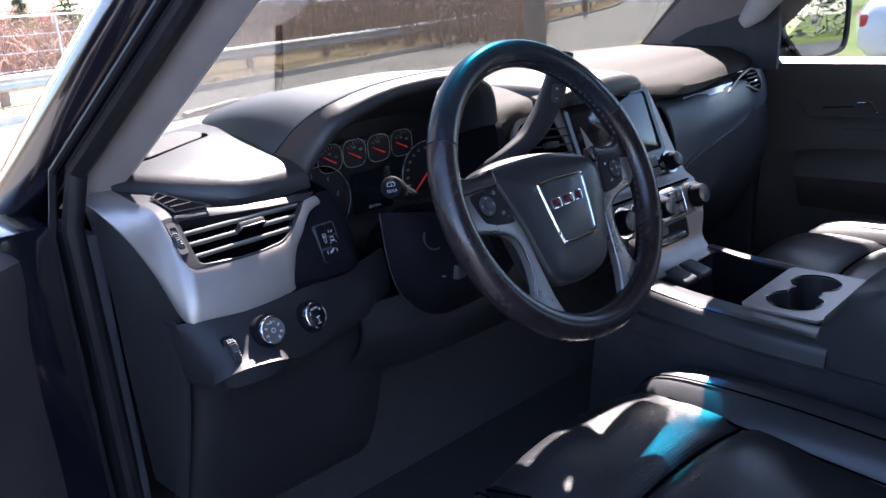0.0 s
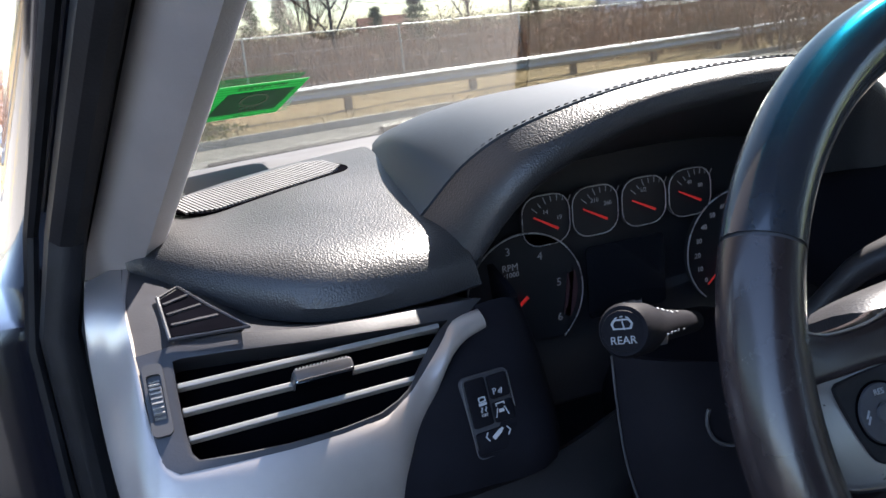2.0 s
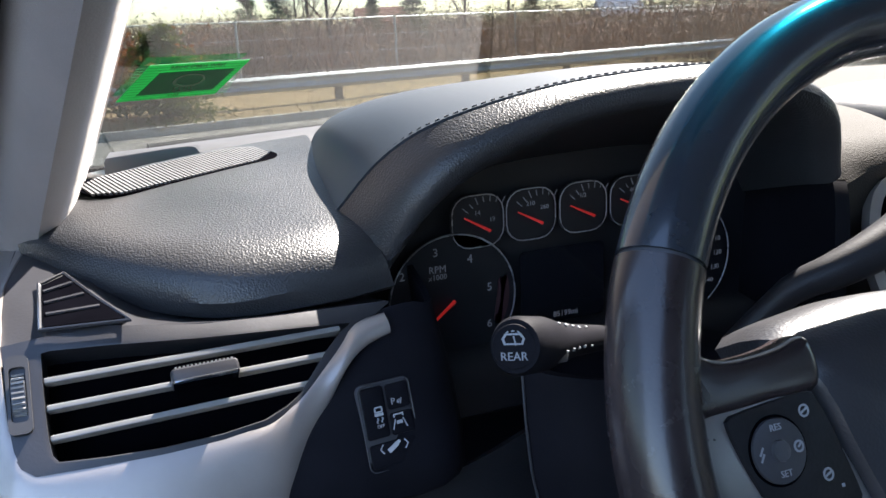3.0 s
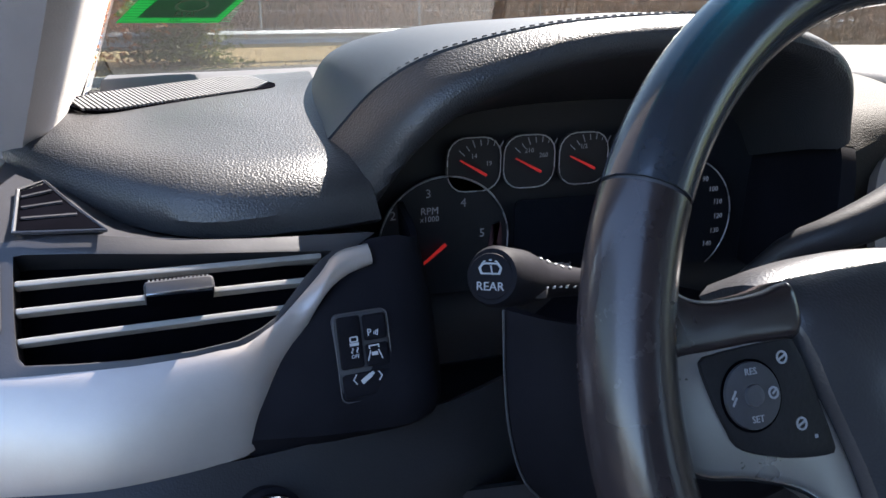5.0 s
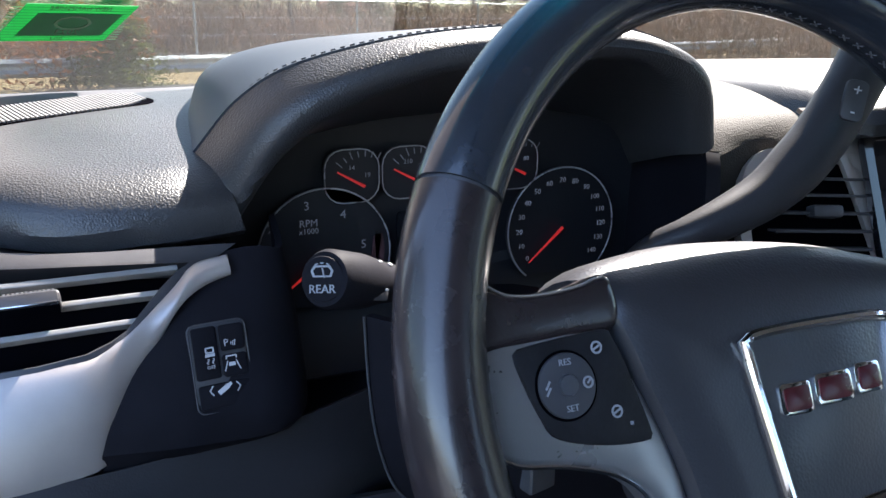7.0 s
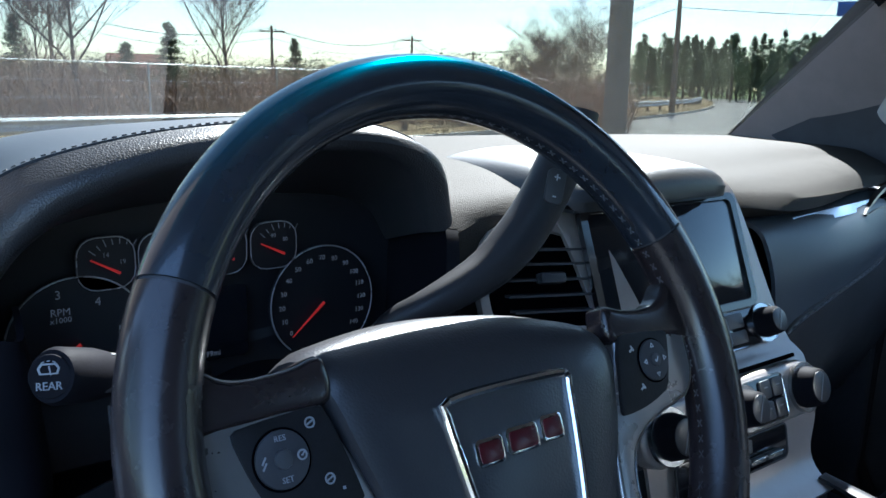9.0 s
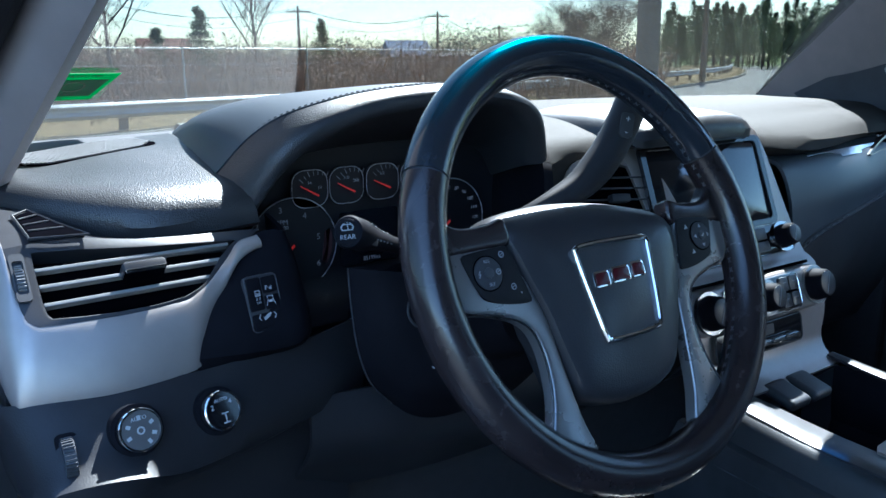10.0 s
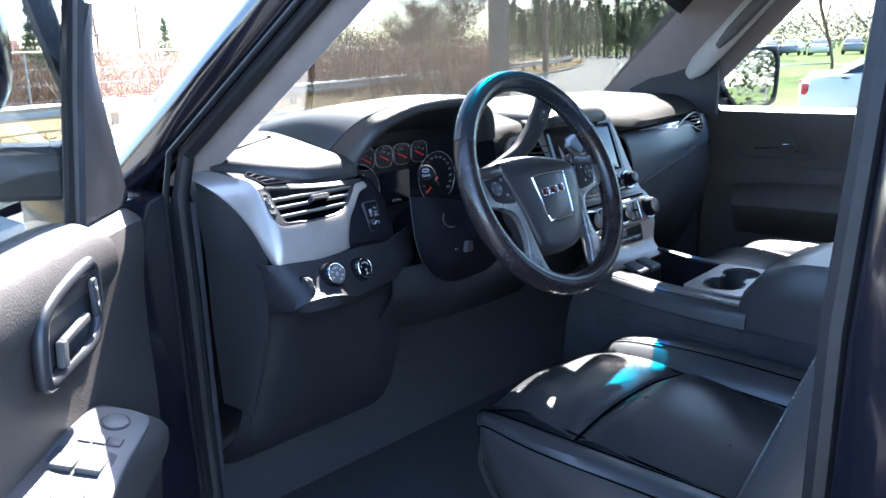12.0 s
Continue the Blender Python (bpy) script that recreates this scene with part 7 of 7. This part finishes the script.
# pull bezel with latch lever
_hm = frame_at(dd(0.050, -0.385, 1.180), DM.to_3x3() @ V((0, 1, 0)), (0, 0, 1))
HB = [(0.080, 0.046), (0.062, 0.050), (-0.010, 0.040), (-0.052, 0.026), (-0.066, 0.004), (-0.070, -0.036), (-0.060, -0.044), (0.0, -0.043), (0.056, -0.038), (0.078, -0.018), (0.084, 0.020)]
_o2 = smooth2(HB, 60)
hb = part("handle_bezel", tube([_hm @ V((x, y, 0.0)) for x, y in _o2 + _o2[:1]], 0.0085, 12), BEZEL, door, "dark satin handle surround")
part("recess", plate([(x * 0.97, y * 0.97) for x, y in _o2], 0.002, _hm @ pose(0, 0, -0.006)), PLASTIC_DARK, hb)
part("latch_lever", box((0.072, 0.011, 0.009), _hm @ pose(0.008, -0.008, 0.004, 0, 0, 6), 0.004, 3, box((0.014, 0.030, 0.010), _hm @ pose(-0.030, -0.022, 0.004, 0, 0, -8), 0.004, 3)), SWITCHPLATE, hb, "satin latch lever")
lk = part("lock_switch", plate(rounded(0.014, 0.046, 0.005), 0.006, _hm @ pose(0.066, 0.012, 0.004, 0, 0, 6), 0.002), PLASTIC, hb)
part("print", box((0.004, 0.004, 0.0004), _hm @ pose(0.066, 0.022, 0.0105), bm=box((0.004, 0.004, 0.0004), _hm @ pose(0.066, 0.004, 0.0105))), MARK, lk, smooth=0)
# armrest with switch plate
part("armrest", sheet([[dd(-0.004, y, z) for y, z in ((-0.265, 1.02), (-0.30, 1.055), (-0.40, 1.075), (-0.60, 1.09), (-1.05, 1.10))], [dd(0.03, y, z) for y, z in ((-0.265, 1.02), (-0.30, 1.050), (-0.40, 1.056), (-0.60, 1.062), (-1.05, 1.07))], [dd(0.085, y, z) for y, z in ((-0.265, 1.015), (-0.30, 1.030), (-0.40, 1.034), (-0.60, 1.038), (-1.05, 1.05))], [dd(0.105, y, z) for y, z in ((-0.265, 0.99), (-0.30, 0.995), (-0.40, 1.0), (-0.60, 1.005), (-1.05, 1.02))], [dd(0.08, y, z) for y, z in ((-0.265, 0.94), (-0.30, 0.93), (-0.40, 0.92), (-0.60, 0.92), (-1.05, 0.93))], [dd(0.0, y, z) for y, z in ((-0.265, 0.92), (-0.30, 0.90), (-0.40, 0.88), (-0.60, 0.88), (-1.05, 0.88))]], 0.008, 26, 24), DOORSKIN, door, "padded door armrest")
_pm2 = frame_at(dd(0.072, -0.435, 1.0420), DM.to_3x3() @ V((1, 0, -0.22)), DM.to_3x3() @ V((0, 1, 0.10)))
sp = part("switch_plate", plate(smooth2([(0.036, 0.095), (0.0, 0.105), (-0.030, 0.095), (-0.040, 0.05), (-0.046, -0.02), (-0.050, -0.11), (0.042, -0.11), (0.042, 0.0), (0.041, 0.06)], 50), 0.006, _pm2, 0.003, 3), SWITCHPLATE, door, "satin grey window switch plate")
part("mirror_dial", band(disc(0.0165, 36, 0.004, 0.072), disc(0.0150, 36, 0.004, 0.072), 0.0012, _pm2 @ pose(0, 0, 0.006)), PLASTIC_DARK, sp)
part("dial_cap", plate(disc(0.0145, 36, 0.004, 0.072), 0.002, _pm2 @ pose(0, 0, 0.006), 0.001), SWITCHPLATE, sp)
for x in (-0.014, 0.002, 0.018):
    part("mirror_button", plate(rounded(0.0145, 0.015, 0.001), 0.0022, _pm2 @ pose(x, 0.033, 0.006), 0.0006), SWITCHPLATE, sp)
for y in (-0.010, -0.064):
    part("switch_well", plate(rounded(0.066, 0.046, 0.008), 0.0006, _pm2 @ pose(-0.004, y, 0.0062)), PLASTIC_DARK, sp)
    for x in (-0.018, 0.010):
        part("window_switch", box((0.026, 0.030, 0.007), _pm2 @ pose(x, y - 0.005, 0.007, -10), 0.003, 3), SWITCHPLATE, sp)
# window frame, sail and mirror
FR = [dd(-0.03, -0.005, 1.25), dd(-0.02, -0.10, 1.40), dd(0.03, -0.36, 1.62), dd(0.085, -0.60, 1.76), dd(0.10, -0.85, 1.79), dd(0.09, -1.08, 1.76)]
part("window_frame", tube(FR, 0.024, 8, squash=0.6), PLASTIC, door, "black window frame")
part("rear_frame", tube([dd(0.09, -1.08, 1.76), dd(-0.02, -1.12, 1.25)], 0.022, 8), PLASTIC, door)
part("sail_panel", sheet([[dd(-0.010, -0.012, 1.250), dd(-0.008, -0.10, 1.252), dd(-0.006, -0.195, 1.255)], [dd(-0.004, -0.06, 1.34), dd(-0.002, -0.12, 1.34), dd(0.0, -0.195, 1.345)], [dd(0.012, -0.14, 1.45), dd(0.014, -0.16, 1.45), dd(0.016, -0.195, 1.46)], [dd(0.035, -0.185, 1.53), dd(0.036, -0.19, 1.53), dd(0.037, -0.198, 1.53)]], 0.012, 10, 14), PLASTIC, door, "black mirror sail panel")
part("division_post", tube([dd(-0.004, -0.205, 1.24), dd(0.016, -0.205, 1.42), dd(0.04, -0.215, 1.56), dd(0.05, -0.30, 1.64)], 0.014, 8), PLASTIC, door)
part("glass_run", tube([dd(0.0, -0.225, 1.255), dd(0.018, -0.225, 1.42), dd(0.042, -0.235, 1.56)], 0.006, 6), RUBBER, door)
part("window_glass", sheet([[dd(-0.010, -0.215, 1.24), dd(-0.010, -1.1, 1.24)], [dd(0.012, -0.215, 1.40), dd(0.012, -1.1, 1.40)], [dd(0.05, -0.33, 1.65), dd(0.06, -1.09, 1.66)], [dd(0.08, -0.6, 1.74), dd(0.08, -1.07, 1.75)]], 0.004, 8, 8), GLASS_SIDE, door).visible_shadow = False


def wing_mirror(owner, m, sgn):
    """A door mirror: painted shell, glass facing back, short arm."""
    form = smooth2([(-sgn * x, z) for x, z in ((-0.118, 0.020), (-0.119, 0.070), (-0.108, 0.093), (-0.07, 0.098), (0.06, 0.099), (0.105, 0.094), (0.122, 0.070), (0.124, 0.02), (0.116, -0.055), (0.100, -0.080), (0.06, -0.090), (-0.02, -0.099), (-0.045, -0.094), (-0.075, -0.062), (-0.108, -0.022))], 60)
    rings = [[m @ V((x * k, yy, z * k)) for x, z in form] for yy, k in ((0.0, 0.98), (0.02, 1.03), (0.055, 1.0), (0.09, 0.84), (0.11, 0.5))]
    shell_part = part("mirror_shell", loft(rings), PAINT, owner, "black painted mirror housing")
    part("mirror_rim", band(form, [(x * 0.93, z * 0.92) for x, z in form], 0.010, m @ pose(0, 0, 0, 90)), PLASTIC_DARK, shell_part)
    part("mirror_glass", plate([(x * 0.94, z * 0.93) for x, z in form], 0.002, m @ pose(0, 0.006, 0, 90) @ pose(0, 0, 0.008)), MIRROR, shell_part, "mirror glass")
    part("mirror_arm", box((0.15, 0.08, 0.075), m @ pose(sgn * 0.115, 0.05, -0.125 if sgn > 0 else -0.085), 0.02, 3), PLASTIC, shell_part)


wing_mirror(door, frame_at(dd(-0.215, -0.16, 1.44), DM.to_3x3() @ V((1, -0.05, 0)), DM.to_3x3() @ V((0, 1, 0))), 1)

# ---- passenger's door, shut ----
pdoor = thing("passenger_door", (1.29, -0.2, 0.5), "closed passenger door with dark grained trim", "car door")
YP = (0.42, 0.2, -0.1, -0.62)
part("door_lining", sheet([[(1.31, y, 1.245) for y in YP], [(1.285, y, 1.262) for y in YP], [(1.268, y, 1.245) for y in YP], [(1.272, y, 1.20) for y in YP], [(1.282, y, 1.12) for y in YP], [(1.274, y, 1.05) for y in YP], [(1.285, y, 0.8) for y in YP], [(1.29, y, 0.5) for y in YP]], 0.012, 16, 34), DOORSKIN, pdoor, "grained dark door lining")
part("door_skin", sheet([[(1.37, y, 1.25) for y in YP], [(1.41, y, 1.1) for y in YP], [(1.42, y, 0.8) for y in YP], [(1.37, y, 0.45) for y in YP]], 0.015, 10, 10), PAINT, pdoor)
# lighter grey than the black door: the sky glare is put into its colour
part("waist_sill", box((0.085, 1.04, 0.02), pose(1.335, -0.10, 1.248), 0.006), SWITCHPLATE, pdoor, "window ledge, its grey standing in for sky glare on black")
_ph = frame_at((1.272, 0.165, 1.165), (0, -1, 0), (0, 0, 1))
ph = part("handle_bezel", band(smooth2([(-0.11, 0.035), (0.07, 0.035), (0.095, 0.02), (0.12, -0.02), (0.11, -0.035), (-0.07, -0.04), (-0.10, -0.02)], 50), smooth2([(-0.098, 0.026), (0.066, 0.026), (0.085, 0.014), (0.106, -0.018), (0.10, -0.026), (-0.065, -0.03), (-0.09, -0.015)], 50), 0.008, _ph), PLASTIC, pdoor)
part("latch_lever", tube([_ph @ V(p) for p in ((-0.045, -0.010, 0.012), (0.030, -0.004, 0.014), (0.036, 0.004, 0.013), (0.066, 0.006, 0.012), (0.078, -0.016, 0.010))], 0.0028, 8), CHROME, ph, "chrome latch lever")
part("armrest", sheet([[(1.282, y, z) for y, z in ((0.28, 1.04), (0.1, 1.06), (-0.6, 1.08))], [(1.22, y, z) for y, z in ((0.25, 1.02), (0.1, 1.03), (-0.6, 1.05))], [(1.20, y, z) for y, z in ((0.24, 0.99), (0.1, 0.99), (-0.6, 1.01))], [(1.28, y, z) for y, z in ((0.26, 0.90), (0.1, 0.90), (-0.6, 0.90))]], 0.008, 14, 14), DOORSKIN, pdoor)
part("lining_crease", tube([(1.272, 0.30, 1.085), (1.270, 0.15, 1.105), (1.270, -0.2, 1.11)], 0.0025, 6), PLASTIC_DARK, pdoor)
part("sail_panel", sheet([[(1.295, 0.47, 1.245), (1.295, 0.40, 1.245), (1.297, 0.351, 1.245)], [(1.285, 0.38, 1.32), (1.285, 0.34, 1.32), (1.287, 0.351, 1.32)], [(1.262, 0.27, 1.42), (1.262, 0.26, 1.42), (1.262, 0.351, 1.42)], [(1.235, 0.17, 1.50), (1.235, 0.165, 1.50), (1.235, 0.333, 1.50)]], 0.02, 10, 12), PLASTIC_DARK, pdoor, "black mirror sail panel")
part("inner_sail", sheet([
    [(1.122, 0.540, 1.328), (1.118, 0.41, 1.388), (1.112, 0.268, 1.452)],
    [(1.124, 0.50, 1.300), (1.122, 0.39, 1.330), (1.118, 0.258, 1.370)],
    [(1.128, 0.456, 1.268), (1.126, 0.37, 1.264), (1.122, 0.262, 1.262)],
], 0.012, 12, 12), PLASTIC_DARK, pdoor, "black inner sail trim at the pillar foot")
part("window_glass", sheet([[(1.33, 0.40, 1.25), (1.33, -0.62, 1.25)], [(1.12, -0.1, 1.72), (1.10, -0.62, 1.75)]], 0.004, 8, 6), GLASS_SIDE, pdoor).visible_shadow = False
wing_mirror(pdoor, frame_at((1.515, 0.352, 1.338), (0.93, -0.36, 0.0), (0.36, 0.93, -0.035)), -1)

# ---- windscreen sticker and wipers ----
_A, _B, _C = glass_at(-0.343, 1.356), glass_at(-0.258, 1.355), glass_at(-0.226, 1.395)
_em3 = frame_at((_A + _C) / 2, _B - _A, _C - _B)
STK = [(-0.056, -0.026), (0.040, -0.026), (0.056, 0.026), (-0.040, 0.026)]
stk = tagged(part("windscreen_sticker", plate(STK, 0.0005, _em3), STICKER), "bright green inspection sticker on the windscreen", "sticker")
part("print_block", plate([(-0.040, -0.018), (0.034, -0.018), (0.045, 0.014), (-0.028, 0.014)], 0.0003, _em3 @ pose(0, 0, 0.0006)), STICKER_DARK, stk)
_b = bmesh.new()
for i in range(13):
    box((0.105, 0.0007, 0.0002), _em3 @ pose(0.0002 * (i - 6), -0.024 + 0.0038 * i, 0.0005), bm=_b)
part("print_screen", _b, STICKER_DARK, stk, "", 0)
_mirror = _em3 @ Matrix.Diagonal((-1, 1, 1, 1))  # it is read from outside
_b = words("NEW HAMPSHIRE", 0.0068, _mirror @ pose(-0.006, 0.0212, 0.0008), 0.0003)
words("2023", 0.0110, _mirror @ pose(-0.002, -0.0120, 0.0011), 0.0003, _b)
words("2023", 0.0060, _mirror @ pose(0.004, -0.0218, 0.0008), 0.0003, _b)
band(smooth2([(0.016 * math.cos(t) + 0.004, 0.010 * math.sin(t) + 0.001) for t in (i * 0.5 for i in range(13))], 30), smooth2([(0.013 * math.cos(t) + 0.004, 0.0075 * math.sin(t) + 0.001) for t in (i * 0.5 for i in range(13))], 30), 0.0003, _em3 @ pose(0, 0, 0.0009), _b)
part("print_mark", _b, shader("black_film_print", (0.01, 0.10, 0.03), 0.6, vary=0.1, scale=40), stk, "dark mirrored lettering", 0)
for x0, x1 in ((0.18, -0.32), (0.72, 0.16)):
    w = thing("wiper", (x0, foot(x0) + 0.06, 1.28), "black windscreen wiper at rest", "wiper", "wipers")
    p0, p1 = V((x0, foot(x0) + 0.055, 1.292)), V((x1, foot(x1) + 0.03, 1.300))
    part("arm", tube([p0, p0.lerp(p1, 0.3) + V((0, 0, 0.018)), p0.lerp(p1, 0.55) + V((0, 0, 0.010))], 0.006, 6), PLASTIC, w)
    part("blade", tube([p0.lerp(p1, 0.12), p0.lerp(p1, 0.55) + V((0, 0.004, 0.004)), p1], 0.005, 6), RUBBER, w)
